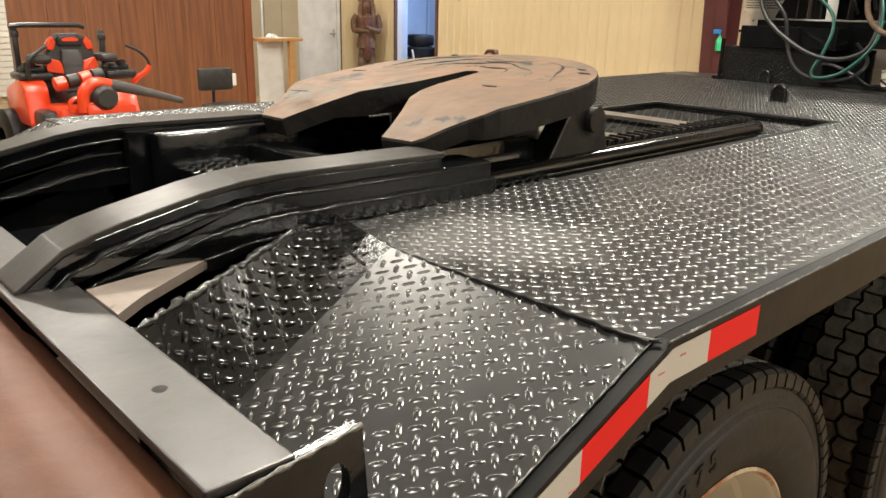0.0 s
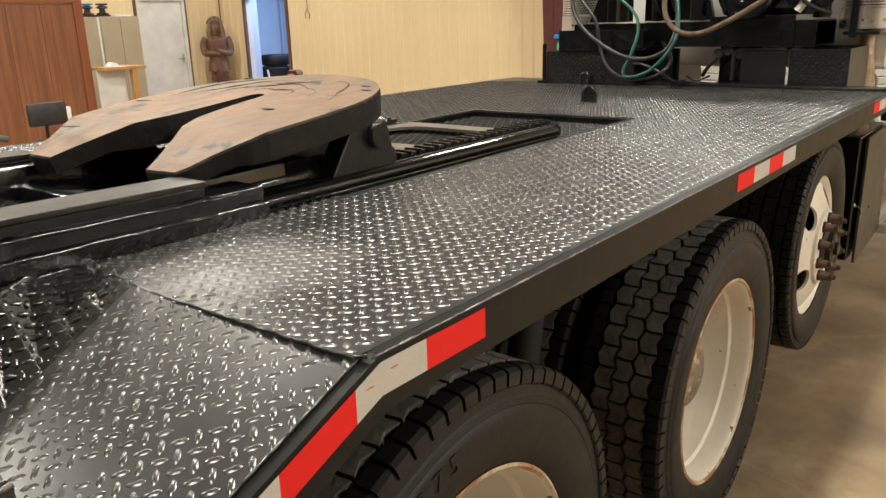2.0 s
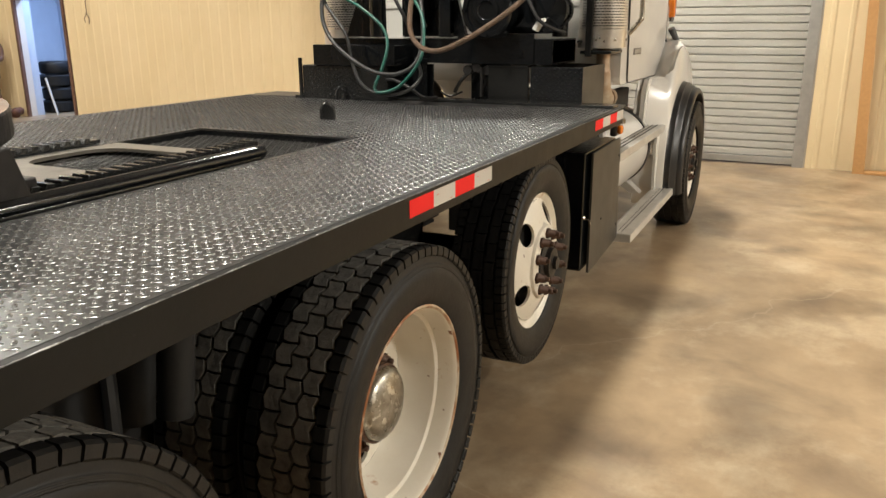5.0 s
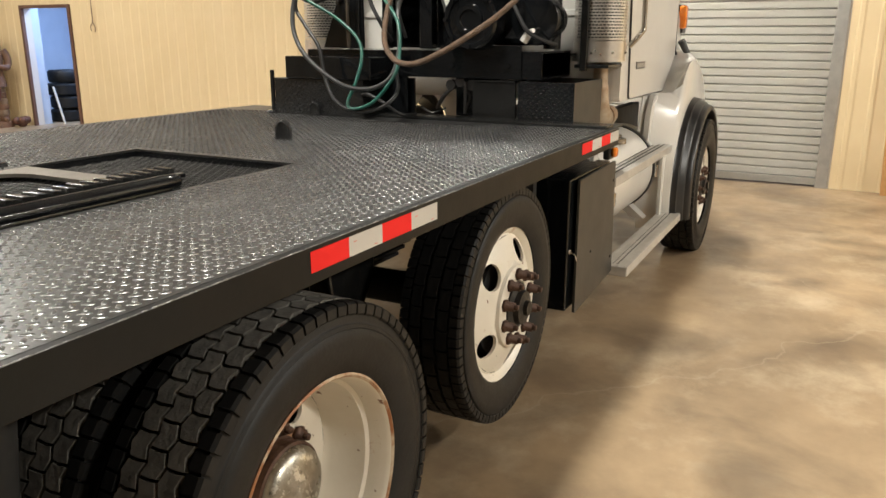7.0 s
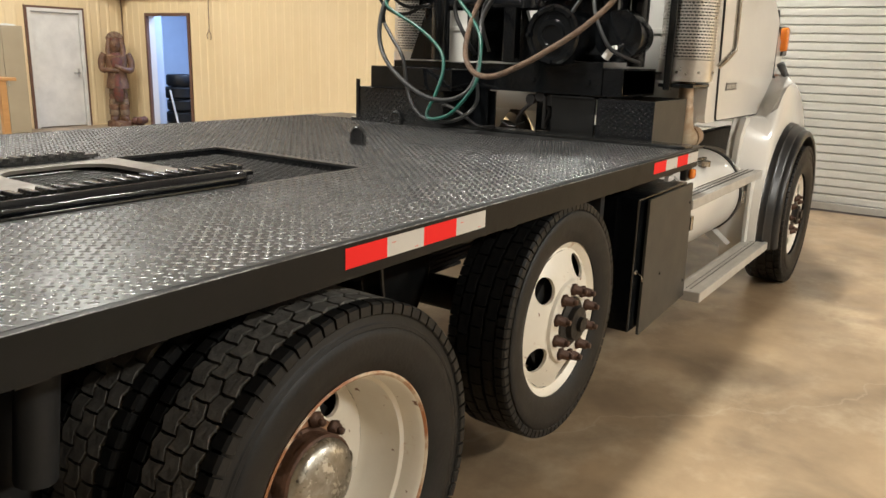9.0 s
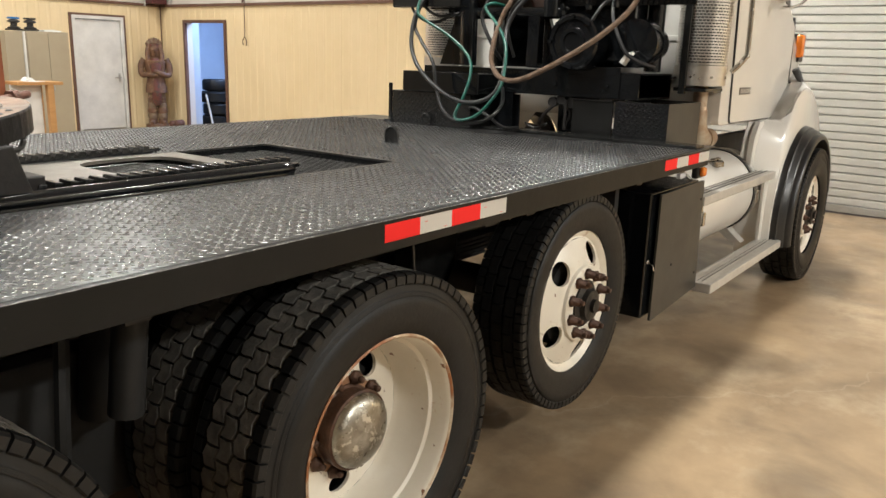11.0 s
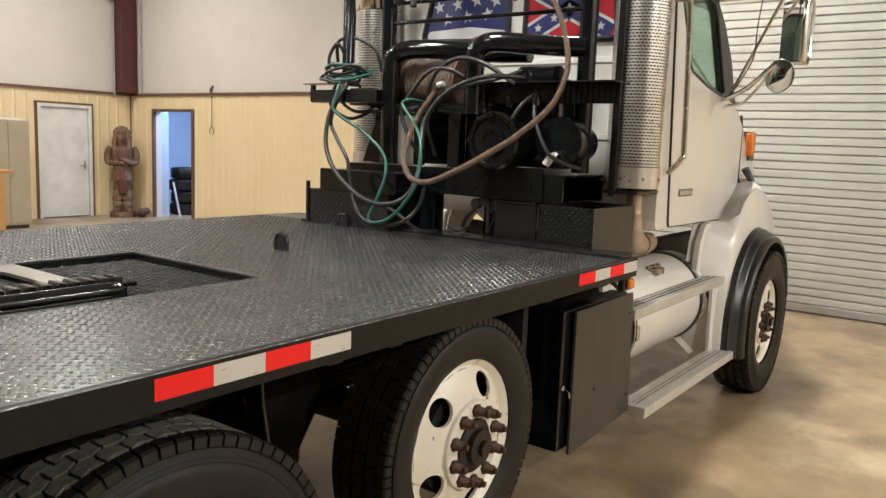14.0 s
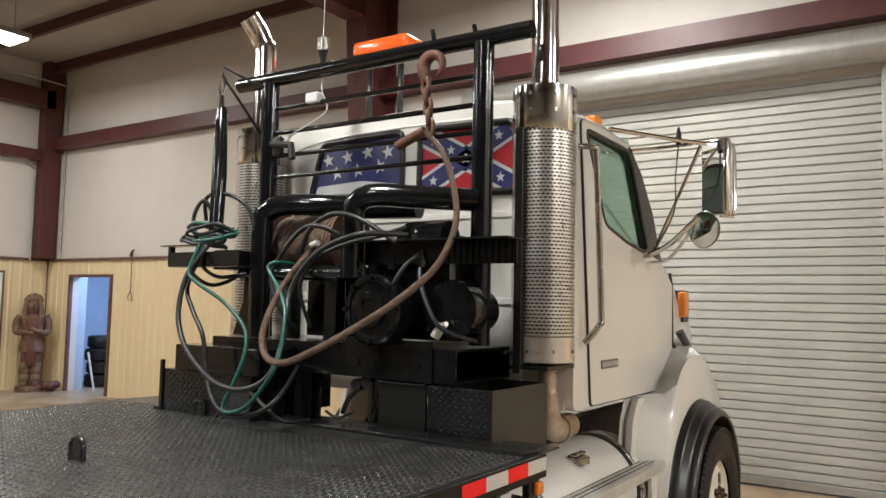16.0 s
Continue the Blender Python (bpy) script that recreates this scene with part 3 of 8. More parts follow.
    for y in (R0, R1):
        bm = B()
        s = 1 if y == R0 else -1
        box(bm, ROOM_X1 - 0.03, ROOM_X1 + 0.1, y - s * 0.08, y + s * 0.04, 0, RH + 0.3, 0.004)
        for k in range(20):
            tube(bm, [(ROOM_X1 - 0.03, y - s * 0.02, 0.25 + 0.2 * k), (ROOM_X1 - 0.037, y - s * 0.02, 0.25 + 0.2 * k)], 0.012, 6)
        part("guide_rail", bm, "galv", rd)
    bm = B()
    tube(bm, [(ROOM_X1 - 0.17, R0 - 0.05, RH + 0.17), (ROOM_X1 - 0.17, R1 + 0.1, RH + 0.17)], 0.17, 24)
    part("drum", bm, "galv", rd, "coiled galvanised door drum", 40)

    # red steel frame: girts, columns, rafters, purlins
    bm = B()
    w = ROOM_X1
    prism(bm, [(w, 4.52), (w - 0.2, 4.52), (w - 0.2, 4.76), (w, 4.76), (w, 4.75), (w - 0.19, 4.75), (w - 0.19, 4.53), (w, 4.53)], ROOM_Y0, ROOM_Y1)
    solo("girt_1", bm, "red_steel", "dark red steel wall girt", "steel beam", kind="structure")
    bm = B()
    box(bm, ROOM_X0, ROOM_X1 - 0.3, ROOM_Y1 - 0.2, ROOM_Y1, 4.3, 4.5)
    solo("girt_2", bm, "red_steel", "dark red steel wall girt", "steel beam", kind="structure")
    for k, (cy, dep) in enumerate(((5.52, 0.75), (-2.3, 0.75))):
        bm = B()
        z0 = 0.0
        prism(bm, [(ROOM_X1 - 0.3, z0), (ROOM_X1, z0), (ROOM_X1, CEIL), (ROOM_X1 - dep, CEIL)], cy - 0.006, cy + 0.006)
        prism(bm, [(ROOM_X1 - 0.3, z0), (ROOM_X1 - 0.285, z0), (ROOM_X1 - dep + 0.015, CEIL), (ROOM_X1 - dep, CEIL)], cy - 0.17, cy + 0.17)
        prism(bm, [(ROOM_X1 - 0.04, z0), (ROOM_X1 - 0.02, z0), (ROOM_X1 - 0.02, CEIL), (ROOM_X1 - 0.04, CEIL)], cy - 0.17, cy + 0.17)
        solo("column_%d" % (k + 1), bm, "red_steel", "dark red tapered steel frame column", "column", kind="structure")
        bm = B()
        prism(bm, [(ROOM_X0, CEIL - 0.75), (ROOM_X1 - dep, CEIL - 0.75), (ROOM_X1 - dep, CEIL), (ROOM_X0, CEIL)], cy - 0.006, cy + 0.006)
        box(bm, ROOM_X0, ROOM_X1 - dep, cy - 0.15, cy + 0.15, CEIL - 0.765, CEIL - 0.75)
        solo("rafter_%d" % (k + 1), bm, "red_steel", "dark red steel roof rafter", "steel beam", kind="structure")
    bm = B()
    box(bm, ROOM_X1 - 0.38, ROOM_X1 - 0.06, ROOM_Y1 - 0.3, ROOM_Y1 - 0.06, 2.45, CEIL)
    solo("column_3", bm, "red_steel", "dark red steel corner column", "column", kind="structure")
    bm = B()
    box(bm, ROOM_X0, ROOM_X1 - 0.2, ROOM_Y1 - 0.3, ROOM_Y1 - 0.05, 5.3, 5.65)
    solo("rafter_3", bm, "red_steel", "dark red steel end rafter along the wall", "steel beam", kind="structure")
    for k in range(18):
        x = ROOM_X1 - 0.25 - 1.35 * k
        bm = B()
        box(bm, x, x + 0.012, ROOM_Y0, ROOM_Y1 - 0.3, CEIL - 0.22, CEIL)
        box(bm, x - 0.07, x, ROOM_Y0, ROOM_Y1 - 0.3, CEIL - 0.22, CEIL - 0.21)
        solo("purlin_%d" % (k + 1), bm, "red_steel", "dark red steel roof purlin", "steel beam", kind="structure")
    # conduit in the corner
    bm = B()
    tube(bm, [(ROOM_X1 - 0.42, ROOM_Y1 - 0.1, 2.4), (ROOM_X1 - 0.42, ROOM_Y1 - 0.1, 4.15), (ROOM_X1 - 0.6, ROOM_Y1 - 0.12, 4.3), (4.0, ROOM_Y1 - 0.12, 4.55)], 0.018, 8)
    tube(bm, [(ROOM_X1 - 0.03, ROOM_Y1 - 0.42, 2.4), (ROOM_X1 - 0.03, ROOM_Y1 - 0.42, 5.5), (ROOM_X1 - 0.1, ROOM_Y1 - 0.5, 5.75), (6.0, ROOM_Y1 - 0.5, 5.9)], 0.018, 8)
    solo("conduit", bm, "galv", "thin grey electrical conduit running up the corner", "conduit", kind="structure", smooth=40)
    # hanging fixtures
    proto = None
    for lx, ly, watts in LAMPS:
        if proto is None:
            proto = thing("ceiling_light", (lx, ly, 5.6), "bright rectangular ceiling light fixture, switched on", "ceiling light", "ceiling lights")
            bm = B()
            box(bm, lx - 0.62, lx + 0.62, ly - 0.3, ly + 0.3, 5.62, 5.7, 0.01)
            part("housing", bm, "galv", proto)
            bm = B()
            box(bm, lx - 0.58, lx + 0.58, ly - 0.26, ly + 0.26, 5.595, 5.619)
            part("diffuser", bm, "lamp_glow", proto, "glowing white diffuser")
            for s in (-0.5, 0.5):
                bm = B()
                tube(bm, [(lx + s, ly, 5.7), (lx + s, ly, CEIL)], 0.006, 6)
                part("hanger", bm, "galv", proto)
        else:
            copy_thing(proto, Matrix.Translation((lx, ly, 5.6)))


build_room()
# ---------------------------------------------------------------- truck
truck = thing("tow_truck", (4.0, 1.68, 0), "white conventional-cab truck with black steel fifth-wheel winch deck, parked indoors", "truck")
DZ = 1.17
YR, YL = 0.458, 3.074
XB, XF = 1.205, 5.43
RH = 0.089
XE, SLOPE = 1.233, 0.404      # bend of the outer edge and fall of the tail


def lugs(name, regions, parent, label="", material="lug_black", H=0.0027, size=1.0):
    """Raised lens-shaped lugs of tread plate, alternating by 45 degrees, on flat regions.
    A region: origin, unit u, unit v, normal, test(a, b), lengths."""
    L, W, P = 0.0142 * size, 0.0052 * size, 0.0363
    verts, faces = [], []
    for o, u, v, n, la, lb, test, *bent in regions:
        o, u, v, n = Vector(o), Vector(u), Vector(v), Vector(n)
        for i in range(int(2 * la / P)):
            for j in range(i % 2, int(2 * lb / P), 2):
                a, b = (i + 0.5) * P / 2, (j + 0.5) * P / 2
                if test and not test(a, b):
                    continue
                c = o + u * a + v * b
                if bent:
                    c, u, v, n = bent[0](a, b)
                s = 1 if i % 2 else -1
                d = (u + v * s).normalized()
                w = n.cross(d)
                k = len(verts)
                e, f = d * L * 0.5, d * L * 0.66
                verts += [c - d * L, c + d * L, c + w * W - e, c + w * W + e, c - w * W - e, c - w * W + e, c - f + n * H, c + f + n * H]
                faces += [(k + 4, k + 5, k + 7, k + 6), (k + 3, k + 2, k + 6, k + 7), (k, k + 4, k + 6), (k, k + 6, k + 2), (k + 1, k + 7, k + 5), (k + 1, k + 3, k + 7)]
    me = bpy.data.meshes.new(name)
    me.from_pydata(verts, [], faces)
    me.materials.append(M[material])
    me.shade_smooth()
    ob = part(name, me, None, parent, label)
    ob["kind"] = "stuff"
    return ob


PIT = (1.93, 3.7, 1.228, 2.058)      # slide well in the deck


def build_deck():
    T = 0.008
    bm = B()
    x0, x1, y0, y1 = PIT
    for a in ((XB, XF + 0.17, YR + 0.024, y0), (XB, XF + 0.17, y1, YL - 0.024), (x1, XF + 0.17, y0, y1)):
        box(bm, a[0], a[1], a[2], a[3], DZ - T, DZ)
    bmesh.ops.remove_doubles(bm, verts=bm.verts, dist=1e-5)
    deck = part("deck", bm, "deck_black", truck, "black painted diamond tread plate deck, scuffed and dusty")

    def on_deck(a, b):
        x, y = XB + a, YR + b
        if y < YR + 0.034 or y > YL - 0.034:
            return False
        if x0 - 0.02 < x < x1 + 0.02 and y0 - 0.02 < y < y1 + 0.02:
            return False
        return not (x > XF - 0.32 and (x - XF + 0.32) > 0.1 * math.sin(y * 3) + 0.1)
    # tail wings: an inner panel with its dark reflection put into the colour and an outer panel folded down to the edge
    A, Bq = Vector((XB - 0.005, 1.025, DZ)), Vector((0.675, 0.90, 0.958))
    C, D = Vector((XB + 0.018, YR + 0.024, DZ)), Vector((0.675, YR + 0.024, 0.949))
    E, F = Vector((1.238, 1.28, DZ + 0.016)), Vector((0.69, 0.992, 1.143))
    regs = [((XB, YR, DZ), (1, 0, 0), (0, 1, 0), (0, 0, 1), XF - XB, YL - YR, on_deck)]
    for side in (0, 1):
        def mir(p):
            return Vector((p.x, p.y if not side else (YR + YL - p.y if p.y < 0.5 else 2 * 1.685 - p.y), p.z))
        outer = B()
        strips = [(A.lerp(Bq, k / 8), E.lerp(F, k / 8)) for k in range(9)]
        tris = [(C, A, Bq), (C, Bq, D)]
        for (a0, e0), (a1, e1) in zip(strips, strips[1:]):
            tris += [(a0, e0, a1), (e0, e1, a1)]
        inner = B()
        for at, poly in enumerate(tris):
            bm = outer if at < 2 else inner
            vs = [bm.verts.new(mir(p)) for p in poly]
            vs2 = [bm.verts.new(mir(p) - Vector((0, 0, 0.012))) for p in poly]
            k = len(vs)
            fs = [bm.faces.new(vs), bm.faces.new(vs2[::-1])]
            for i in range(k):
                fs.append(bm.faces.new((vs[i], vs2[i], vs2[(i + 1) % k], vs[(i + 1) % k])))
            bmesh.ops.recalc_face_normals(bm, faces=fs)
        for bm in (outer, inner):
            bmesh.ops.remove_doubles(bm, verts=bm.verts, dist=1e-4)
        wing = part("tail_wing", outer, "deck_black", truck, "black tread plate tail folded down towards its outer edge")
        # same paint as the wing; the blacker material stands in for a darker reflection
        part("tail_panel", inner, "satin_black", wing, "twisted black tread plate panel beside the frame, darkened for its dark reflection")
        rg = []
        along = (mir(D) - mir(C)).normalized()
        for poly in tris[:2]:
            P = [mir(q) for q in poly]
            n = (P[1] - P[0]).cross(P[2] - P[0]).normalized()
            if n.z < 0:
                n = -n
            u = (along - n * along.dot(n)).normalized()
            v = n.cross(u)
            Q = [((q - mir(C)).dot(u), (q - mir(C)).dot(v)) for q in P]
            a0, b0 = (math.floor(min(q[k] for q in Q) / 0.0363) * 0.0363 for k in (0, 1))
            o = P[0] + u * (a0 - Q[0][0]) + v * (b0 - Q[0][1])

            def inside(a, b, Q=Q, a0=a0, b0=b0):
                s = 0
                for i in range(3):
                    (ax, ay), (bx, by) = Q[i], Q[(i + 1) % 3]
                    e = math.hypot(bx - ax, by - ay)
                    cr = ((bx - ax) * (b + b0 - ay) - (by - ay) * (a + a0 - ax)) / e
                    s += 1 if cr > 0.006 else (-1 if cr < -0.006 else 0)
                return abs(s) == 3
            rg.append((o, u, v, n, max(q[0] for q in Q) - a0, max(q[1] for q in Q) - b0, inside))

        def warp(a, b):
            """Point and directions on the twisted inner panel."""
            g, h = a / (Bq - A).length, b / 0.235
            lo, hi = mir(A).lerp(mir(Bq), g), mir(E).lerp(mir(F), g)
            u = ((mir(Bq) - mir(A)) * (1 - h) + (mir(F) - mir(E)) * h).normalized()
            v = (hi - lo).normalized()
            n = u.cross(v).normalized()
            if n.z < 0:
                n = -n
            return lo.lerp(hi, h), u, n.cross(u), n
        lugs("tread_lug", rg, wing)
        lugs("tread_lug", [(A, along, along, along, (Bq - A).length, 0.235, None, warp)], wing, material="satin_black", H=0.0013, size=0.72)
    lugs("tread_lug", regs, deck, "raised diamond lugs of the tread plate")
    # weld bead along the bend
    bm = B()
    pts = []
    for k in range(70):
        y = YR + 0.01 + k * (1.3 - YR) / 69
        pts.append((XB - 0.003 + max(0.0, y - 1.0) * 0.14 + max(0.0, 0.52 - y) * 0.3 + random.uniform(-0.002, 0.002), y, DZ + random.uniform(-0.0015, 0.001)))
    tube(bm, pts, 0.0032, 6)
    part("weld_bead", bm, "deck_black", deck)
    bm = B()
    rw = random.Random(5)
    pts = [E.lerp(F, k / 60) + Vector((rw.uniform(-0.004, 0.004), rw.uniform(-0.004, 0.004), rw.uniform(-0.003, 0.003))) for k in range(61)]
    tube(bm, pts, [max(0.002, rw.gauss(0.0055, 0.002)) for k in pts], 7)
    part("weld_bead", bm, "lug_black", deck, "lumpy weld along the panel's top edge")
    # paint worn off along the edges of the tail
    rw = random.Random(3)
    for a, b in (((XB + 0.016, YR + 0.022, DZ - 0.002), (0.68, YR + 0.022, 0.948)), ((XB + 0.016, YR + 0.001, DZ - 0.001), (XE + 0.3, YR + 0.001, DZ - 0.001)), ((XE + 0.3, YR + 0.001, DZ - 0.001), (XF - 0.05, YR + 0.001, DZ - 0.001))):
        bm = B()
        a, b = Vector(a), Vector(b)
        n = int((b - a).length / 0.008)
        pts = [a.lerp(b, k / n) + Vector((0, rw.uniform(0.001, 0.002), rw.uniform(-0.0002, 0.0006))) for k in range(n + 1)]
        tube(bm, pts, [max(0.0003, rw.gauss(0.0014, 0.0008)) for k in pts], 5)
        part("worn_edge", bm, "worn_edge", deck, "bare metal where the paint has worn off the edge")
    # edge rails with tape
    for y, s in ((YR, 1), (YL, -1)):
        bm = B()
        pr = [(XF, DZ - 0.001), (XE, DZ - 0.001), (0.66, DZ - 0.004 - SLOPE * (XE - 0.66)), (0.66, DZ - RH - 0.003 - SLOPE * (XE - 0.66)), (XE + 0.014, DZ - RH), (XF, DZ - RH)]
        prism(bm, pr, y, y + s * 0.045)
        part("edge_rail", bm, "edge_black", truck, "black channel along the deck edge")
    bm = B()
    box(bm, XF - 0.045, XF, YR + 0.05, YL - 0.05, DZ - 0.097, DZ - 0.0085)
    part("front_rail", bm, "edge_black", truck)

    def tape(x, dx, colour, slope=0.0, zt=None):
        bm = B()
        zt = DZ - 0.011 if zt is None else zt
        y = YR - 0.0012
        P = [(x, zt), (x + dx, zt + slope * dx), (x + dx, zt + slope * dx - 0.051), (x, zt - 0.051)]
        prism(bm, P, y, y + 0.001)
        t = part("reflective_tape", bm, colour, truck, ("red" if colour == "tape_red" else "silver white") + " reflective tape")
        if colour == "tape_white":
            bm = B()
            for q in ((0.02, 0.115) if dx > 0.13 else (0.02,)):
                for r in (0.008, 0.036):
                    if (q < 0.1) == (r < 0.02):
                        box(bm, x + q, x + q + 0.015, y - 0.0006, y - 0.0001, zt - 0.01 - r + slope * q, zt - 0.0072 - r + slope * q)
            part("print", bm, "tape_print", t, "faint red print")["kind"] = "stuff"
    for k in range(4):
        tape(2.759 + 0.1545 * k, 0.1545, "tape_white" if k % 2 else "tape_red")
        tape(4.80 + 0.157 * k, 0.157, "tape_white" if k % 2 else "tape_red")
    tape(1.333, 0.152, "tape_red")
    tape(XE, 1.333 - XE, "tape_white")
    for x, dx, colour in ((1.181, XE - 1.181, "tape_white"), (1.042, 0.139, "tape_red"), (0.905, 0.137, "tape_white")):
        tape(x, dx, colour, SLOPE, DZ - 0.011 - SLOPE * (XE - x))
    # well walls and floor mesh
    bm = B()
    d0 = DZ - 0.22
    box(bm, x0, x1, y0 - 0.012, y0, d0, DZ - 0.009)
    box(bm, x0, x1, y1, y1 + 0.012, d0, DZ - 0.009)
    box(bm, x1, x1 + 0.012, y0 - 0.012, y1 + 0.012, d0, DZ - 0.009)
    well = part("slide_well", bm, "gloss_black", truck, "black recessed well round the fifth-wheel slide")
    lugs("tread_lug", [((x1 - 0.001, y0, d0), (0, 1, 0), (0, 0, 1), (-1, 0, 0), y1 - y0, 0.2, None)], well, material="gloss_black")
    bm = B()
    box(bm, x0 - 0.6, x1, y0, y1, d0 - 0.02, d0 - 0.01)
    part("well_floor", bm, "dark_inside", truck)
    bm = B()
    s = 0.07
    for sg in (1, -1):
        k = -1.0
        while k < 2.2:
            pts = []
            a0 = (x0 + k, y0) if sg > 0 else (x0 + k, y1)
            a1 = (x0 + k + (y1 - y0) * 1.8, y1) if sg > 0 else (x0 + k + (y1 - y0) * 1.8, y0)
            A0, A1 = Vector((*a0, DZ - 0.032)), Vector((*a1, DZ - 0.032))
            dd = A1 - A0
            t0 = max(0, (2.5 - A0.x) / dd.x)
            t1 = min(1, (x1 - A0.x) / dd.x)
            if t1 > t0:
                tube(bm, [A0 + dd * t0, A0 + dd * t1], 0.0021, 4, caps=False)
            k += s
    part("expanded_mesh", bm, "mesh_steel", truck, "black expanded metal mesh in the slide well")
    # lashing rings
    for x, y, r in ((4.23, 1.70, 0.036), (5.2, 2.24, 0.03)):
        bm = B()
        pts = [(x, y + r, DZ)] + [(x, y + r * math.cos(a), DZ + 0.045 + r * math.sin(a)) for a in [math.pi * k / 10 for k in range(11)]] + [(x, y - r, DZ)]
        tube(bm, pts, 0.011, 8)
        prism(bm, [(y - r, DZ), (y + r, DZ), (y + r, DZ + 0.045)] + [(y + r * math.cos(a), DZ + 0.045 + r * math.sin(a)) for a in [math.pi * k / 10 for k in range(1, 10)]] + [(y - r, DZ + 0.045)], x - 0.004, x + 0.004, axis="x")
        part("lashing_ring", bm, "satin_black", truck, "worn black D-ring standing on the deck", 40)
    for x, y in ((1.985, 0.634), (1.72, 0.77), (3.0, 2.6), (3.9, 2.55)):
        bm = B()
        revolve(bm, [(0.0, 0.011), (0.0025, 0.009), (0.0025, 0.0)], (x, y, DZ + 0.0006), "z", 12)
        part("bolt_head", bm, "dark_inside", deck)


build_deck()


def build_tail():
    # rear cross bar, roller and hook plate
    bm = B()
    box(bm, 0.611, 0.712, 0.575, 2.955, 1.141, 1.155, 0.003)
    box(bm, 0.692, 0.710, 0.60, 2.93, 0.97, 1.142)
    bar = part("rear_bar", bm, "worn_steel", truck, "bare worn steel cross bar at the tail")
    bm = B()
    revolve(bm, [(0.0, 0.0095), (0.0006, 0.0)], (0.665, 0.80, 1.1553), "z", 16)
    part("bolt_hole", bm, "dark_inside", bar)
    bm = B()
    tube(bm, [(0.525, 0.595, 1.005), (0.525, 2.935, 1.005)], 0.139, 64)
    part("tail_roller", bm, "roller", truck, "rust-brown steel tail roller", 40)
    for y in (0.575, 2.955):
        bm = B()
        poly = [(0.60, 1.02), (0.62, 1.14), (0.79, 1.162), (0.80, 1.03)]
        hc, N = (0.756, 1.098), 32
        rings = []
        for k in range(N):
            a = 2 * math.pi * (k + 0.5) / N
            d = Vector((math.cos(a), math.sin(a)))
            best = 9.0
            for (px, pz), (qx, qz) in zip(poly, poly[1:] + poly[:1]):
                ex, ez = qx - px, qz - pz
                det = d.x * -ez + d.y * ex
                if abs(det) > 1e-9:
                    t = ((px - hc[0]) * -ez + (pz - hc[1]) * ex) / det
                    s = (d.x * (pz - hc[1]) - d.y * (px - hc[0])) / det
                    if t > 0 and -1e-6 <= s <= 1 + 1e-6:
                        best = min(best, t)
            o = (hc[0] + d.x * best, hc[1] + d.y * best)
            i = (hc[0] + 0.017 * d.x, hc[1] + 0.031 * d.y)
            rings.append([bm.verts.new((q[0], yy, q[1])) for q, yy in ((o, y - 0.008), (i, y - 0.008), (i, y + 0.008), (o, y + 0.008))])
        for k in range(N):
            A, C = rings[k], rings[(k + 1) % N]
            for q in range(4):
                bm.faces.new((A[q], C[q], C[(q + 1) % 4], A[(q + 1) % 4]))
        bmesh.ops.recalc_face_normals(bm, faces=bm.faces[:])
        hp = part("hook_plate", bm, "gloss_black", truck, "black upright plate with an oval hole")
        bm = B()
        tube(bm, [(0.622 + 0.168 * k / 20, y - 0.007 + random.uniform(-0.001, 0.001), 1.141 + 0.022 * k / 20) for k in range(21)], [0.0028 + 0.0012 * math.sin(k * 1.7) for k in range(21)], 5)
        part("worn_edge", bm, "worn_edge", hp, "bright worn edge")
    # stacked guide beams
    mid = 1.685
    prof = [(1.525, 1.280), (1.10, 1.2865), (1.02, 1.283), (0.94, 1.272), (0.80, 1.244), (0.75, 1.232), (0.70, 1.214), (0.622, 1.160)]

    def layer(dz0, dz1, xa):
        top = [(x if k else xa, z + dz0) for k, (x, z) in enumerate(prof)]
        bot = [(x if k else xa, max(z + dz1, 1.13)) for k, (x, z) in enumerate(prof)]
        return top + bot[::-1]
    for s in (-1, 1):
        ya = mid + s * 0.335
        yb = mid + s * 0.45
        bm = B()
        prism(bm, layer(0, -0.012, 1.525), ya, yb, bevel=0.002)
        top = part("guide_beam", bm, "worn_steel", truck, "steel guide beam with a polished worn top and black sides")
        for d0, d1, xa, a, b in ((-0.012, -0.045, 1.522, 0.004, -0.004), (-0.04, -0.075, 1.60, 0.012, 0.012), (-0.073, -0.115, 1.675, 0.0, 0.022), (-0.112, -0.16, 1.675, -0.02, 0.026)):
            bm = B()
            prism(bm, layer(d0, d1, xa), ya + s * a, yb + s * b, bevel=0.003)
            part("flange", bm, "gloss_black", top)
        bm = B()
        box(bm, 0.72, 1.93, yb - s * 0.05, yb - s * 0.03, 0.92, 1.17)
        part("web", bm, "gloss_black", top)
        bm = B()
        box(bm, 1.10, 1.52, ya - s * 0.03, ya + s * 0.01, 0.95, 1.268, 0.003)
        part("side_plate", bm, "gloss_black", top)
        bm = B()
        for dz, yy in ((-0.041, yb + s * 0.012), (-0.076, yb + s * 0.023), (-0.113, yb + s * 0.027), (-0.113, ya - s * 0.021), (-0.041, ya - s * 0.002)):
            pts = []
            for k in range(len(prof) - 1):
                for q in range(12):
                    t = q / 12
                    x, z = prof[k][0] * (1 - t) + prof[k + 1][0] * t, prof[k][1] * (1 - t) + prof[k + 1][1] * t
                    pts.append((x, yy + random.uniform(-0.001, 0.001), max(z + dz, 1.135) + random.uniform(-0.0015, 0.0015)))
            tube(bm, pts, 0.004, 5)
        part("weld_bead", bm, "gloss_black", top)
        bm = B()
        box(bm, 1.53, 1.68, ya, yb, 1.205, 1.243, 0.004)
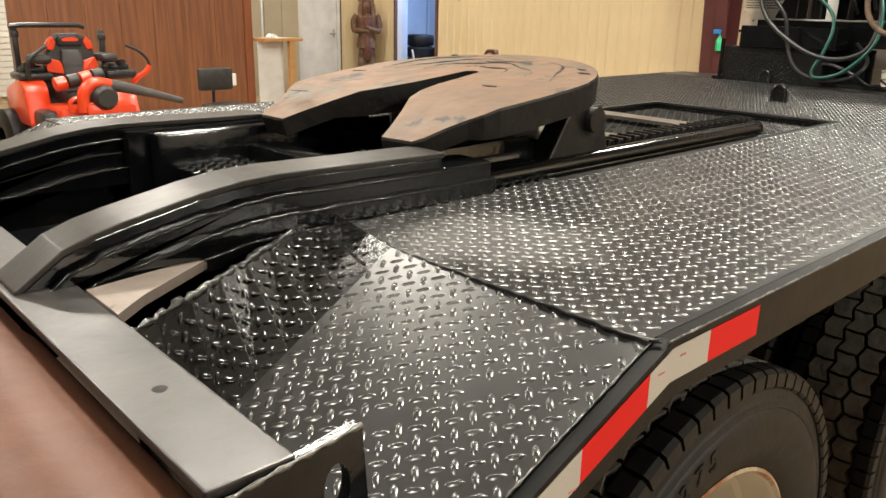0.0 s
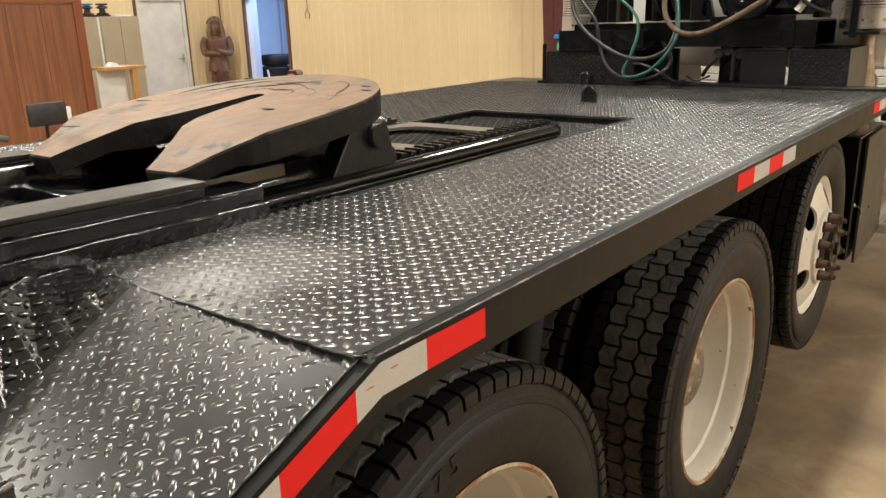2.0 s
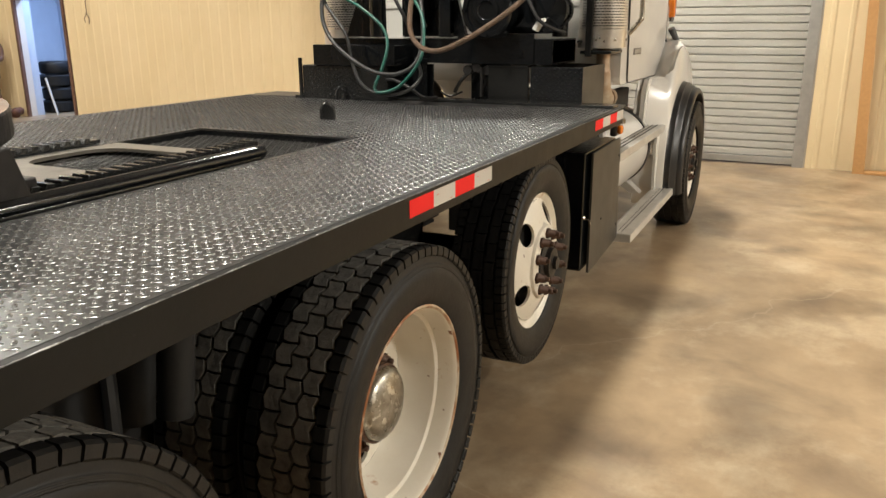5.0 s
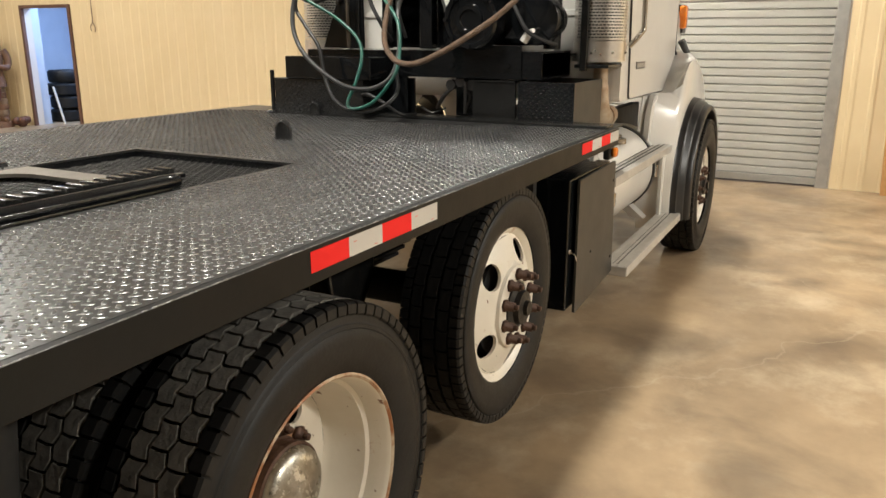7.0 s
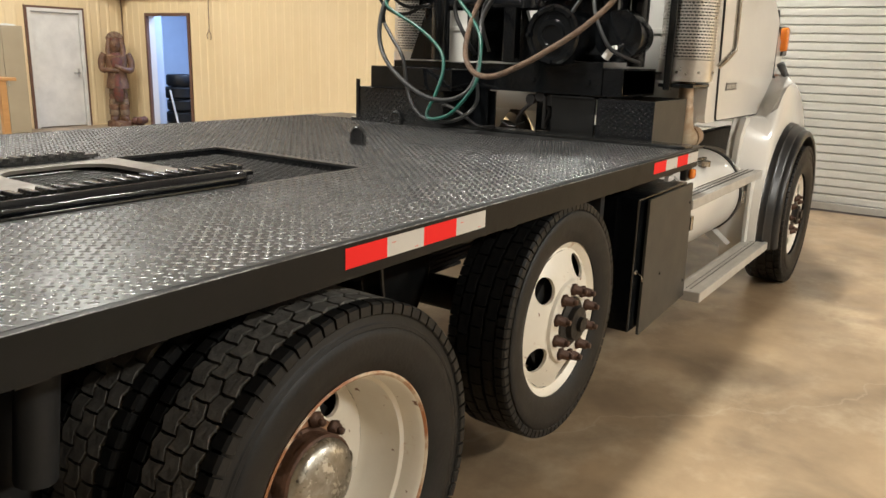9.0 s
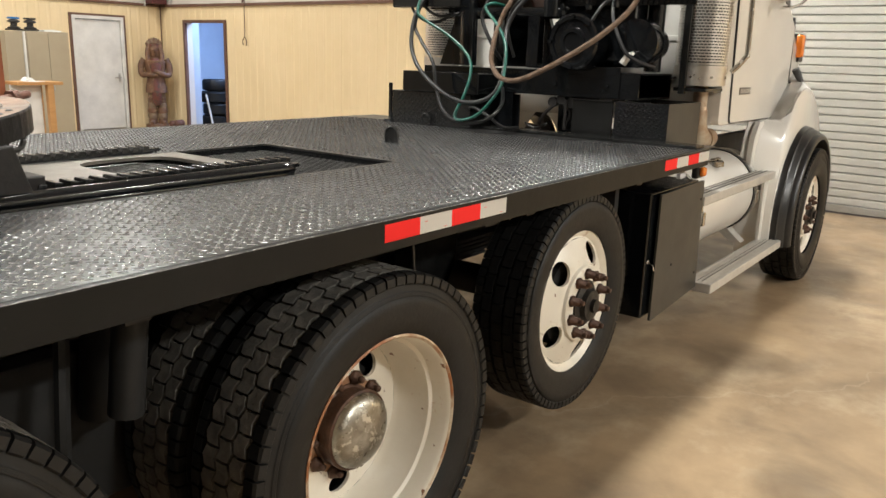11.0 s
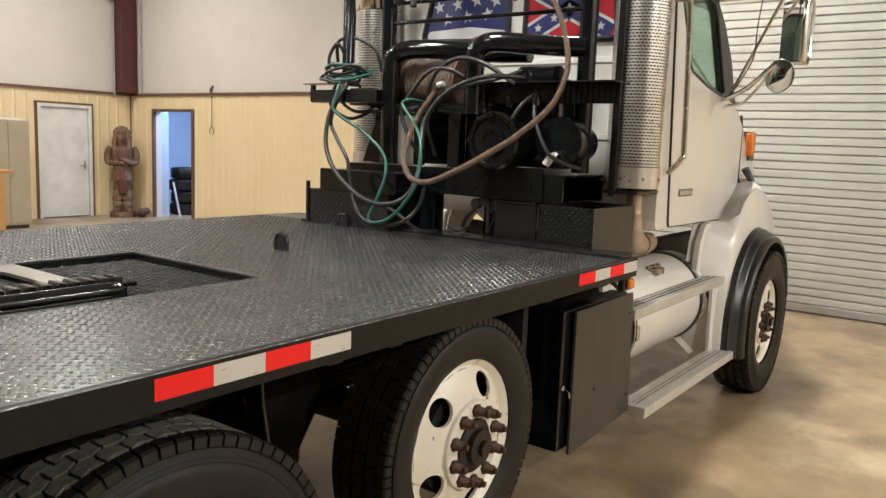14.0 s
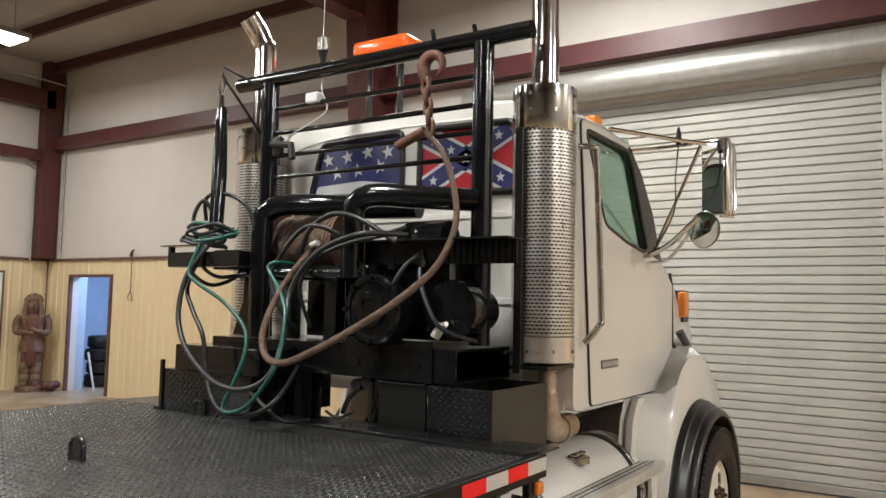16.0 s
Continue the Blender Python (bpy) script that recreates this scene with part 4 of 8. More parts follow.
        part("end_block", bm, "gloss_black", top)
        bm = B()
        prism(bm, [(1.035, mid + s * 0.405), (0.886, mid + s * 0.468), (0.712, mid + s * 0.50), (0.712, mid + s * 0.632), (0.77, mid + s * 0.58)], 1.14, 1.158, axis="z")
        part("gusset_plate", bm, "gusset", truck, "bare steel triangular gusset plate")
        bm = B()
        box(bm, 1.16, 1.86, mid + s * 0.26, mid + s * 0.332, 1.02, 1.262, 0.012)
        tube(bm, [(1.74, mid + s * 0.29, 1.2), (1.98, mid + s * 0.29, 1.2)], 0.05, 16)
        part("bolster", bm, "gloss_black", truck, "glossy black box beside the fifth wheel", 40)
    # cross tube and frame between the beams
    bm = B()
    box(bm, 1.42, 1.52, 1.42, 1.955, 1.05, 1.215, 0.02)
    box(bm, 1.30, 2.4, 1.30, 1.40, 0.92, 1.15)
    box(bm, 1.30, 2.4, 1.94, 2.04, 0.92, 1.15)
    part("cross_member", bm, "gloss_black", truck, "glossy black cross member between the beams", 40)
    bm = B()
    box(bm, 0.72, 1.24, 1.40, 1.97, 1.02, 1.06)
    box(bm, 1.24, 1.93, 1.36, 2.01, 1.085, 1.1)
    part("tail_floor", bm, "gloss_black", truck)


build_tail()


def build_slide():
    for y, s in ((1.295, 1), (2.045, -1)):
        bm = B()
        zr = DZ + (0.012 if s > 0 else -0.035)
        tube(bm, [(1.70, y, zr), (3.12, y, zr), (3.17, y, zr), (3.185, y, zr)], [0.028, 0.028, 0.027, 0.02], 18)
        box(bm, 1.70, 3.14, y - 0.028, y + 0.028, DZ - 0.09, zr - 0.01, 0.004)
        part("slide_rail", bm, "gloss_black", truck, "glossy black round slide rail", 40)
        bm = B()
        yy, dx, dz = (y + 0.085, 0.0, 0.0) if s > 0 else (2.112, -0.135, 0.0)
        box(bm, 2.22 + dx, 3.24 + dx, yy - 0.038, yy + 0.038, DZ - 0.03 if s > 0 else DZ + 0.0005, DZ + 0.006 + dz, 0.003)
        box(bm, 3.2 + dx, 3.29 + dx, yy - 0.014, yy + 0.014, DZ + 0.001, DZ + 0.016 + dz, 0.003)
        rack = part("tooth_rack", bm, "gloss_black", truck, "black toothed locking rack beside the slide rail")
        tooth = B()
        prism(tooth, [(-0.016, 0.0), (0.014, 0.0), (0.021, 0.038), (-0.004, 0.041)], -0.036, 0.036, bevel=0.003)
        me = link("tooth", tooth, "satin_black")
        for k in range(21):
            o = part("tooth", me, None, rack)
            o.location = (2.27 + dx + 0.0467 * k, yy, DZ + 0.0055 + dz)
            o.scale = (1, 1, 1 if s > 0 else 0.62)
    bm = B()
    z0, z1 = DZ - 0.014, DZ - 0.001
    hole = rounded([(2.69, 1.50), (3.10, 1.50), (3.10, 2.0), (2.69, 2.0)], 0.14, 8)
    panel(bm, [(2.2, 1.42), (3.2, 1.42), (3.2, 2.056), (2.2, 2.056)], [hole], z0, z1 - z0, "z")
    part("slide_plate", bm, "slide_grey", truck, "grey steel slide plate with a rounded window cut in it")
    bm = B()
    revolve(bm, [(-0.02, 0.0), (-0.02, 0.03), (0.02, 0.03), (0.02, 0.0)], (3.2, 1.54, DZ - 0.03), "x", 16)
    part("stub_pin", bm, "rust_red", truck)
    # fifth wheel head
    cy = 1.68
    tilt = Matrix.Translation((2.03, cy, 1.404)) @ Matrix.Rotation(radians(4.5), 4, "Z") @ Matrix.Rotation(radians(-6.5), 4, "Y")
    R = 0.425

    def outline():
        P = []
        for k in range(29):
            a = math.radians(-94 + 188 * k / 28)
            P.append((-0.06 + R * 0.945 * math.cos(a), R * 1.0 * math.sin(a)))
        half = [(-0.16, 0.423), (-0.27, 0.414), (-0.345, 0.402), (-0.385, 0.384), (-0.42, 0.362), (-0.47, 0.337), (-0.525, 0.318), (-0.55, 0.30), (-0.553, 0.2), (-0.5, 0.178), (-0.42, 0.138), (-0.35, 0.098), (-0.27, 0.062), (-0.18, 0.043), (-0.02, 0.03)]
        P += half
        P += [(0.005 + 0.028 * math.cos(math.radians(a)), 0.03 * math.sin(math.radians(a))) for a in (60, 20, -20, -60)]
        P += [(x, -y) for x, y in half[::-1]]
        return P
    P = outline()
    bm = B()
    def ramp(x):
        return -0.24 * max(0.0, -x - 0.34)
    top = [bm.verts.new((x, y, ramp(x))) for x, y in P]
    low = [bm.verts.new((x * 1.006, y * 1.006, ramp(x) - 0.006)) for x, y in P]
    bot = [bm.verts.new((x * 0.99, y * 0.99, -0.075 if x > -0.40 else ramp(x) - 0.05)) for x, y in P]
    k = len(P)
    bm.faces.new(top).material_index = 0
    bm.faces.new(bot[::-1]).material_index = 1
    for i in range(k):
        j = (i + 1) % k
        bm.faces.new((top[i], low[i], low[j], top[j])).material_index = 1
        bm.faces.new((low[i], bot[i], bot[j], low[j])).material_index = 1
    bmesh.ops.recalc_face_normals(bm, faces=bm.faces[:])
    bmesh.ops.triangulate(bm, faces=[f for f in bm.faces if len(f.verts) > 4])
    bmesh.ops.transform(bm, matrix=tilt, verts=bm.verts)
    fw = part("fifth_wheel", bm, ("rust_plate", "rust_dark"), truck, "rusty greased fifth-wheel coupling plate with an open throat")
    # worn grease grooves
    rng = random.Random(8)
    for r, a0, a1 in ((0.345, 20, 96), (0.30, -86, -20), (0.27, 10, 92), (0.20, -74, 84), (0.13, -60, 40), (0.24, -20, 30)):
        bm = B()
        pts, rad = [], []
        for a in range(a0, a1, 4):
            rr = r + 0.012 * math.sin(a * 0.11 + r * 40) + rng.uniform(-0.003, 0.003)
            pts.append(tilt @ Vector((-0.03 + rr * math.cos(radians(a)), rr * math.sin(radians(a)), -0.0005)))
            rad.append(max(0.0012, 0.004 * math.sin(math.pi * (a - a0) / (a1 - a0)) + rng.uniform(-0.0012, 0.0012)))
        tube(bm, pts, rad, 5)
        part("grease_groove", bm, "rust_dark", fw)
    for x, y in ((0.13, -0.33), (0.18, -0.29), (-0.44, 0.26), (-0.12, 0.36), (0.25, 0.28), (-0.14, -0.2)):
        bm = B()
        p = tilt @ Vector((x, y, 0.0007))
        g = bmesh.ops.create_icosphere(bm, subdivisions=2, radius=0.016)
        for v in g["verts"]:
            v.co *= rng.uniform(0.75, 1.2)
        bmesh.ops.transform(bm, matrix=Matrix.Translation(p) @ Matrix.Rotation(rng.uniform(0, 3), 4, "Z") @ Matrix.Diagonal((1.8, 0.7, 0.1, 1)), verts=g["verts"])
        part("grease_spot", bm, "dark_inside", fw)
    # pedestal, pivot brackets, release handle, pull ring
    for s in (-1, 1):
        bm = B()
        y = cy + s * 0.36
        prism(bm, [(1.92, DZ - 0.02), (2.24, DZ - 0.02), (2.18, 1.34), (2.04, 1.33)], y - 0.035, y + 0.035, bevel=0.006)
        tube(bm, [(2.13, y - 0.06, 1.30), (2.13, y + 0.06, 1.30)], 0.035, 14)
        part("pivot_bracket", bm, "rust_dark", fw)
    bm = B()
    box(bm, 1.95, 2.26, 1.42, 1.93, DZ - 0.01, DZ + 0.05, 0.008)
    box(bm, 2.02, 2.29, 1.35, 1.46, DZ, DZ + 0.07, 0.006)
    box(bm, 2.02, 2.29, 1.90, 2.0, DZ, DZ + 0.07, 0.006)
    box(bm, 1.86, 2.2, 1.52, 1.86, 1.2, 1.31, 0.02)
    part("pedestal", bm, "rust_dark", fw)
    bm = B()
    tube(bm, [tilt @ Vector((0.2, 0.18, -0.04)), tilt @ Vector((0.46, 0.32, -0.05)), tilt @ Vector((0.64, 0.42, -0.055))], 0.015, 10)
    tube(bm, [tilt @ Vector((0.54, 0.364, -0.052)), tilt @ Vector((0.57, 0.381, -0.053))], 0.028, 6)
    part("release_handle", bm, "rust_red", fw)
    bm = B()
    c = Vector((2.43, 1.84, 1.31))
    pts = [c + Vector((0.032 * math.cos(a), 0, 0.036 * math.sin(a) - 0.02)) for a in [2 * math.pi * k / 20 for k in range(21)]]
    tube(bm, pts, 0.011, 8)
    part("pull_ring", bm, "rust_dark", fw)


build_slide()


# ---------------------------------------------------------------- wheels
def disc_holes(bm, r0, r1, n, rc, hr, yfun, c, mi=0, turn=0.0):
    """A dished disc between two radii with n round holes, in the plane across y."""
    K = 20
    for s in range(n):
        a0 = 2 * math.pi * s / n + turn
        half = math.pi / n

        def P(r, a):
            return (c[0] + r * math.cos(a), c[1] + yfun(r), c[2] + r * math.sin(a))
        inner, outer = [], []
        for k in range(K):
            t = 2 * math.pi * k / K
            hx, hy = hr * math.cos(t), hr * math.sin(t) * 1.15
            inner.append((rc + hx, a0 + hy / rc))
            dx, dy = math.cos(t), math.sin(t)
            sc = min((r1 - rc) / dx if dx > 1e-6 else 1e9, (r0 - rc) / dx if dx < -1e-6 else 1e9, half * rc / abs(dy) if abs(dy) > 1e-6 else 1e9)
            outer.append((rc + dx * sc, a0 + dy * sc / rc))
        cor = [(r1, a0 + half), (r0, a0 + half), (r0, a0 - half), (r1, a0 - half)]
        vi = [bm.verts.new(P(*p)) for p in inner]
        vd = [bm.verts.new((P(*p)[0], P(*p)[1] + 0.012, P(*p)[2])) for p in inner]
        vm = [bm.verts.new(P(p[0] * 0.5 + q[0] * 0.5, p[1] * 0.5 + q[1] * 0.5)) for p, q in zip(inner, outer)]
        vo = [bm.verts.new(P(*p)) for p in outer]
        vc = [bm.verts.new(P(*p)) for p in cor]
        for k in range(K):
            j = (k + 1) % K
            for a, b in ((vd, vi), (vi, vm), (vm, vo)):
                f = bm.faces.new((a[k], a[j], b[j], b[k]))
                f.material_index = mi
                f.smooth = True
            # corner triangles where neighbouring border points lie on different sides
            ta, tb = outer[k], outer[j]
            for q, v in zip(cor, vc):
                onr = lambda p: abs(p[0] - q[0]) < 1e-6
                ona = lambda p: abs(p[1] - q[1]) < 1e-6
                if (onr(ta) and ona(tb)) or (ona(ta) and onr(tb)):
                    if not (onr(ta) and ona(ta)) and not (onr(tb) and ona(tb)):
                        f = bm.faces.new((vo[k], vo[j], v))
                        f.material_index = mi
                        f.smooth = True


def tyre_mesh(R, W, rim, tread, key):
    """A tyre whose outer side faces -y; its middle is at the origin."""
    h = W / 2
    bm = B()
    sh = R - 0.012
    prof = [(-h * 0.80, rim - 0.002), (-h * 0.88, rim + 0.012), (-h * 0.97, rim + 0.05), (-h, rim + 0.09), (-h * 0.985, rim + 0.115), (-h * 0.96, rim + 0.118)]
    r0, r1 = rim + 0.12, sh - 0.046
    for q in (0.2, 0.5, 0.8):
        r, y = r0 + (r1 - r0) * q, -h * (0.96 - 0.03 * q)
        prof += [(y, r - 0.003), (y - 0.0016, r - 0.001), (y - 0.0016, r + 0.001), (y, r + 0.003)]
    prof += [(-h * 0.93, sh - 0.045), (-h * 0.915, sh - 0.04), (-h * 0.9, sh - 0.022), (-h * 0.84, sh), (-h * 0.8, R - 0.014), (h * 0.8, R - 0.014), (h * 0.84, sh), (h * 0.93, sh - 0.045),
            (h, rim + 0.09), (h * 0.86, rim + 0.012), (h * 0.72, rim)]
    revolve(bm, prof, (0, 0, 0), "y", 72)
    body = link("tyre", bm, "rubber", 50)
    bm = B()
    drive = tread == "drive"
    rows = ((-0.39, 0.168), (0.0, 0.168), (0.39, 0.168)) if drive else ((-0.42, 0.17), (0.0, 0.19), (0.42, 0.17))
    n = 54 if drive else 40
    verts, faces = [], []
    for ri, (yc, yw) in enumerate(rows):
        for k in range(n):
            a = 2 * math.pi * (k + (0.5 if ri % 2 else 0)) / n
            da = 2 * math.pi / n * (0.5 if drive else 0.485)
            y0, y1 = (yc - yw) * h, (yc + yw) * h
            b0 = len(verts)
            if drive:
                zz = 0.0055 if ri % 2 else -0.0055
                pts = [(-da * 0.92, y0 + zz), (0, y0 - zz), (da * 0.92, y0 + zz), (da * 0.84, (y0 + y1) / 2), (da * 0.92, y1 + zz), (0, y1 - zz), (-da * 0.92, y1 + zz), (-da * 1.0, (y0 + y1) / 2)]
            else:
                pts = [(-da, y0), (0, y0 + 0.003), (da, y0), (da * 0.9, (y0 + y1) / 2), (da, y1), (0, y1 - 0.003), (-da, y1), (-da * 1.1, (y0 + y1) / 2)]
            for rr in (R - 0.018, R - 0.001):
                q = 1.0 if rr < R - 0.01 else 0.95
                for da_, y in pts:
                    ym = (y0 + y1) / 2 + (y - (y0 + y1) / 2) * q
                    verts.append((rr * math.sin(a + da_ * q), ym, rr * math.cos(a + da_ * q)))
            faces.append([b0 + 8 + i for i in range(8)])
            for i in range(8):
                j = (i + 1) % 8
                faces.append((b0 + i, b0 + j, b0 + 8 + j, b0 + 8 + i))
    # shoulder ribs, cut by narrow slots
    blocks = len(faces)
    ns = 72 if drive else 80
    sec = [(R - 0.02, 0.63), (R - 0.001, 0.64), (R - 0.002, 0.87), (R - 0.008, 0.935), (R - 0.031, 0.95), (R - 0.036, 0.92)]
    for side in (-1, 1):
        for k in range(ns):
            a = 2 * math.pi * k / ns
            da = math.pi / ns * (0.8 + 0.05 * (k % 2))
            b0 = len(verts)
            for sgn in (-1, 1):
                for rr, yy in sec:
                    verts.append((rr * math.sin(a + sgn * da), side * h * yy, rr * math.cos(a + sgn * da)))
            m6 = len(sec)
            for i in range(m6 - 1):
                faces.append((b0 + i, b0 + i + 1, b0 + m6 + i + 1, b0 + m6 + i))
            faces.append([b0 + i for i in range(m6)])
            faces.append([b0 + m6 + i for i in range(m6)][::-1])
    me = bpy.data.meshes.new("tread")
    me.from_pydata([tuple(v) for v in verts], [], faces)
    t = bmesh.new()
    t.from_mesh(me)
    bmesh.ops.recalc_face_normals(t, faces=t.faces[:])
    t.to_mesh(me)
    t.free()
    me.materials.append(M["tread_rubber" if drive else "rubber"])
    me.materials.append(M["rubber"])
    for pg in me.polygons[blocks:]:
        pg.material_index = 1
    return body, me


def rim_dish_mesh(rim, W):
    """A deep dish: flange, barrel and a disc set well in, seen on the outer wheel of a pair."""
    bm = B()
    h = W / 2
    depth = 0.205
    e = h * 0.83
    prof = [(-e + 0.004, rim - 0.002), (-e - 0.003, rim + 0.003), (-e - 0.006, rim - 0.003), (-e, rim - 0.010), (-e + 0.014, rim - 0.016), (-h * 0.55, rim - 0.02), (-h * 0.35, rim - 0.024), (-h * 0.3, rim - 0.036), (-e + depth * 0.9, rim - 0.044), (-e + depth, rim - 0.06)]
    revolve(bm, prof, (0, 0, 0), "y", 72, mis=[1, 1, 1, 0, 0, 0, 0, 0, 0])
    y0 = -e + depth
    disc_holes(bm, 0.155, rim - 0.06, 5, 0.2, 0.04, lambda r: y0 - 0.02 * (1 - (r - 0.155) / (rim - 0.215)), (0, 0, 0), 0, 0.3)
    revolve(bm, [(y0 - 0.02, 0.155), (y0 - 0.024, 0.14), (y0 - 0.024, 0.08)], (0, 0, 0), "y", 48, mi=2)
    bmesh.ops.remove_doubles(bm, verts=bm.verts, dist=0.0006)
    return link("wheel", bm, ("wheel_white", "rust_edge", "rust_hub"), 40), y0


def rim_flat_mesh(rim, W, bulge):
    """A disc that bulges out to the outer face, as on single wheels."""
    bm = B()
    h = W / 2
    prof = [(-h * 0.5, rim - 0.02), (-h * 0.72 - 0.002, rim + 0.004), (-h * 0.72 - 0.006, rim - 0.003), (-h * 0.72, rim - 0.012), (-h * 0.66, rim - 0.02), (-h * 0.6, rim - 0.028), (-h * 0.63, rim - 0.034)]
    revolve(bm, prof, (0, 0, 0), "y", 72)

    def yf(r):
        t = max(0.0, (r - 0.165) / (rim - 0.034 - 0.165))
        return -h * 0.63 - bulge * (1 - t ** 1.5)
    disc_holes(bm, 0.165, rim - 0.034, 5, 0.219, 0.045, yf, (0, 0, 0), 0, 0.5)
    y0 = -h * 0.63 - bulge
    revolve(bm, [(y0, 0.165), (y0 - 0.012, 0.16), (y0 - 0.016, 0.152), (y0 - 0.016, 0.102), (y0 + 0.02, 0.096)], (0, 0, 0), "y", 48)
    bmesh.ops.remove_doubles(bm, verts=bm.verts, dist=0.0006)
    return link("wheel", bm, "wheel_white", 40), y0


TY = {"drive": tyre_mesh(0.520, 0.275, 0.330, "drive", 0), "rib": tyre_mesh(0.512, 0.275, 0.305, "rib", 1), "small": tyre_mesh(0.462, 0.25, 0.305, "rib", 2)}
RD, RDY = rim_dish_mesh(0.330, 0.275)
FLAT = {"single": rim_flat_mesh(0.305, 0.25, 0.046), "steer": rim_flat_mesh(0.305, 0.25, 0.004)}


def nut_mesh(length):
    bm = B()
    revolve(bm, [(0.0, 0.0), (0.0, 0.025), (-0.01, 0.025), (-0.012, 0.019), (-length, 0.0175), (-length, 0.0)], (0, 0, 0), "y", 6)
    revolve(bm, [(-length, 0.011), (-length - 0.014, 0.011), (-length - 0.014, 0.0)], (0, 0, 0), "y", 8)
    return link("lug_nut", bm, "lug_rust")


NUT_L, NUT_S = nut_mesh(0.042), nut_mesh(0.024)


def dark_drum(r, d):
    bm = B()
    revolve(bm, [(-d, 0.0), (-d, r * 0.8), (-d * 0.8, r), (0.14, r), (0.14, 0.0)], (0, 0, 0), "y", 32)
    return link("brake_drum", bm, "dark_inside", 40)


DRUM = dark_drum(0.2, 0.02)


def hub_dome():
    bm = B()
    revolve(bm, [(0.02, 0.135), (-0.03, 0.13), (-0.035, 0.122), (-0.07, 0.12), (-0.073, 0.128), (-0.088, 0.128), (-0.092, 0.12)], (0, 0, 0), "y", 40, mi=1)
    revolve(bm, [(-0.09, 0.119)] + [(-0.092 - 0.045 * math.sin(a), 0.119 * math.cos(a)) for a in [math.pi / 2 * k / 8 for k in range(9)]], (0, 0, 0), "y", 40, mi=0)
    return link("hub_cap", bm, ("hubcap", "lug_rust"), 40)


HUB = hub_dome()


def wheel_at(x, y_face, z, kind, mirror=False, spin=0.0):
    """A wheel whose outer tyre side stands at y_face; kind: dual, single or steer."""
    s = -1 if not mirror else 1
    W = 0.275 if kind == "dual" else 0.25
    m = Matrix.Translation((x, y_face - s * W / 2, z)) @ Matrix.Rotation(math.pi if mirror else 0, 4, "Z") @ Matrix.Rotation(spin, 4, "Y")
    body, tread = TY["drive" if kind == "dual" else ("small" if kind == "single" else "rib")]
    w = part("wheel", RD if kind == "dual" else FLAT[kind][0], None, truck, {"dual": "cream-painted deep-dish steel wheel with rusty rim edge", "single": "cream-painted disc wheel with round holes", "steer": "white painted disc wheel"}[kind])
    w.matrix_parent_inverse = Matrix.Translation(-LOC[truck.name])
    w.matrix_basis = m
    def sub(name, me, mm=None, label=""):
        o = part(name, me, None, w, label)
        if mm is not None:
            o.matrix_basis = mm
        return o
    sub("tyre", body, None, "black truck tyre, dusty sidewall")
    sub("tread", tread, None, "worn tread blocks")
    if kind == "dual":
        off = Matrix.Translation((0, 0.315, 0))
        sub("inner_tyre", body, off)
        sub("inner_tread", tread, off)
        sub("brake_drum", DRUM, Matrix.Translation((0, RDY + 0.05, 0)))
        sub("hub_cap", HUB, Matrix.Translation((0, RDY, 0)), "scuffed chrome hub cap with rusty flange")
        for k in range(10):
            a = 2 * math.pi * k / 10
            sub("lug_nut", NUT_S, Matrix.Translation((0.15 * math.cos(a), RDY - 0.024, 0.15 * math.sin(a))))
    else:
        RFY = FLAT[kind][1]
        sub("brake_drum", DRUM, Matrix.Translation((0, RFY + 0.07, 0)))
        bm = B()
        revolve(bm, [(0.03, 0.1), (-0.02, 0.095), (-0.03, 0.07), (-0.05, 0.065), (-0.055, 0.03), (-0.07, 0.028), (-0.07, 0.0)], (0, 0, 0), "y", 20)
        sub("hub", link("hub", bm, "rust_dark", 40), Matrix.Translation((0, RFY, 0)), "dark rusty hub")
        for k in range(10):
            a = 2 * math.pi * (k + 0.5) / 10
            sub("lug_nut", NUT_L if kind == "single" else NUT_S, Matrix.Translation((0.13 * math.cos(a), RFY - 0.016, 0.13 * math.sin(a))), "")
    return w


for x, kind, yf, z, sp in ((1.453, "dual", 0.447, 0.512, 0.5), (2.802, "dual", 0.451, 0.485, 1.9), (4.026, "single", 0.468, 0.628, 0.64), (7.61, "steer", 0.315, 0.512, 0.9)):
    w = wheel_at(x, yf, z, kind, False, sp)
    if x < 2:
        # size figures moulded into the side of the tyre
        for word, deg in (("2", 111.5), ("7", 105.7), ("5", 100.0)):
            a = radians(deg) + sp
            m = Matrix.Translation((0.418 * math.cos(a), -0.1383, 0.418 * math.sin(a))) @ Matrix.Rotation(math.pi / 2 - a, 4, "Y") @ Matrix.Rotation(math.pi / 2, 4, "X")
            text_mesh(word, 0.052, m, "figure", "dark_inside", w)
    wheel_at(x, 3.45 - yf, z, kind, True, sp)


def build_gap_shade():
    """Black shapes added for the unlit gap between the last drive axle and the lift axle."""
    for y in (0.95, 2.42):
        bm = B()
        prism(bm, [(3.42, 1.06), (3.74, 1.06), (3.72, 0.78), (3.60, 0.60), (3.48, 0.60), (3.44, 0.82)], y - 0.05, y + 0.05, bevel=0.01)
        part("shade_block", bm, "satin_black", truck, "black block added for the unlit gap by the lift axle")
    bm = B()
    box(bm, 3.46, 3.62, 0.9, 2.47, 0.56, 0.76, 0.02)
    part("shade_beam", bm, "satin_black", truck, "black beam added between the blocks for the unlit gap")


build_gap_shade()
# ---------------------------------------------------------------- chassis, boxes, tank, steps
CY = 1.66


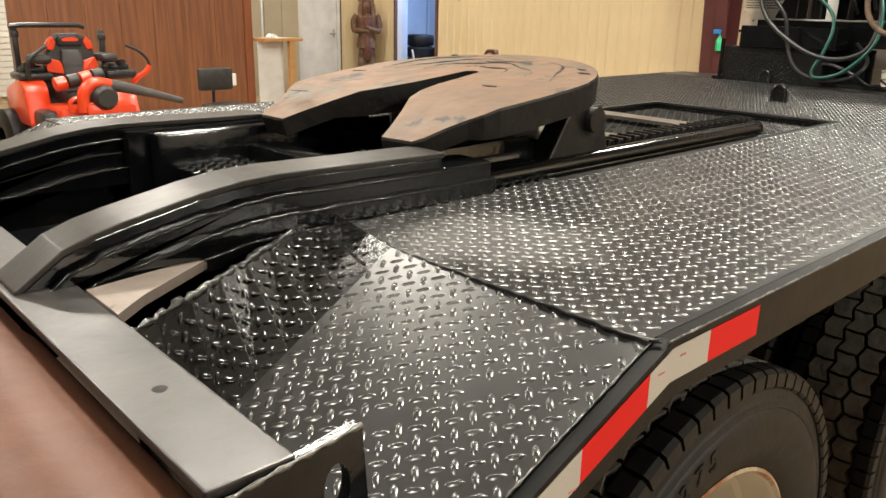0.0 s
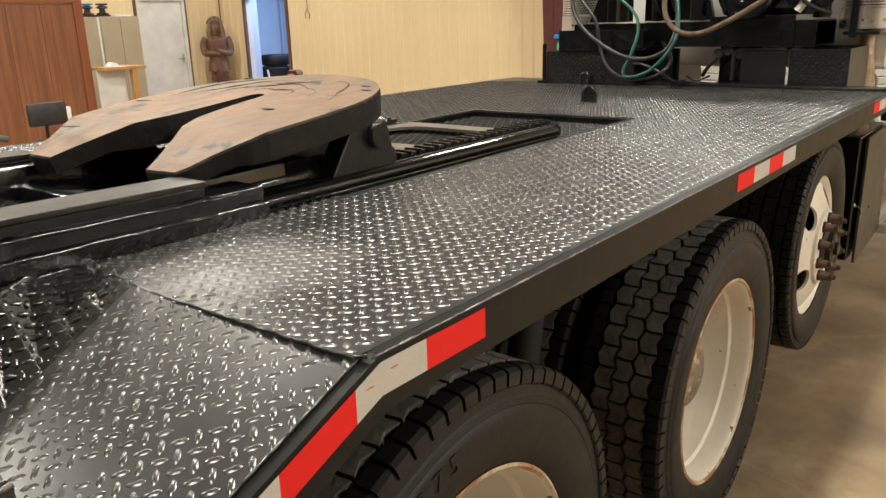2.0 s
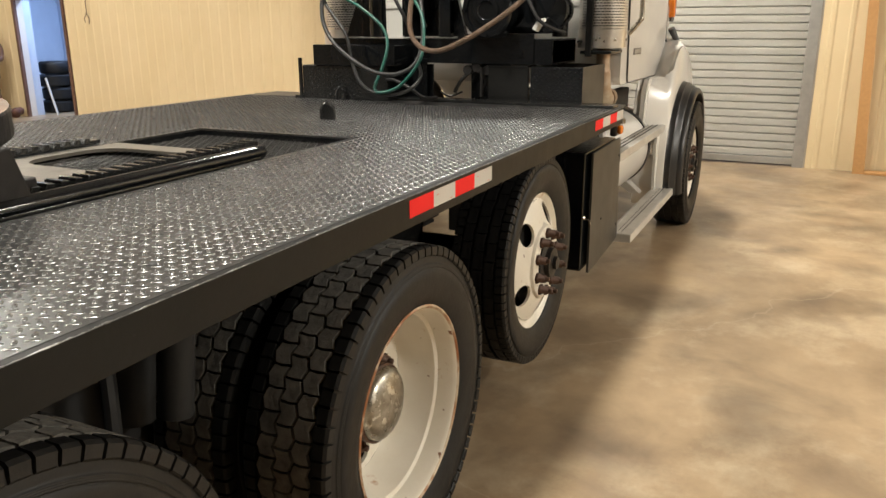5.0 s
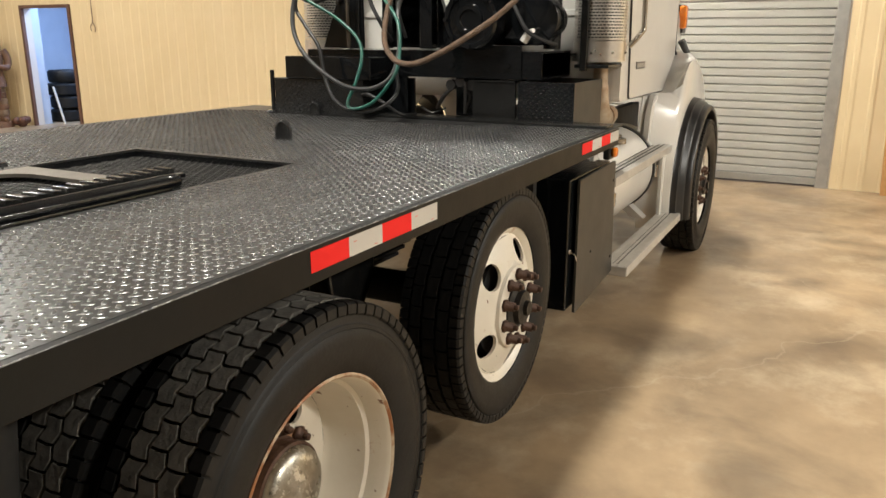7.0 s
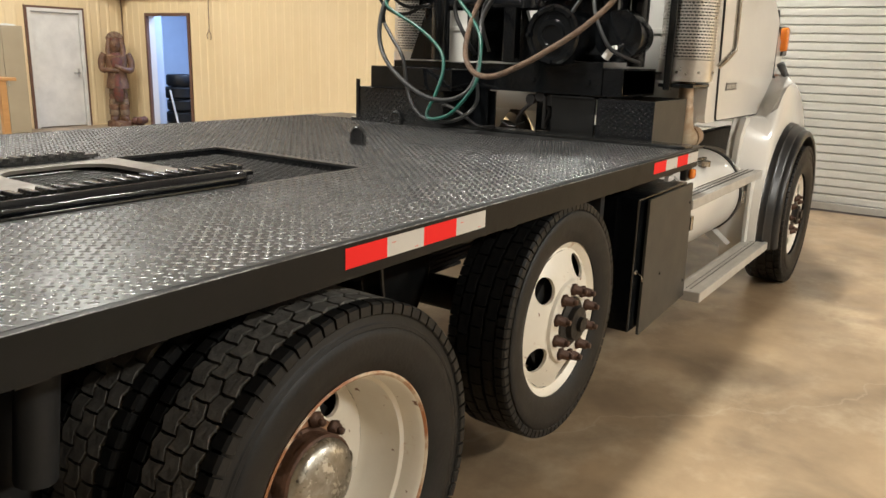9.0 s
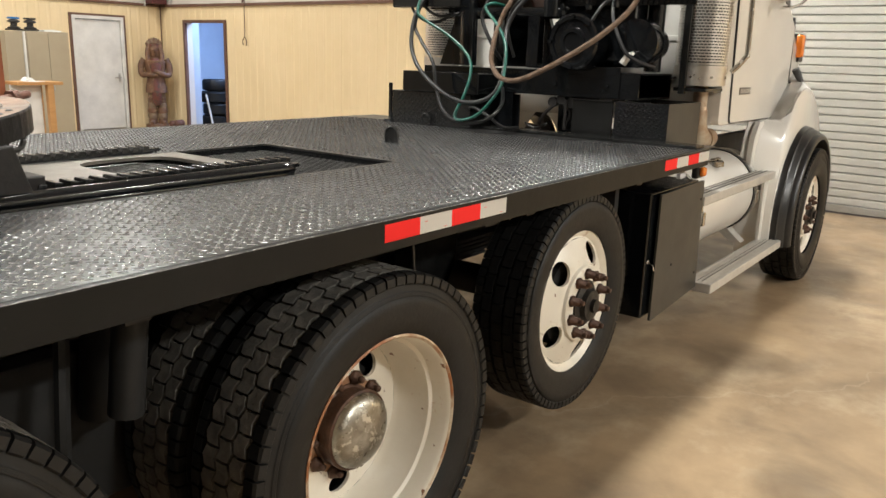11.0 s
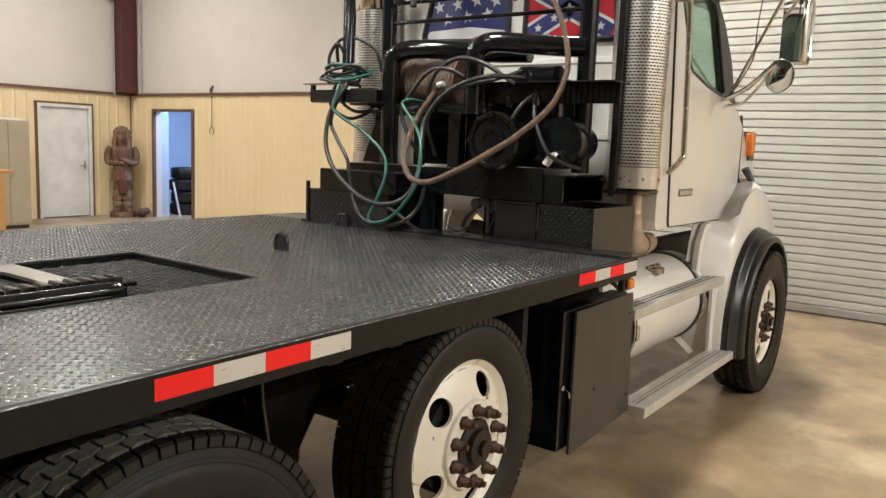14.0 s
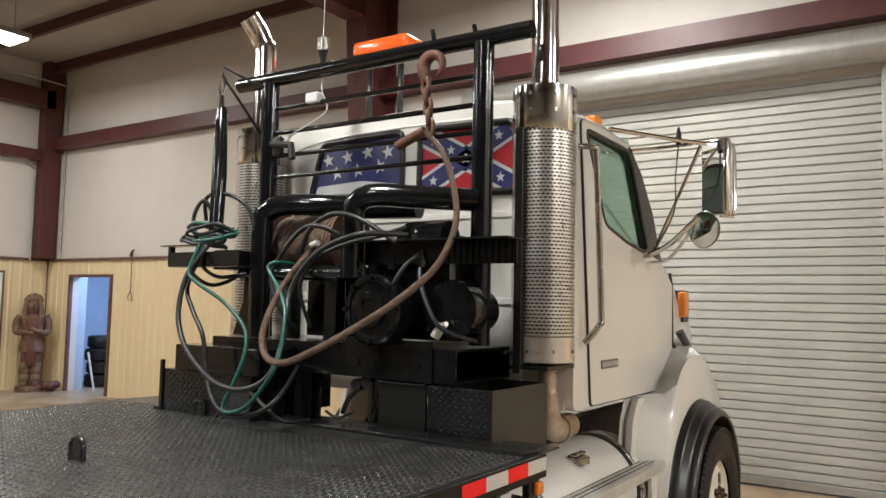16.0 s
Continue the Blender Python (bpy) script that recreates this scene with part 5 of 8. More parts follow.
def build_chassis():
    for y in (CY - 0.43, CY + 0.43):
        bm = B()
        box(bm, 1.2, 9.0, y - 0.04, y + 0.04, 0.74, 1.02, 0.006)
        part("frame_rail", bm, "dark_inside", truck, "black chassis frame rail")
    for x in (1.453, 2.802, 4.026, 7.61):
        bm = B()
        z = 0.628 if abs(x - 4.026) < 0.01 else 0.5
        tube(bm, [(x, 0.62, z), (x, 2.83, z)], 0.07, 12)
        if x < 3:
            revolve(bm, [(-0.2, 0.07), (-0.12, 0.2), (0.12, 0.2), (0.2, 0.07)], (x, CY, z), "y", 20)
        part("axle", bm, "dark_inside", truck, "black axle", 40)
    for k, (x0, x1, z) in enumerate(((1.55, 2.8, 0.66), (3.55, 4.5, 0.78))):
        for y in (CY - 0.5, CY + 0.5):
            bm = B()
            for q in range(5):
                L = (x1 - x0) * (1 - 0.12 * q)
                box(bm, (x0 + x1) / 2 - L / 2, (x0 + x1) / 2 + L / 2, y - 0.04, y + 0.04, z - 0.02 * q - 0.016, z - 0.02 * q, 0.002)
            part("leaf_spring", bm, "dark_inside", truck)
    for x in (2.02, 3.35, 3.62, 4.62):
        for ya, yb in ((YR + 0.06, PIT[2] - 0.02), (PIT[3] + 0.02, YL - 0.06)):
            bm = B()
            box(bm, x, x + 0.06, ya, yb, DZ - 0.12, DZ - 0.02)
            part("cross_bearer", bm, "dark_inside", truck)
    bm = B()
    box(bm, 4.62, 4.66, 0.62, 1.2, 0.55, 1.04)
    part("splash_plate", bm, "dark_inside", truck)
    bm = B()
    tube(bm, [(2.1, 0.95, 0.95), (2.05, 0.9, 0.6), (2.15, 1.1, 0.4)], 0.02, 8, smooth_path=5)
    tube(bm, [(2.2, 0.8, 0.98), (2.18, 0.82, 0.7)], 0.045, 12)
    tube(bm, [(2.25, 1.0, 0.98), (2.22, 1.02, 0.62)], 0.06, 12)
    part("air_line", bm, "dark_inside", truck, "", 40)
    for y in (1.12, 2.33):
        bm = B()
        prism(bm, [(1.40, 0.44), (1.90, 0.32), (2.35, 0.32), (2.85, 0.44), (2.85, 0.58), (2.40, 0.80), (1.85, 0.80), (1.40, 0.58)], y - 0.045, y + 0.045, bevel=0.012)
        part("walking_beam", bm, "dark_inside", truck, "black suspension beam between the drive axles")
    # battery box with grey panel
    bm = B()
    box(bm, 4.735, 5.40, 0.485, 1.1, 0.37, 1.0, 0.006)
    bb = part("battery_box", bm, "gloss_black", truck, "black box with a dark grey side panel under the deck")
    bm = B()
    prism(bm, rounded([(4.80, 0.345), (5.45, 0.385), (5.41, 1.0), (4.80, 0.992)], 0.01), 0.458, 0.47)
    part("side_panel", bm, "panel_grey", bb, "dark grey flat side panel")
    bm = B()
    revolve(bm, [(0, 0.012), (-0.008, 0.012), (-0.008, 0.0)], (4.755, 0.484, 0.66), "y", 10)
    tube(bm, [(4.755, 0.475, 0.66), (4.75, 0.45, 0.645), (4.752, 0.445, 0.62)], 0.004, 6)
    part("latch", bm, "chrome", bb, "small bright latch")
    for x, z in ((5.02, 0.6), (5.38, 0.9), (5.40, 0.48)):
        bm = B()
        revolve(bm, [(0, 0.007), (-0.004, 0.006), (-0.004, 0)], (x, 0.458, z), "y", 8)
        part("bolt_head", bm, "dark_inside", bb)
    # side marker lamp
    bm = B()
    box(bm, 5.30, 5.385, 0.462, 0.50, 1.015, 1.09, 0.01)
    ml = part("marker_lamp", bm, "plastic_black", truck, "amber side marker lamp in a black base")
    bm = B()
    box(bm, 5.315, 5.37, 0.435, 0.463, 1.028, 1.078, 0.012)
    part("lens", bm, "amber", ml, "amber lens", 50)
    bm = B()
    box(bm, 5.14, 5.22, 0.50, 0.52, 1.03, 1.055)
    part("tag", bm, "decal_white", truck, "small white label")
    # tank
    x0, x1, yc, zc, r = 5.47, 6.95, 0.83, 0.745, 0.287
    bm = B()
    pr = [(x0 + 0.03, 0.0), (x0 + 0.025, r * 0.7), (x0 + 0.01, r * 0.93), (x0, r), (x1, r), (x1 - 0.01, r * 0.93), (x1 - 0.025, r * 0.7), (x1 - 0.03, 0.0)]
    revolve(bm, pr, (0, yc, zc), "x", 56)
    tk = part("fuel_tank", bm, "cab_white", truck, "white cylindrical fuel tank with strap bands", 40)
    for x in (5.66, 6.77):
        bm = B()
        revolve(bm, [(x - 0.036, r + 0.001), (x - 0.036, r + 0.008), (x + 0.036, r + 0.008), (x + 0.036, r + 0.001)], (0, yc, zc), "x", 56)
        part("strap_pad", bm, "plastic_black", tk, "black rubber strap pad", 40)
        bm = B()
        revolve(bm, [(x - 0.011, r + 0.0085), (x - 0.011, r + 0.012), (x + 0.011, r + 0.012), (x + 0.011, r + 0.0085)], (0, yc, zc), "x", 56)
        box(bm, x - 0.02, x + 0.02, yc - r - 0.03, yc - r - 0.008, zc - 0.05, zc + 0.03, 0.004)
        part("strap", bm, "chrome", tk, "bright steel strap", 40)
        bm = B()
        prism(bm, [(0.58, 0.40), (0.66, 0.40), (0.80, 0.50), (0.75, 0.54)], x - 0.05, x + 0.05, axis="x")
        part("tank_bracket", bm, "aluminium", tk)
    bm = B()
    revolve(bm, [(0, 0.055), (0.03, 0.055), (0.035, 0.045), (0.035, 0)], (6.24, yc - 0.16, zc + 0.234), "z", 20)
    box(bm, 6.18, 6.30, yc - 0.175, yc - 0.145, zc + 0.27, zc + 0.284, 0.004)
    part("filler_cap", bm, "dull_chrome", tk, "dull metal filler cap", 40)
    # steps
    def step(x0, x1, y0, y1, z, slots, label):
        bm = B()
        box(bm, x0, x1, y0, y1, z - 0.055, z, 0.006)
        st = part("step", bm, "aluminium", truck, label)
        bm = B()
        n = int((x1 - x0 - 0.1) / 0.036)
        for k in range(n):
            for j, yy in enumerate(slots):
                box(bm, x0 + 0.05 + 0.036 * k, x0 + 0.05 + 0.036 * k + 0.02, yy - 0.005, yy + 0.005, z + 0.0002, z + 0.0022, 0.0)
        o = part("tread_slot", bm, "dark_grey", st)
        o["kind"] = "stuff"
        bm = B()
        for j in range(4):
            yy = y0 + 0.02 + (y1 - y0 - 0.04) * j / 3
            box(bm, x0 + 0.005, x1 - 0.005, yy - 0.004, yy + 0.004, z, z + 0.003, 0.001)
        part("tread_rib", bm, "aluminium", st)
        return st
    step(5.47, 7.05, 0.375, 0.53, 0.405, (0.44, 0.47), "cream-grey aluminium lower cab step with slotted tread")
    step(5.49, 7.10, 0.47, 0.63, 0.895, (0.52, 0.55, 0.58), "cream-grey aluminium upper cab step with slotted tread")
    bm = B()
    prism(bm, [(6.86, 0.36), (7.05, 0.36), (7.06, 0.86), (6.84, 0.86)], 0.50, 0.52)
    part("step_bracket", bm, "cab_white", truck, "white step support plate")
    bm = B()
    prism(bm, [(0.50, 0.35), (0.55, 0.35), (0.66, 0.6), (0.62, 0.62)], 5.47, 5.50, axis="x")
    part("step_bracket", bm, "aluminium", truck)


build_chassis()


# ---------------------------------------------------------------- cab
def build_cab():
    YC0, YC1 = 0.64, 2 * CY - 0.64
    XR = 6.10
    side = [(XR, 1.245), (XR, 2.62), (XR + 0.05, 2.695), (6.5, 2.705), (6.84, 2.675), (7.06, 2.54), (7.27, 2.33), (7.45, 2.03), (7.665, 1.92), (7.665, 1.50), (7.34, 1.25)]
    win = rounded([(6.19, 2.655), (6.80, 2.652), (6.90, 2.58), (7.17, 2.10), (7.11, 2.065), (6.80, 2.10), (6.46, 2.17)], 0.05)
    bm = B()
    for y, th in ((YC0, 0.05), (YC1, -0.05)):
        panel(bm, rounded(side, 0.05), [win], y, th, "y")
    # rear wall with two windows, floor, firewall, dash
    w1 = rounded([(1.69, 2.355), (2.375, 2.375), (2.285, 2.70), (1.69, 2.715)], 0.05)
    w2 = rounded([(0.945, 2.335), (1.567, 2.35), (1.567, 2.71), (0.975, 2.70)], 0.05)
    panel(bm, [(YC0 + 0.05, 1.245), (YC1 - 0.05, 1.245), (YC1 - 0.05, 2.72), (YC1 - 0.15, 2.8), (YC0 + 0.15, 2.8), (YC0 + 0.05, 2.72)], [w1, w2], XR + 0.002, 0.04, "x")
    box(bm, XR, 7.45, YC0 + 0.05, YC1 - 0.05, 1.245, 1.29)
    box(bm, 7.42, 7.46, YC0 + 0.05, YC1 - 0.05, 1.29, 2.0)
    cab = part("cab", bm, "cab_white", truck, "white painted steel cab with ribbed rear wall")
    # crowned roof
    bm = B()
    rows = []
    for x, z, drop in ((XR - 0.004, 2.72, 0.09), (XR + 0.03, 2.80, 0.115), (XR + 0.12, 2.85, 0.15), (6.5, 2.885, 0.175), (6.85, 2.87, 0.19), (7.0, 2.80, 0.215), (7.05, 2.76, 0.22)):
        r = []
        for k in range(17):
            t = -1 + k / 8
            r.append(bm.verts.new((x, CY + t * 1.018, z - drop * abs(t) ** 4 + 0.02 * (1 - t * t))))
        rows.append(r)
    for a, b in zip(rows, rows[1:]):
        for k in range(16):
            f = bm.faces.new((a[k], b[k], b[k + 1], a[k + 1]))
            f.smooth = True
    part("roof", bm, "cab_white", cab, "", 60)
    # pressed ribs on the rear wall
    for z in (1.5, 1.75, 2.0, 2.2):
        bm = B()
        box(bm, XR - 0.008, XR + 0.004, YC0 + 0.15, YC1 - 0.15, z, z + 0.035, 0.004)
        part("rear_rib", bm, "cab_white", cab)
    # hood and fenders
    bm = B()
    secs = []
    for x, s, dz in ((7.69, 1.045, 0.0), (7.95, 1.03, -0.02), (8.3, 0.97, -0.07), (8.8, 0.86, -0.2), (9.2, 0.72, -0.45)):
        sec = []
        for y, z in ((-0.95, 1.2), (-0.97, 1.5), (-0.97, 1.78), (-0.92, 1.92), (-0.72, 2.0), (0.0, 2.04), (0.72, 2.0), (0.92, 1.92), (0.97, 1.78), (0.97, 1.5), (0.95, 1.2)):
            sec.append(bm.verts.new((x, CY + y * s, z + dz * (1 if z > 1.3 else 0.3))))
        secs.append(sec)
    for a, b in zip(secs, secs[1:]):
        for k in range(len(a) - 1):
            bm.faces.new((a[k], a[k + 1], b[k + 1], b[k])).smooth = True
    bm.faces.new(secs[-1])
    bmesh.ops.recalc_face_normals(bm, faces=bm.faces[:])
    hood = part("hood", bm, "cab_white", truck, "white hood narrowing to the front", 50)
    for sgn in (1, -1):
        def Y(y):
            return y if sgn > 0 else 2 * CY - y
        bm = B()
        wx, wz = 7.61, 0.52
        rows = []
        for k in range(25):
            a = radians(200 - 200 * k / 24)
            ca, sa = math.cos(a), math.sin(a)
            up = max(0.0, sa)
            row = []
            for y, r in ((0.445, 0.645), (0.45, 0.667), (0.452, 0.675 + 0.22 * up ** 3), (0.475, 0.685 + 0.26 * up ** 3), (0.54, 0.70 + 0.31 * up ** 2), (0.68, 0.72 + 0.40 * up)):
                px, pz = wx + r * ca * (1.0 if ca < 0 else 1.08), wz + r * sa
                if y > 0.5:
                    pz = min(pz, 1.24 + 0.62 * max(0.0, px - 7.30))
                row.append(bm.verts.new((px, Y(y), pz)))
            rows.append(row)
        for a, b in zip(rows, rows[1:]):
            for k in range(5):
                bm.faces.new((a[k], b[k], b[k + 1], a[k + 1])).smooth = True
        # rear skirt panel down to the step
        prism(bm, [(6.80, 0.89), (7.05, 0.89), (7.3, 1.1), (7.6, 1.3), (7.62, 1.43), (7.32, 1.235), (6.93, 1.235), (6.84, 1.12)], Y(0.605), Y(0.64))
        bmesh.ops.recalc_face_normals(bm, faces=bm.faces[:])
        bmesh.ops.solidify(bm, geom=[f for f in bm.faces if len(f.verts) == 4 and f.smooth], thickness=0.01)
        part("fender", bm, "cab_white", truck, "white rounded front fender", 50)
        bm = B()
        rows = []
        for k in range(25):
            a = radians(196 - 186 * k / 24)
            ca, sa = math.cos(a), math.sin(a)
            row = []
            for y, r in ((0.45, 0.575), (0.335, 0.56), (0.318, 0.565), (0.315, 0.585), (0.33, 0.605), (0.36, 0.61), (0.37, 0.627), (0.40, 0.633), (0.41, 0.65), (0.445, 0.655), (0.455, 0.667)):
                row.append(bm.verts.new((wx + (r + 0.005) * ca * (1.0 if ca < 0 else 0.93), Y(y), wz + (r + 0.005) * sa)))
            rows.append(row)
        for a, b in zip(rows, rows[1:]):
            for k in range(10):
                bm.faces.new((a[k], b[k], b[k + 1], a[k + 1])).smooth = True
        bmesh.ops.recalc_face_normals(bm, faces=bm.faces[:])
        part("wheel_flare", bm, "plastic_black", truck, "glossy black rubber wheel-arch flare", 50)
        # hood latch, marker lamp
        bm = B()
        box(bm, 7.74, 7.84, Y(0.57) - 0.06, Y(0.57) + 0.06, 1.37, 1.47, 0.02)
        tube(bm, [(7.80, Y(0.535), 1.38), (7.76, Y(0.55), 1.49), (7.71, Y(0.60), 1.6)], [0.032, 0.022, 0.03], 10)
        part("hood_latch", bm, "latch_grey", hood, "grey rubber hood latch")
        bm = B()
        box(bm, 7.95, 8.10, Y(0.645), Y(0.75), 1.655, 1.875, 0.012)
        part("lamp_bezel", bm, "plastic_black", hood, "black lamp bezel")
        bm = B()
        box(bm, 7.90, 7.99, Y(0.615), Y(0.67), 1.69, 1.865, 0.016)
        part("marker_lens", bm, "amber", hood, "amber turn signal lens", 50)
        bm = B()
        tube(bm, [(7.68, Y(0.655), 1.98), (7.682, Y(0.645), 1.9), (7.682, Y(0.64), 1.52), (7.75, Y(0.625), 1.47)], 0.011, 6)
        part("gap_seal", bm, "plastic_black", hood, "black rubber seal in the gap behind the hood")
    # door on the near side: seams, badge, handle, glass
    d_out = rounded([(6.30, 1.255), (7.30, 1.25), (7.64, 1.49), (7.645, 1.90), (7.43, 2.03), (7.24, 2.33), (7.03, 2.54), (6.83, 2.668), (6.5, 2.688), (6.15, 2.68)], 0.03)
    d_win = rounded([(6.2, 2.64), (6.79, 2.638), (6.88, 2.57), (7.15, 2.105), (7.10, 2.078), (6.80, 2.115), (6.47, 2.185)], 0.05)
    for y, th in ((YC0 - 0.012, 0.0115), (YC1 + 0.012, -0.0115)):
        bm = B()
        panel(bm, d_out, [d_win], y, th, "y")
        dr = part("door", bm, "cab_white", truck, "white cab door with a small badge")
        bm = B()
        n = len(d_out)
        tube(bm, [(p[0], y + th * 0.75, p[1]) for p in d_out] + [(d_out[0][0], y + th * 0.75, d_out[0][1])], 0.0075, 5, caps=False)
        part("door_seal", bm, "plastic_black", dr, "black door gap")
        bm = B()
        tube(bm, [(p[0], y + th * 0.4, p[1]) for p in d_win] + [(d_win[0][0], y + th * 0.4, d_win[0][1])], 0.013, 5, caps=False)
        part("window_seal", bm, "plastic_black", dr, "black rubber window seal")
        bm = B()
        prism(bm, win, y + th + (0.012 if th > 0 else -0.012), y + th + (0.016 if th > 0 else -0.016))
        part("window", bm, "glass", dr, "green-tinted side window glass")
        bm = B()
        out = -0.004 if th > 0 else 0.004
        prism(bm, [(6.80, 2.652), (6.835, 2.662), (7.03, 2.535), (7.235, 2.325), (7.41, 2.035), (7.13, 2.085), (7.165, 2.11), (6.895, 2.575)], y + out, y + out * 0.1)
        part("pillar_trim", bm, "plastic_black", dr, "black trim on the windshield pillar")
    bm = B()
    box(bm, 6.42, 6.66, YC0 - 0.018, YC0 - 0.013, 1.43, 1.475, 0.002)
    part("badge", bm, "grey_badge", truck, "small grey badge on the door")
    bm = B()
    for k in range(7):
        box(bm, 6.435 + 0.031 * k, 6.455 + 0.031 * k, YC0 - 0.0195, YC0 - 0.0185, 1.44, 1.465)
    part("badge_bar", bm, "aluminium", truck)
    # front glass and interior
    bm = B()
    vs = [bm.verts.new(p) for p in ((7.0, YC0 + 0.06, 2.76), (7.0, YC1 - 0.06, 2.76), (7.43, YC1 - 0.06, 2.04), (7.43, YC0 + 0.06, 2.04))]
    bm.faces.new(vs)
    bmesh.ops.solidify(bm, geom=bm.faces[:], thickness=0.006)
    part("windshield", bm, "glass", truck, "windshield glass")
    bm = B()
    for y in (1.15, 2.17):
        box(bm, 6.25, 6.75, y - 0.25, y + 0.25, 1.6, 1.75, 0.04)
        box(bm, 6.2, 6.34, y - 0.25, y + 0.25, 1.75, 2.25, 0.04)
    box(bm, 7.1, 7.42, YC0 + 0.07, YC1 - 0.07, 1.8, 2.0, 0.03)
    part("seat", bm, "dark_grey", cab, "dark grey cab seats")
    # flag decals behind the rear windows
    for wi, w in enumerate((w1, w2)):
        y0, y1 = min(p[0] for p in w), max(p[0] for p in w)
        bm = B()
        prism(bm, w, XR - 0.006, XR - 0.002, axis="x")
        rim = part("rear_window", bm, "decal_blue" if wi == 0 else "decal_red", truck, "rear window covered by a flag decal")
        bm = B()
        tube(bm, [(XR - 0.006, p[0], p[1]) for p in w] + [(XR - 0.006, w[0][0], w[0][1])], 0.02, 6, caps=False)
        part("window_seal", bm, "plastic_black", rim, "black rubber window seal")

        def star(bm, y, z, r, tilt=0.0):
            pts = [(y + (r if k % 2 == 0 else r * 0.4) * math.sin(math.pi * k / 5 + tilt), z + (r if k % 2 == 0 else r * 0.4) * math.cos(math.pi * k / 5 + tilt)) for k in range(10)]
            prism(bm, pts, XR - 0.0095, XR - 0.0085, axis="x")
        if wi == 0:
            bm = B()
            prism(bm, rounded([(y0 + 0.02, 2.372), (y1 - 0.03, 2.388), (y1 - 0.04, 2.44), (1.98, 2.455), (y0 + 0.02, 2.42)], 0.02), XR - 0.008, XR - 0.0065, axis="x")
            part("decal_stripe", bm, "decal_white", rim)
            bm = B()
            prism(bm, rounded([(y0 + 0.02, 2.365), (1.98, 2.375), (1.93, 2.395), (y0 + 0.02, 2.4)], 0.008), XR - 0.0095, XR - 0.0085, axis="x")
            part("decal_stripe", bm, "decal_red", rim)
            bm = B()
            for y, z in ((2.24, 2.595), (2.09, 2.605), (1.94, 2.62), (2.17, 2.515), (2.01, 2.52), (1.85, 2.53), (1.79, 2.61)):
                star(bm, y, z, 0.046, 0.2)
            part("decal_star", bm, "decal_white", rim)["kind"] = "stuff"
        else:
            for colour, wdt, dx in (("decal_white", 0.062, -0.0085), ("decal_blue", 0.044, -0.0105)):
                bm = B()
                for a, b in (((0.985, 2.375), (1.535, 2.675)), ((1.0, 2.665), (1.535, 2.385))):
                    A, C = Vector(a), Vector(b)
                    n = (C - A).normalized()
                    p = Vector((-n.y, n.x)) * wdt
                    prism(bm, [tuple(A + p), tuple(C + p), tuple(C - p), tuple(A - p)], XR + dx, XR + dx + 0.0015, axis="x")
                part("decal_band", bm, colour, rim)
            bm = B()
            for t in (0.12, 0.32, 0.5, 0.68, 0.88):
                star2 = [(0.985 + 0.55 * t, 2.375 + 0.3 * t), (1.0 + 0.535 * t, 2.665 - 0.28 * t)]
                for y, z in star2:
                    pts = [(y + (0.03 if k % 2 == 0 else 0.012) * math.sin(math.pi * k / 5), z + (0.03 if k % 2 == 0 else 0.012) * math.cos(math.pi * k / 5)) for k in range(10)]
                    prism(bm, pts, XR - 0.0125, XR - 0.0115, axis="x")
            part("decal_star", bm, "decal_white", rim)["kind"] = "stuff"
    # grab handle
    bm = B()
    tube(bm, [(6.10, 0.62, 2.53), (6.11, 0.55, 2.52), (6.14, 0.545, 2.45), (6.21, 0.545, 1.75), (6.20, 0.55, 1.66), (6.18, 0.62, 1.57)], 0.016, 10, smooth_path=4)
    part("grab_handle", bm, "dull_chrome", truck, "dull chrome vertical grab handle", 40)
    # mirror with arms
    bm = B()
    tube(bm, [(6.50, 0.62, 2.70), (6.84, 0.345, 2.675), (6.95, 0.23, 2.665)], 0.012, 8)
    tube(bm, [(6.85, 0.62, 2.645), (6.94, 0.5, 2.665), (6.92, 0.3, 2.665)], 0.01, 8)
    tube(bm, [(6.95, 0.26, 2.655), (7.20, 0.60, 2.10)], 0.01, 8)
    tube(bm, [(7.13, 0.62, 2.06), (7.0, 0.44, 2.12), (6.98, 0.28, 2.265)], 0.016, 8, smooth_path=4)
    tube(bm, [(7.15, 0.62, 2.02), (7.1, 0.48, 2.04), (7.03, 0.31, 2.225)], 0.009, 8, smooth_path=4)
    tube(bm, [(7.08, 0.17, 2.695), (7.14, 0.13, 2.685), (7.15, 0.125, 2.625), (7.15, 0.125, 2.325), (7.13, 0.13, 2.275), (7.06, 0.18, 2.275)], 0.011, 8)
    part("mirror_arm", bm, "chrome", truck, "chrome tubular mirror arms", 40)
    mm = Matrix.Translation((7.03, 0.195, 2.485)) @ Matrix.Rotation(radians(-24), 4, "Z")
    bm = B()
    box(bm, -0.03, 0.03, -0.085, 0.085, -0.215, 0.215, 0.02, m=mm)
    mb = part("mirror_head", bm, "chrome", truck, "tall chrome west-coast door mirror", 50)
    bm = B()
    box(bm, -0.0335, -0.0305, -0.07, 0.07, -0.20, 0.20, m=mm)
    part("mirror_glass", bm, "mirror", mb, "mirror glass")
    mm2 = Matrix.Translation((6.985, 0.25, 2.19)) @ Matrix.Rotation(radians(-24), 4, "Z") @ Matrix.Rotation(radians(-90), 4, "Y")
    bm = B()
    revolve(bm, [(-0.035, 0.0), (-0.03, 0.06), (-0.01, 0.098), (0.004, 0.104), (0.008, 0.1)], (0, 0, 0), "z", 32)
    bmesh.ops.transform(bm, matrix=mm2, verts=bm.verts)
    rb = part("round_mirror", bm, "plastic_black", truck, "round convex blind-spot mirror", 50)
    bm = B()
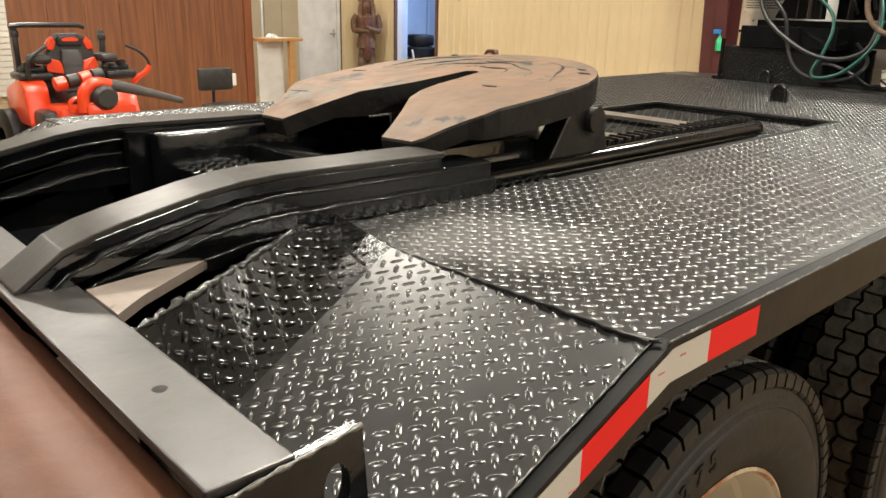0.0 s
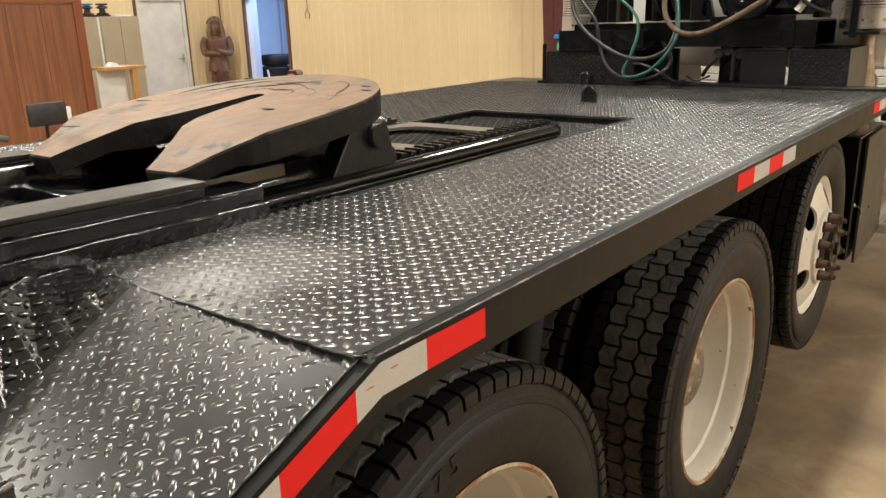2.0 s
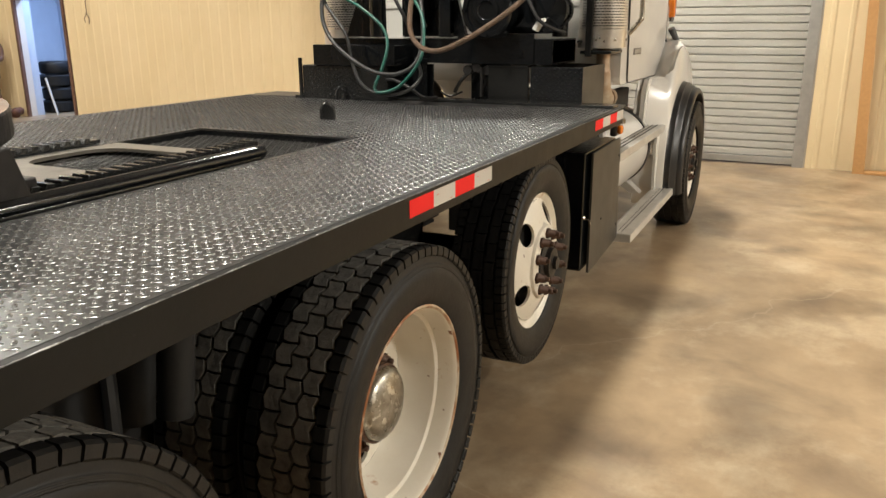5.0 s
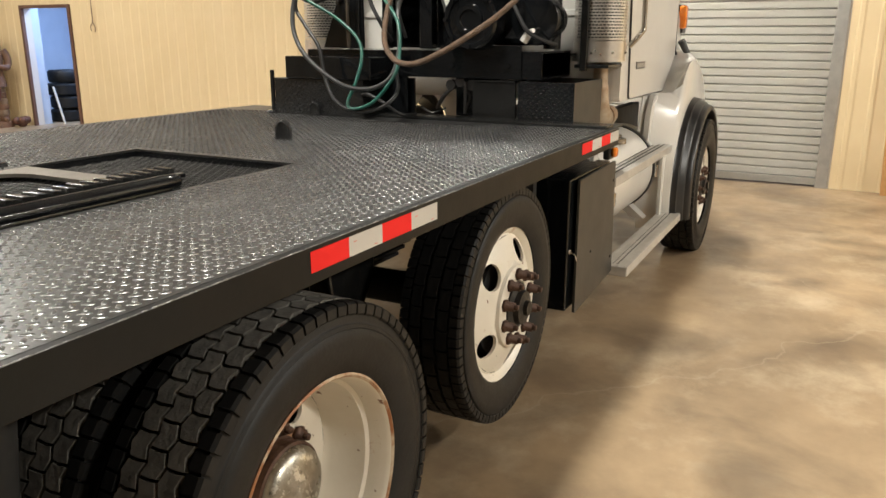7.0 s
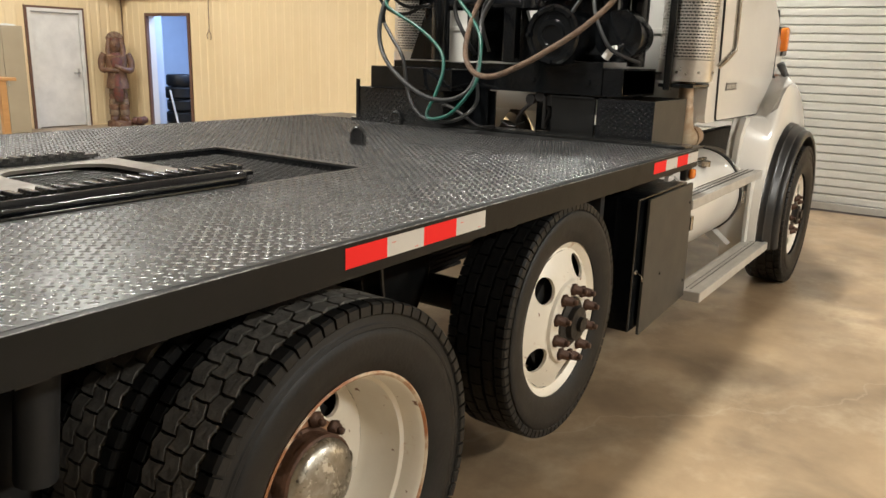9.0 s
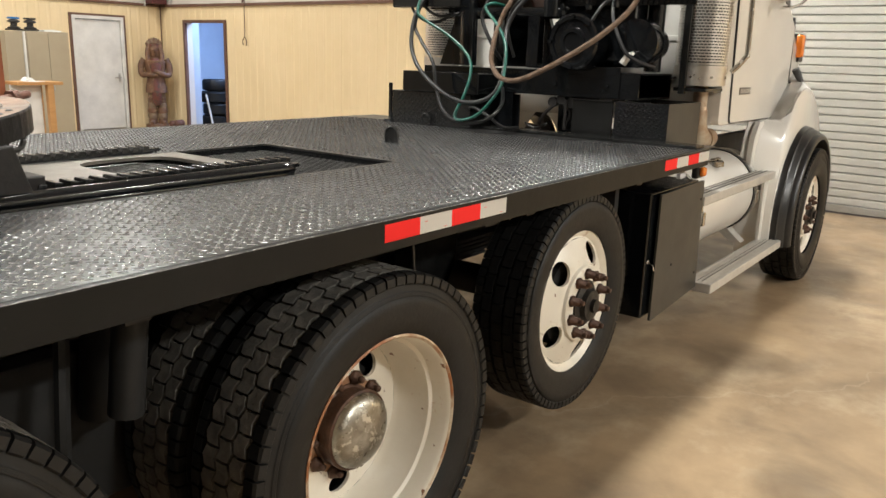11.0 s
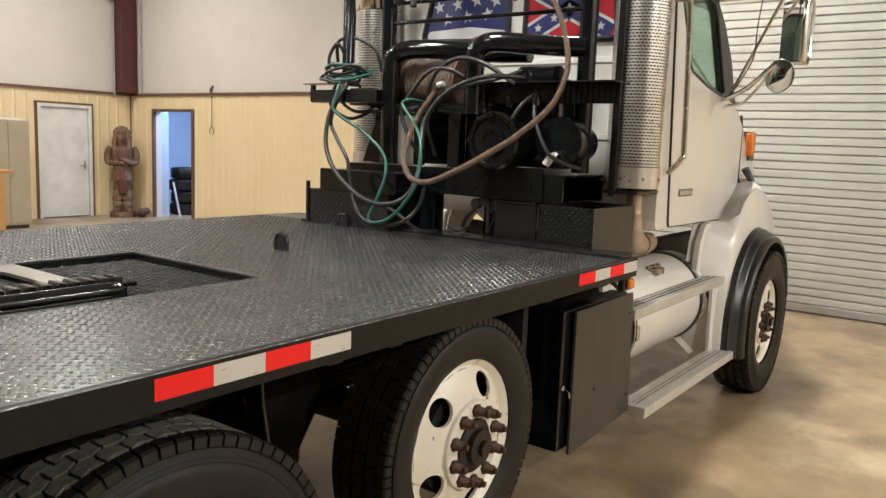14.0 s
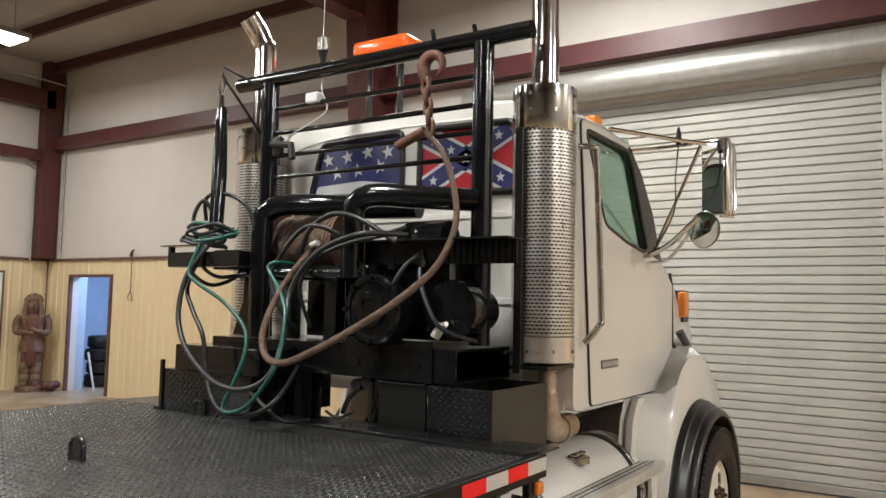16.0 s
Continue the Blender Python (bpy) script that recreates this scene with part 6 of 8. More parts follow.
    revolve(bm, [(0.0085, 0.1), (0.018, 0.07), (0.023, 0.035), (0.025, 0.0)], (0, 0, 0), "z", 32)
    bmesh.ops.transform(bm, matrix=mm2, verts=bm.verts)
    part("mirror_glass", bm, "mirror", rb, "convex mirror glass", 60)
    bm = B()
    tube(bm, [(6.87, 0.36, 2.655), (6.87, 0.36, 2.705), (6.872, 0.36, 2.755)], [0.014, 0.018, 0.006], 8)
    tube(bm, [(6.87, 0.36, 2.655), (6.88, 0.38, 2.48), (6.98, 0.42, 2.29), (7.12, 0.58, 2.08)], 0.004, 6, smooth_path=5)
    part("mirror_antenna", bm, "plastic_black", truck, "", 40)
    # roof beacon, clearance lamp
    bm = B()
    box(bm, 6.52, 6.70, 1.99, 2.43, 3.36, 3.38, 0.004)
    tube(bm, [(6.61, 2.1, 2.86), (6.61, 2.1, 3.37)], 0.02, 8)
    tube(bm, [(6.61, 2.36, 2.86), (6.61, 2.36, 3.37)], 0.02, 8)
    bk = part("beacon_base", bm, "plastic_black", truck, "black beacon mount")
    bm = B()
    box(bm, 6.50, 6.72, 1.985, 2.435, 3.38, 3.485, 0.03)
    part("beacon_lens", bm, "beacon", bk, "orange beacon lens", 50)
    for y in (0.75, 1.2, 1.66, 2.1, 2.55):
        bm = B()
        zl = 2.876 - 0.18 * (abs(y - CY) / 1.018) ** 4
        box(bm, 6.56, 6.66, y - 0.03, y + 0.03, zl, zl + 0.045, 0.012)
        part("clearance_lamp", bm, "amber", truck, "small amber roof clearance lamp", 50)


build_cab()


def build_stacks():
    for y, near in ((0.735, True), (2.66, False)):
        x, r = 5.95, 0.15
        bm = B()
        tube(bm, [(x, y, 1.62), (x, y, 2.66)], r - 0.02, 32)
        st = part("exhaust_pipe", bm, "dark_inside", truck, "vertical exhaust stack with perforated chrome heat shield and tall pipe", 40)
        # perforated heat shield: staggered slots cut in a thin sleeve
        verts, faces = [], []
        na, nz = 44, 58
        z0, z1 = 1.60, 2.575
        dz = (z1 - z0) / nz
        for k in range(nz):
            for i in range(na):
                a0 = 2 * math.pi * (i + (0.5 if k % 2 else 0)) / na
                da = 2 * math.pi / na
                za = z0 + k * dz
                A = [a0, a0 + da * 0.12, a0 + da * 0.88, a0 + da]
                Z = [za, za + dz * 0.28, za + dz * 0.72, za + dz]
                b0 = len(verts)
                for zz in Z:
                    for aa in A:
                        verts.append((x + r * math.cos(aa), y + r * math.sin(aa), zz))
                for p in range(3):
                    for q in range(3):
                        if p == 1 and q == 1:
                            continue
                        faces.append((b0 + p * 4 + q, b0 + p * 4 + q + 1, b0 + p * 4 + q + 5, b0 + p * 4 + q + 4))
        me = bpy.data.meshes.new("heat_shield")
        me.from_pydata(verts, [], faces)
        me.materials.append(M["shield_chrome"])
        me.shade_smooth()
        part("heat_shield", me, None, st, "perforated chrome heat shield")
        bm = B()
        revolve(bm, [(2.57, r), (2.575, r + 0.003), (2.783, r + 0.003), (2.789, r - 0.01), (2.783, 0.06)], (x, y, 0), "z", 40)
        part("shield_cap", bm, "chrome", st, "polished chrome shield top", 40)
        bm = B()
        revolve(bm, [(1.60, r), (1.60, r + 0.003), (1.49, r + 0.003), (1.485, 0.05)], (x, y, 0), "z", 40)
        part("shield_band", bm, "shield_chrome", st, "crumpled chrome lower band", 40)
        bm = B()
        if near:
            tube(bm, [(x, y, 2.78), (x, y, 3.9)], 0.066, 28)
        else:
            tube(bm, [(x, y, 2.78), (x, y, 3.28), (x - 0.015, y + 0.01, 3.34), (x - 0.055, y + 0.025, 3.42), (x - 0.115, y + 0.04, 3.49)], 0.066, 28, caps=False, smooth_path=5)
            tube(bm, [(x, y, 2.79), (x, y, 3.28), (x - 0.015, y + 0.01, 3.34), (x - 0.055, y + 0.025, 3.42), (x - 0.11, y + 0.039, 3.484)], 0.06, 28, caps=False, smooth_path=5, mi=1)
        part("tail_pipe", bm, ("chrome", "dark_inside"), st, "tall polished chrome stack pipe", 40)
        for z in (2.66, 2.74, 1.54):
            for a in (180, 225, 270, 315):
                bm = B()
                c = Vector((x + (r + 0.003) * math.cos(radians(a)), y + (r + 0.003) * math.sin(radians(a)), z))
                d = Vector((math.cos(radians(a)), math.sin(radians(a)), 0))
                tube(bm, [c, c + d * 0.006], 0.008, 8)
                part("bolt_head", bm, "dull_chrome", st)
        bm = B()
        s = 1 if near else -1
        tube(bm, [(x + 0.06, y, 1.50), (x + 0.06, y, 1.36), (x + 0.06, y, 1.34), (x + 0.07, y, 1.24), (x + 0.12, y + s * 0.0, 1.17), (x + 0.20, y + s * 0.01, 1.15), (x + 0.36, y + s * 0.02, 1.15)], [0.044, 0.044, 0.05, 0.056, 0.064, 0.064, 0.06], 20, smooth_path=5)
        tube(bm, [(x + 0.20, y + s * 0.01, 1.15), (x + 0.23, y + s * 0.01, 1.15)], 0.074, 20)
        part("exhaust_elbow", bm, "exhaust", st, "heat-browned exhaust elbow", 40)
        bm = B()
        if near:
            box(bm, x - 0.185, x - 0.153, y + 0.02, y + 0.06, 1.44, 2.575, 0.004)
        box(bm, x - 0.15, x + 0.15, y - 0.10, y + 0.1, 1.455, 1.475, 0.003)
        tube(bm, [(x - 0.2, y + s * 0.1, 1.53), (x - 0.05, y + s * 0.1, 1.53)], 0.008, 8)
        part("stack_bracket", bm, "satin_black", st, "black stack mounting bracket")


build_stacks()


# ---------------------------------------------------------------- winch frame
def build_rack():
    XK = 5.72
    bm = B()
    tube(bm, [(XK, 0.69, 3.013), (XK, 2.62, 3.013)], 0.042, 20)
    rack = part("headache_rack", bm, "gloss_black", truck, "glossy black tubular headache rack behind the cab", 40)
    for y in (0.945, 2.36):
        bm = B()
        tube(bm, [(XK, y, 1.56), (XK, y, 2.99)], 0.05, 20)
        part("upright", bm, "gloss_black", rack, "", 40)
    for z in (2.838, 2.697, 2.564, 2.443):
        bm = B()
        tube(bm, [(XK, 0.945, z), (XK, 2.36, z)], 0.013, 10)
        part("rung", bm, "gloss_black", rack, "", 40)
    for y, x in ((1.222, 5.70), (0.994, XK), (1.115, XK)):
        bm = B()
        h = 3.10 if y > 1.15 else (3.09 if y < 1.05 else 3.06)
        tube(bm, [(x, y, 3.02), (x, y, h - 0.04), (x + 0.005, y + 0.012, h)], 0.012, 8)
        part("peg", bm, "gloss_black", rack, "", 40)
    # base beam, hollow, open at its end
    bm = B()
    x0, x1, y0, y1, z0, z1, t = 5.455, 5.946, 0.905, 2.46, 1.40, 1.55, 0.012
    box(bm, x0, x1, y0, y1, z1 - t, z1, 0.002)
    box(bm, x0, x1, y0, y1, z0, z0 + t, 0.002)
    box(bm, x0, x0 + t, y0, y1, z0 + t, z1 - t)
    box(bm, x1 - t, x1, y0, y1, z0 + t, z1 - t)
    box(bm, x0 + t, x1 - t, y0 + 0.35, y0 + 0.36, z0 + t, z1 - t)
    box(bm, x0 + 0.0, x1, y1 - 0.01, y1, z0, z1)
    part("base_beam", bm, "gloss_black", rack, "glossy black hollow rectangular base beam")
    bm = B()
    box(bm, x0 - 0.012, x0 - 0.0005, 1.02, 1.52, z0 + 0.0, z1 + 0.03, 0.003)
    for y in (1.1, 1.44):
        tube(bm, [(x0 - 0.024, y, 1.47), (x0 - 0.01, y, 1.47)], 0.016, 6)
    part("mount_plate", bm, "gloss_black", rack)
    bm = B()
    box(bm, 5.50, 5.515, 1.72, 2.02, 1.17, 1.39)
    box(bm, 5.50, 5.9, 2.0, 2.02, 1.17, 1.40)
    part("beam_leg", bm, "gloss_black", rack)
    bm = B()
    box(bm, 5.62, 5.75, 1.28, 1.5, 1.17, 1.40)
    part("beam_leg", bm, "gloss_black", rack)
    # open-topped side boxes
    bm = B()
    X0, X1, Y0, Y1, Z0, Z1, t = 5.435, 5.95, 0.708, 1.03, 1.09, 1.39, 0.008
    for a in ((X0, X0 + t, Y0, Y1, Z0, Z1), (X1 - t, X1, Y0, Y1, Z0, Z1), (X0 + t, X1 - t, Y0, Y0 + t, Z0, Z1), (X0 + t, X1 - t, Y1 - t, Y1, Z0, Z1), (X0 + t, X1 - t, Y0 + t, Y1 - t, Z0, Z0 + t)):
        box(bm, *a)
    tb = part("side_box", bm, "panel_grey", truck, "black open-topped tread plate side box")
    bm = B()
    box(bm, X0 - 0.004, X0 - 0.0005, Y0, Y1, DZ, Z1, 0.001)
    part("tread_face", bm, "gloss_black", tb)
    lugs("tread_lug", [((X0 - 0.0045, Y0, DZ), (0, 1, 0), (0, 0, 1), (-1, 0, 0), Y1 - Y0, Z1 - DZ, None)], tb, material="gloss_black")
    bm = B()
    box(bm, 5.445, 5.46, 1.05, 1.31, DZ, 1.38, 0.002)
    box(bm, 5.46, 5.6, 1.3, 1.31, DZ, 1.38)
    box(bm, 5.44, 5.62, 1.055, 1.315, 1.38, 1.392, 0.003)
    part("valve_box", bm, "satin_black", truck, "plain black valve box")
    bm = B()
    box(bm, 5.215, 5.45, 1.90, 2.54, DZ, 1.385, 0.004)
    lb = part("side_box", bm, "satin_black", truck, "black tread plate side box with a raised step")
    lugs("tread_lug", [((5.2145, 2.08, DZ), (0, 1, 0), (0, 0, 1), (-1, 0, 0), 0.43, 0.2, None)], lb, material="gloss_black")
    bm = B()
    box(bm, 5.20, 5.452, 1.84, 2.44, 1.3855, 1.515, 0.005)
    part("upper_box", bm, "gloss_black", truck, "plain black housing on the side box")
    bm = B()
    box(bm, 5.46, 5.475, 1.745, 1.90, DZ, 1.40, 0.002)
    part("shield_plate", bm, "gloss_black", truck, "upright black plate under the winch beam")
    bm = B()
    box(bm, 5.30, 5.43, YR + 0.03, 1.9, DZ + 0.0005, DZ + 0.018, 0.003)
    part("front_lip", bm, "satin_black", truck, "plain black raised strip across the front of the deck")
    bm = B()
    box(bm, 5.205, 5.222, 2.543, 2.565, DZ, 1.43, 0.002)
    box(bm, 5.20, 5.235, 2.535, 2.6, DZ, DZ + 0.02, 0.002)
    part("stop_post", bm, "gloss_black", truck, "thin black upright stop post")
    # tray arms
    bm = B()
    box(bm, 5.20, 5.30, 2.0, 2.53, 1.91, 1.918, 0.001)
    box(bm, 5.20, 5.212, 2.0, 2.53, 1.918, 1.985, 0.001)
    box(bm, 5.20, 5.23, 2.515, 2.535, 1.918, 2.015, 0.001)
    box(bm, 5.2, 5.28, 2.3, 2.6, 2.018, 2.024, 0.001)
    box(bm, 5.30, 5.72, 2.15, 2.3, 1.9, 2.0, 0.004)
    part("hose_tray", bm, "satin_black", rack, "black steel hose tray")
    bm = B()
    box(bm, 5.42, 5.62, 0.64, 1.46, 2.028, 2.036, 0.001)
    box(bm, 5.50, 5.512, 0.64, 1.46, 1.925, 2.028, 0.001)
    for k in range(12):
        y = 0.66 + 0.032 * k
        box(bm, 5.492, 5.50, y, y + 0.008, 1.93, 2.028)
    part("side_tray", bm, "satin_black", rack, "black ribbed steel tray beside the winch")
    # elbow pipes
    bm = B()
    tube(bm, [(5.42, 2.075, 1.56), (5.42, 2.075, 2.12), (5.43, 2.05, 2.2), (5.46, 1.96, 2.235), (5.54, 1.78, 2.235), (5.68, 1.55, 2.225), (5.72, 1.3, 2.22)], 0.055, 18, smooth_path=6)
    part("elbow_pipe", bm, "gloss_black", rack, "glossy black bent pipe", 40)
    bm = B()
    tube(bm, [(5.44, 1.485, 1.86), (5.44, 1.485, 2.15), (5.445, 1.46, 2.225), (5.47, 1.38, 2.255), (5.55, 1.2, 2.245), (5.70, 0.95, 2.235)], 0.055, 18, smooth_path=6)
    part("elbow_pipe", bm, "gloss_black", rack, "glossy black bent pipe", 40)
    bm = B()
    tube(bm, [(5.45, 1.42, 1.885), (5.45, 2.24, 1.885)], 0.036, 16)
    part("winch_bar", bm, "gloss_black", rack, "", 40)
    for y, w in ((2.15, 0.05), (1.6, 0.04), (1.87, 0.02)):
        bm = B()
        box(bm, 5.42, 5.49, y - w, y + w, 1.56, 1.87, 0.006)
        part("winch_post", bm, "gloss_black", rack)
    bm = B()
    prism(bm, [(2.10, 1.56), (2.38, 1.56), (2.26, 1.86), (2.12, 1.86)], 5.52, 5.54, axis="x")
    prism(bm, [(1.62, 1.56), (2.1, 1.56), (2.1, 2.2), (1.95, 2.22), (1.78, 2.05), (1.68, 1.8)], 5.80, 5.84, axis="x")
    part("winch_bracket", bm, "gloss_black", rack)
    # winch: drum, flange, wound rope, gear case, motor
    c = Vector((5.64, 0, 2.05))
    bm = B()
    revolve(bm, [(1.66, 0.0), (1.66, 0.165), (1.675, 0.165), (1.675, 0.07), (2.12, 0.07), (2.12, 0.165), (2.135, 0.165), (2.135, 0.0)], c, "y", 48)
    winch = part("winch", bm, "rust_red", truck, "black vehicle winch with rusty rope drum", 40)
    bm = B()
    pts = []
    for layer, r in enumerate((0.088, 0.113, 0.137)):
        for k in range(17 * 20):
            a = 2 * math.pi * k / 20
            t = k / (17 * 20)
            t = t if layer % 2 == 0 else 1 - t
            rr = r + 0.004 * math.sin(k * 0.11 + layer)
            pts.append((c.x + rr * math.cos(a), 1.69 + 0.42 * t, c.z + rr * math.sin(a)))
    tube(bm, pts[:17 * 40], 0.0125, 7)
    for q in range(5):
        line = []
        for k, p in enumerate(pts[17 * 40:]):
            a, t = 2 * math.pi * k / 20, k / 340
            b = 2 * math.pi * q / 5 + k * 0.75
            rr = 0.137 + 0.006 * math.sin(k * 0.05) + 0.0085 * math.cos(b)
            yy = 1.70 + 0.39 * t + 0.012 * math.sin(a + 0.9) + 0.0085 * math.sin(b)
            line.append((c.x + rr * math.cos(a), yy, c.z + rr * math.sin(a)))
        tube(bm, line, 0.0068, 5)
    part("rope_coil", bm, "coil_rope", winch, "wire rope wound on the drum")
    bm = B()
    revolve(bm, [(5.34, 0.0), (5.34, 0.05), (5.33, 0.055), (5.33, 0.078), (5.345, 0.084), (5.348, 0.122), (5.338, 0.128), (5.338, 0.148), (5.35, 0.16), (5.44, 0.163), (5.44, 0.13), (5.7, 0.13), (5.7, 0.0)], (0, 1.288, 1.715), "x", 40)
    for k in range(8):
        a = 2 * math.pi * k / 8
        revolve(bm, [(5.325, 0.0), (5.325, 0.012), (5.345, 0.012)], (0, 1.288 + 0.142 * math.cos(a), 1.715 + 0.142 * math.sin(a)), "x", 6)
    part("gear_case", bm, "gloss_black", winch, "round black bolted gear case", 40)
    bm = B()
    revolve(bm, [(5.52, 0.0), (5.52, 0.09), (5.53, 0.135), (5.56, 0.14), (5.62, 0.14), (5.66, 0.1), (5.8, 0.1)], (0, 0.985, 1.72), "x", 36)
    box(bm, 5.55, 5.85, 1.0, 1.5, 1.58, 1.98, 0.04)
    box(bm, 5.58, 5.8, 1.05, 1.35, 1.98, 2.08, 0.03)
    revolve(bm, [(1.05, 0.0), (1.05, 0.085), (1.28, 0.085), (1.28, 0.0)], (5.62, 0, 2.05), "y", 28)
    part("winch_motor", bm, "gloss_black", winch, "black winch motor housing", 40)
    bm = B()
    tube(bm, [(5.50, 1.12, 2.0), (5.44, 1.09, 1.85), (5.42, 1.0, 1.68), (5.45, 0.93, 1.62), (5.55, 0.86, 1.585)], 0.011, 8, smooth_path=5)
    part("motor_hose", bm, "hose_black", winch, "", 40)
    bm = B()
    tube(bm, [(5.46, 1.02, 1.60), (5.47, 0.985, 1.655)], 0.022, 8)
    tube(bm, [(5.47, 0.985, 1.655), (5.46, 0.96, 1.66)], 0.012, 8)
    part("hose_fitting", bm, "aluminium", winch, "bright hose fitting", 40)
    bm = B()
    tube(bm, [(5.49, 1.56, 1.22), (5.47, 1.5, 1.3), (5.49, 1.42, 1.36), (5.5, 1.35, 1.3), (5.5, 1.38, 1.2)], 0.012, 8, smooth_path=5)
    tube(bm, [(5.45, 1.36, 1.2), (5.45, 1.36, 1.38)], 0.01, 8)
    tube(bm, [(5.48, 1.66, 1.22), (5.5, 1.6, 1.19), (5.52, 1.52, 1.22)], 0.007, 6, smooth_path=5)
    for y, z in ((1.46, 1.36), (1.4, 1.38), (1.33, 1.36)):
        revolve(bm, [(5.46, 0.0), (5.46, 0.03), (5.5, 0.03)], (0, y, z), "x", 12)
    part("valve_bank", bm, "rust_dark", winch, "dark hydraulic valves under the beam", 40)
    # rope with chain and hook
    R = [(5.62, 1.20, 2.56), (5.615, 1.10, 2.46), (5.57, 1.01, 2.30), (5.50, 0.943, 2.143), (5.42, 0.92, 2.02), (5.3, 0.931, 1.885), (5.15, 1.023, 1.742), (5.02, 1.152, 1.623), (4.95, 1.269, 1.546),
         (4.92, 1.394, 1.495), (4.95, 1.524, 1.509), (5.02, 1.628, 1.592), (5.12, 1.681, 1.716), (5.28, 1.731, 1.865), (5.42, 1.74, 1.99), (5.55, 1.76, 2.12)]
    bm = B()
    core = B()
    tube(core, R, 0.011, 8, smooth_path=10)
    core.verts.ensure_lookup_table()
    mids = []
    vs = core.verts[:]
    for i in range(0, len(vs) - 7, 8):
        mids.append(sum((v.co for v in vs[i:i + 8]), Vector()) / 8)
    core.free()
    dense = []
    for a, b in zip(mids, mids[1:]):
        for q in range(3):
            dense.append(a + (b - a) * q / 3)
    for s in range(6):
        pts = []
        for i, p in enumerate(dense):
            d = (dense[min(i + 1, len(dense) - 1)] - dense[max(i - 1, 0)])
            u, v = frame_axes(d)
            a = i * 0.55 + s * math.pi / 3
            pts.append(p + (u * math.cos(a) + v * math.sin(a)) * 0.0085)
        tube(bm, pts, 0.0072, 5)
    part("wire_rope", bm, "rope", winch, "rusty twisted wire winch rope hanging in a loop", 60)
    bm = B()
    tube(bm, [(5.62, 1.37, 2.515), (5.62, 1.21, 2.575)], 0.024, 12)
    part("rope_sleeve", bm, "rust_red", winch, "rusty rope end sleeve", 40)
    for k, z in enumerate((2.59, 2.643, 2.696, 2.749, 2.80)):
        bm = B()
        L, W = 0.036, 0.021
        pts = []
        for q in range(17):
            a = 2 * math.pi * q / 16
            w = (W * math.cos(a), (L + 0.004) * math.sin(a))
            pts.append((5.64 + (w[0] if k % 2 else 0.3 * w[0]), 1.19 + 0.008 * k + (0.3 * w[0] if k % 2 else w[0]), z + w[1]))
        tube(bm, pts, 0.012, 8)
        part("chain_link", bm, "rust_red", winch, "rusty chain link", 40)
    bm = B()
    hc = Vector((5.65, 1.19, 2.895))
    pts = [(5.65, 1.222, 2.82)] + [tuple(hc + Vector((0, 0.056 * math.cos(radians(a)), 0.056 * math.sin(radians(a))))) for a in (-30, 15, 60, 105, 150, 195, 240)]
    tube(bm, pts, [0.02, 0.032, 0.034, 0.031, 0.026, 0.021, 0.016, 0.008], 12, smooth_path=5)
    part("grab_hook", bm, "rust_red", winch, "rusty forged chain hook hung on the rack bar", 50)
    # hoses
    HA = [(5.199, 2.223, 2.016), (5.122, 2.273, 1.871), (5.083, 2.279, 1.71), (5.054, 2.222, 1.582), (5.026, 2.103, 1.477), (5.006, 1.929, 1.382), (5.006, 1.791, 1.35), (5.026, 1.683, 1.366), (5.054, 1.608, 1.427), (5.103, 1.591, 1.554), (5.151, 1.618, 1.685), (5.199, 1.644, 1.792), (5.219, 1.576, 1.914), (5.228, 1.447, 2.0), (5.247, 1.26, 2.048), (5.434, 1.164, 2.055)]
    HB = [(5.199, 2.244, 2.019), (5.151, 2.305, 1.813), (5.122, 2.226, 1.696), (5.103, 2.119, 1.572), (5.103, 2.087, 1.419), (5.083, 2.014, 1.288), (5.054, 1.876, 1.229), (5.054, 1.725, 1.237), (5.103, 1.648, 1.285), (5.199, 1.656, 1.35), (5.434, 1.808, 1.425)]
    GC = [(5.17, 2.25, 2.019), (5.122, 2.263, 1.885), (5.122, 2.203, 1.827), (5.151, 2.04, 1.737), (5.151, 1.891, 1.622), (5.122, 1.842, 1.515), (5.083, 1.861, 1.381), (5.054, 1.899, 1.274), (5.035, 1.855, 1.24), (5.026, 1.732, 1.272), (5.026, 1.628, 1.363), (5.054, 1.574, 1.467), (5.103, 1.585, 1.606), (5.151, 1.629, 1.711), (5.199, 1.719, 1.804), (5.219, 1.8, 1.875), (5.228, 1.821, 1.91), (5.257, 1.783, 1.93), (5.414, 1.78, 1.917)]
    HD = [(5.46, 1.50, 2.02), (5.36, 1.6, 2.1), (5.38, 1.75, 2.1), (5.36, 1.85, 2.0), (5.35, 1.93, 1.86), (5.36, 1.86, 1.7), (5.46, 1.85, 1.6)]
    HE = [(5.4, 1.2, 2.02), (5.36, 1.38, 2.13), (5.36, 1.55, 2.16), (5.37, 1.7, 2.09), (5.4, 1.78, 1.98)]
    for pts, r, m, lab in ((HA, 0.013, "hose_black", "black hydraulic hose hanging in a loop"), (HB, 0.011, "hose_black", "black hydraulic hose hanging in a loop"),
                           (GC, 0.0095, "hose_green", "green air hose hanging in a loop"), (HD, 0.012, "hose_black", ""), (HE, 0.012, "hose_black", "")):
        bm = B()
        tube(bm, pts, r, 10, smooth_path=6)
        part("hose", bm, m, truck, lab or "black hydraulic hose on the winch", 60)
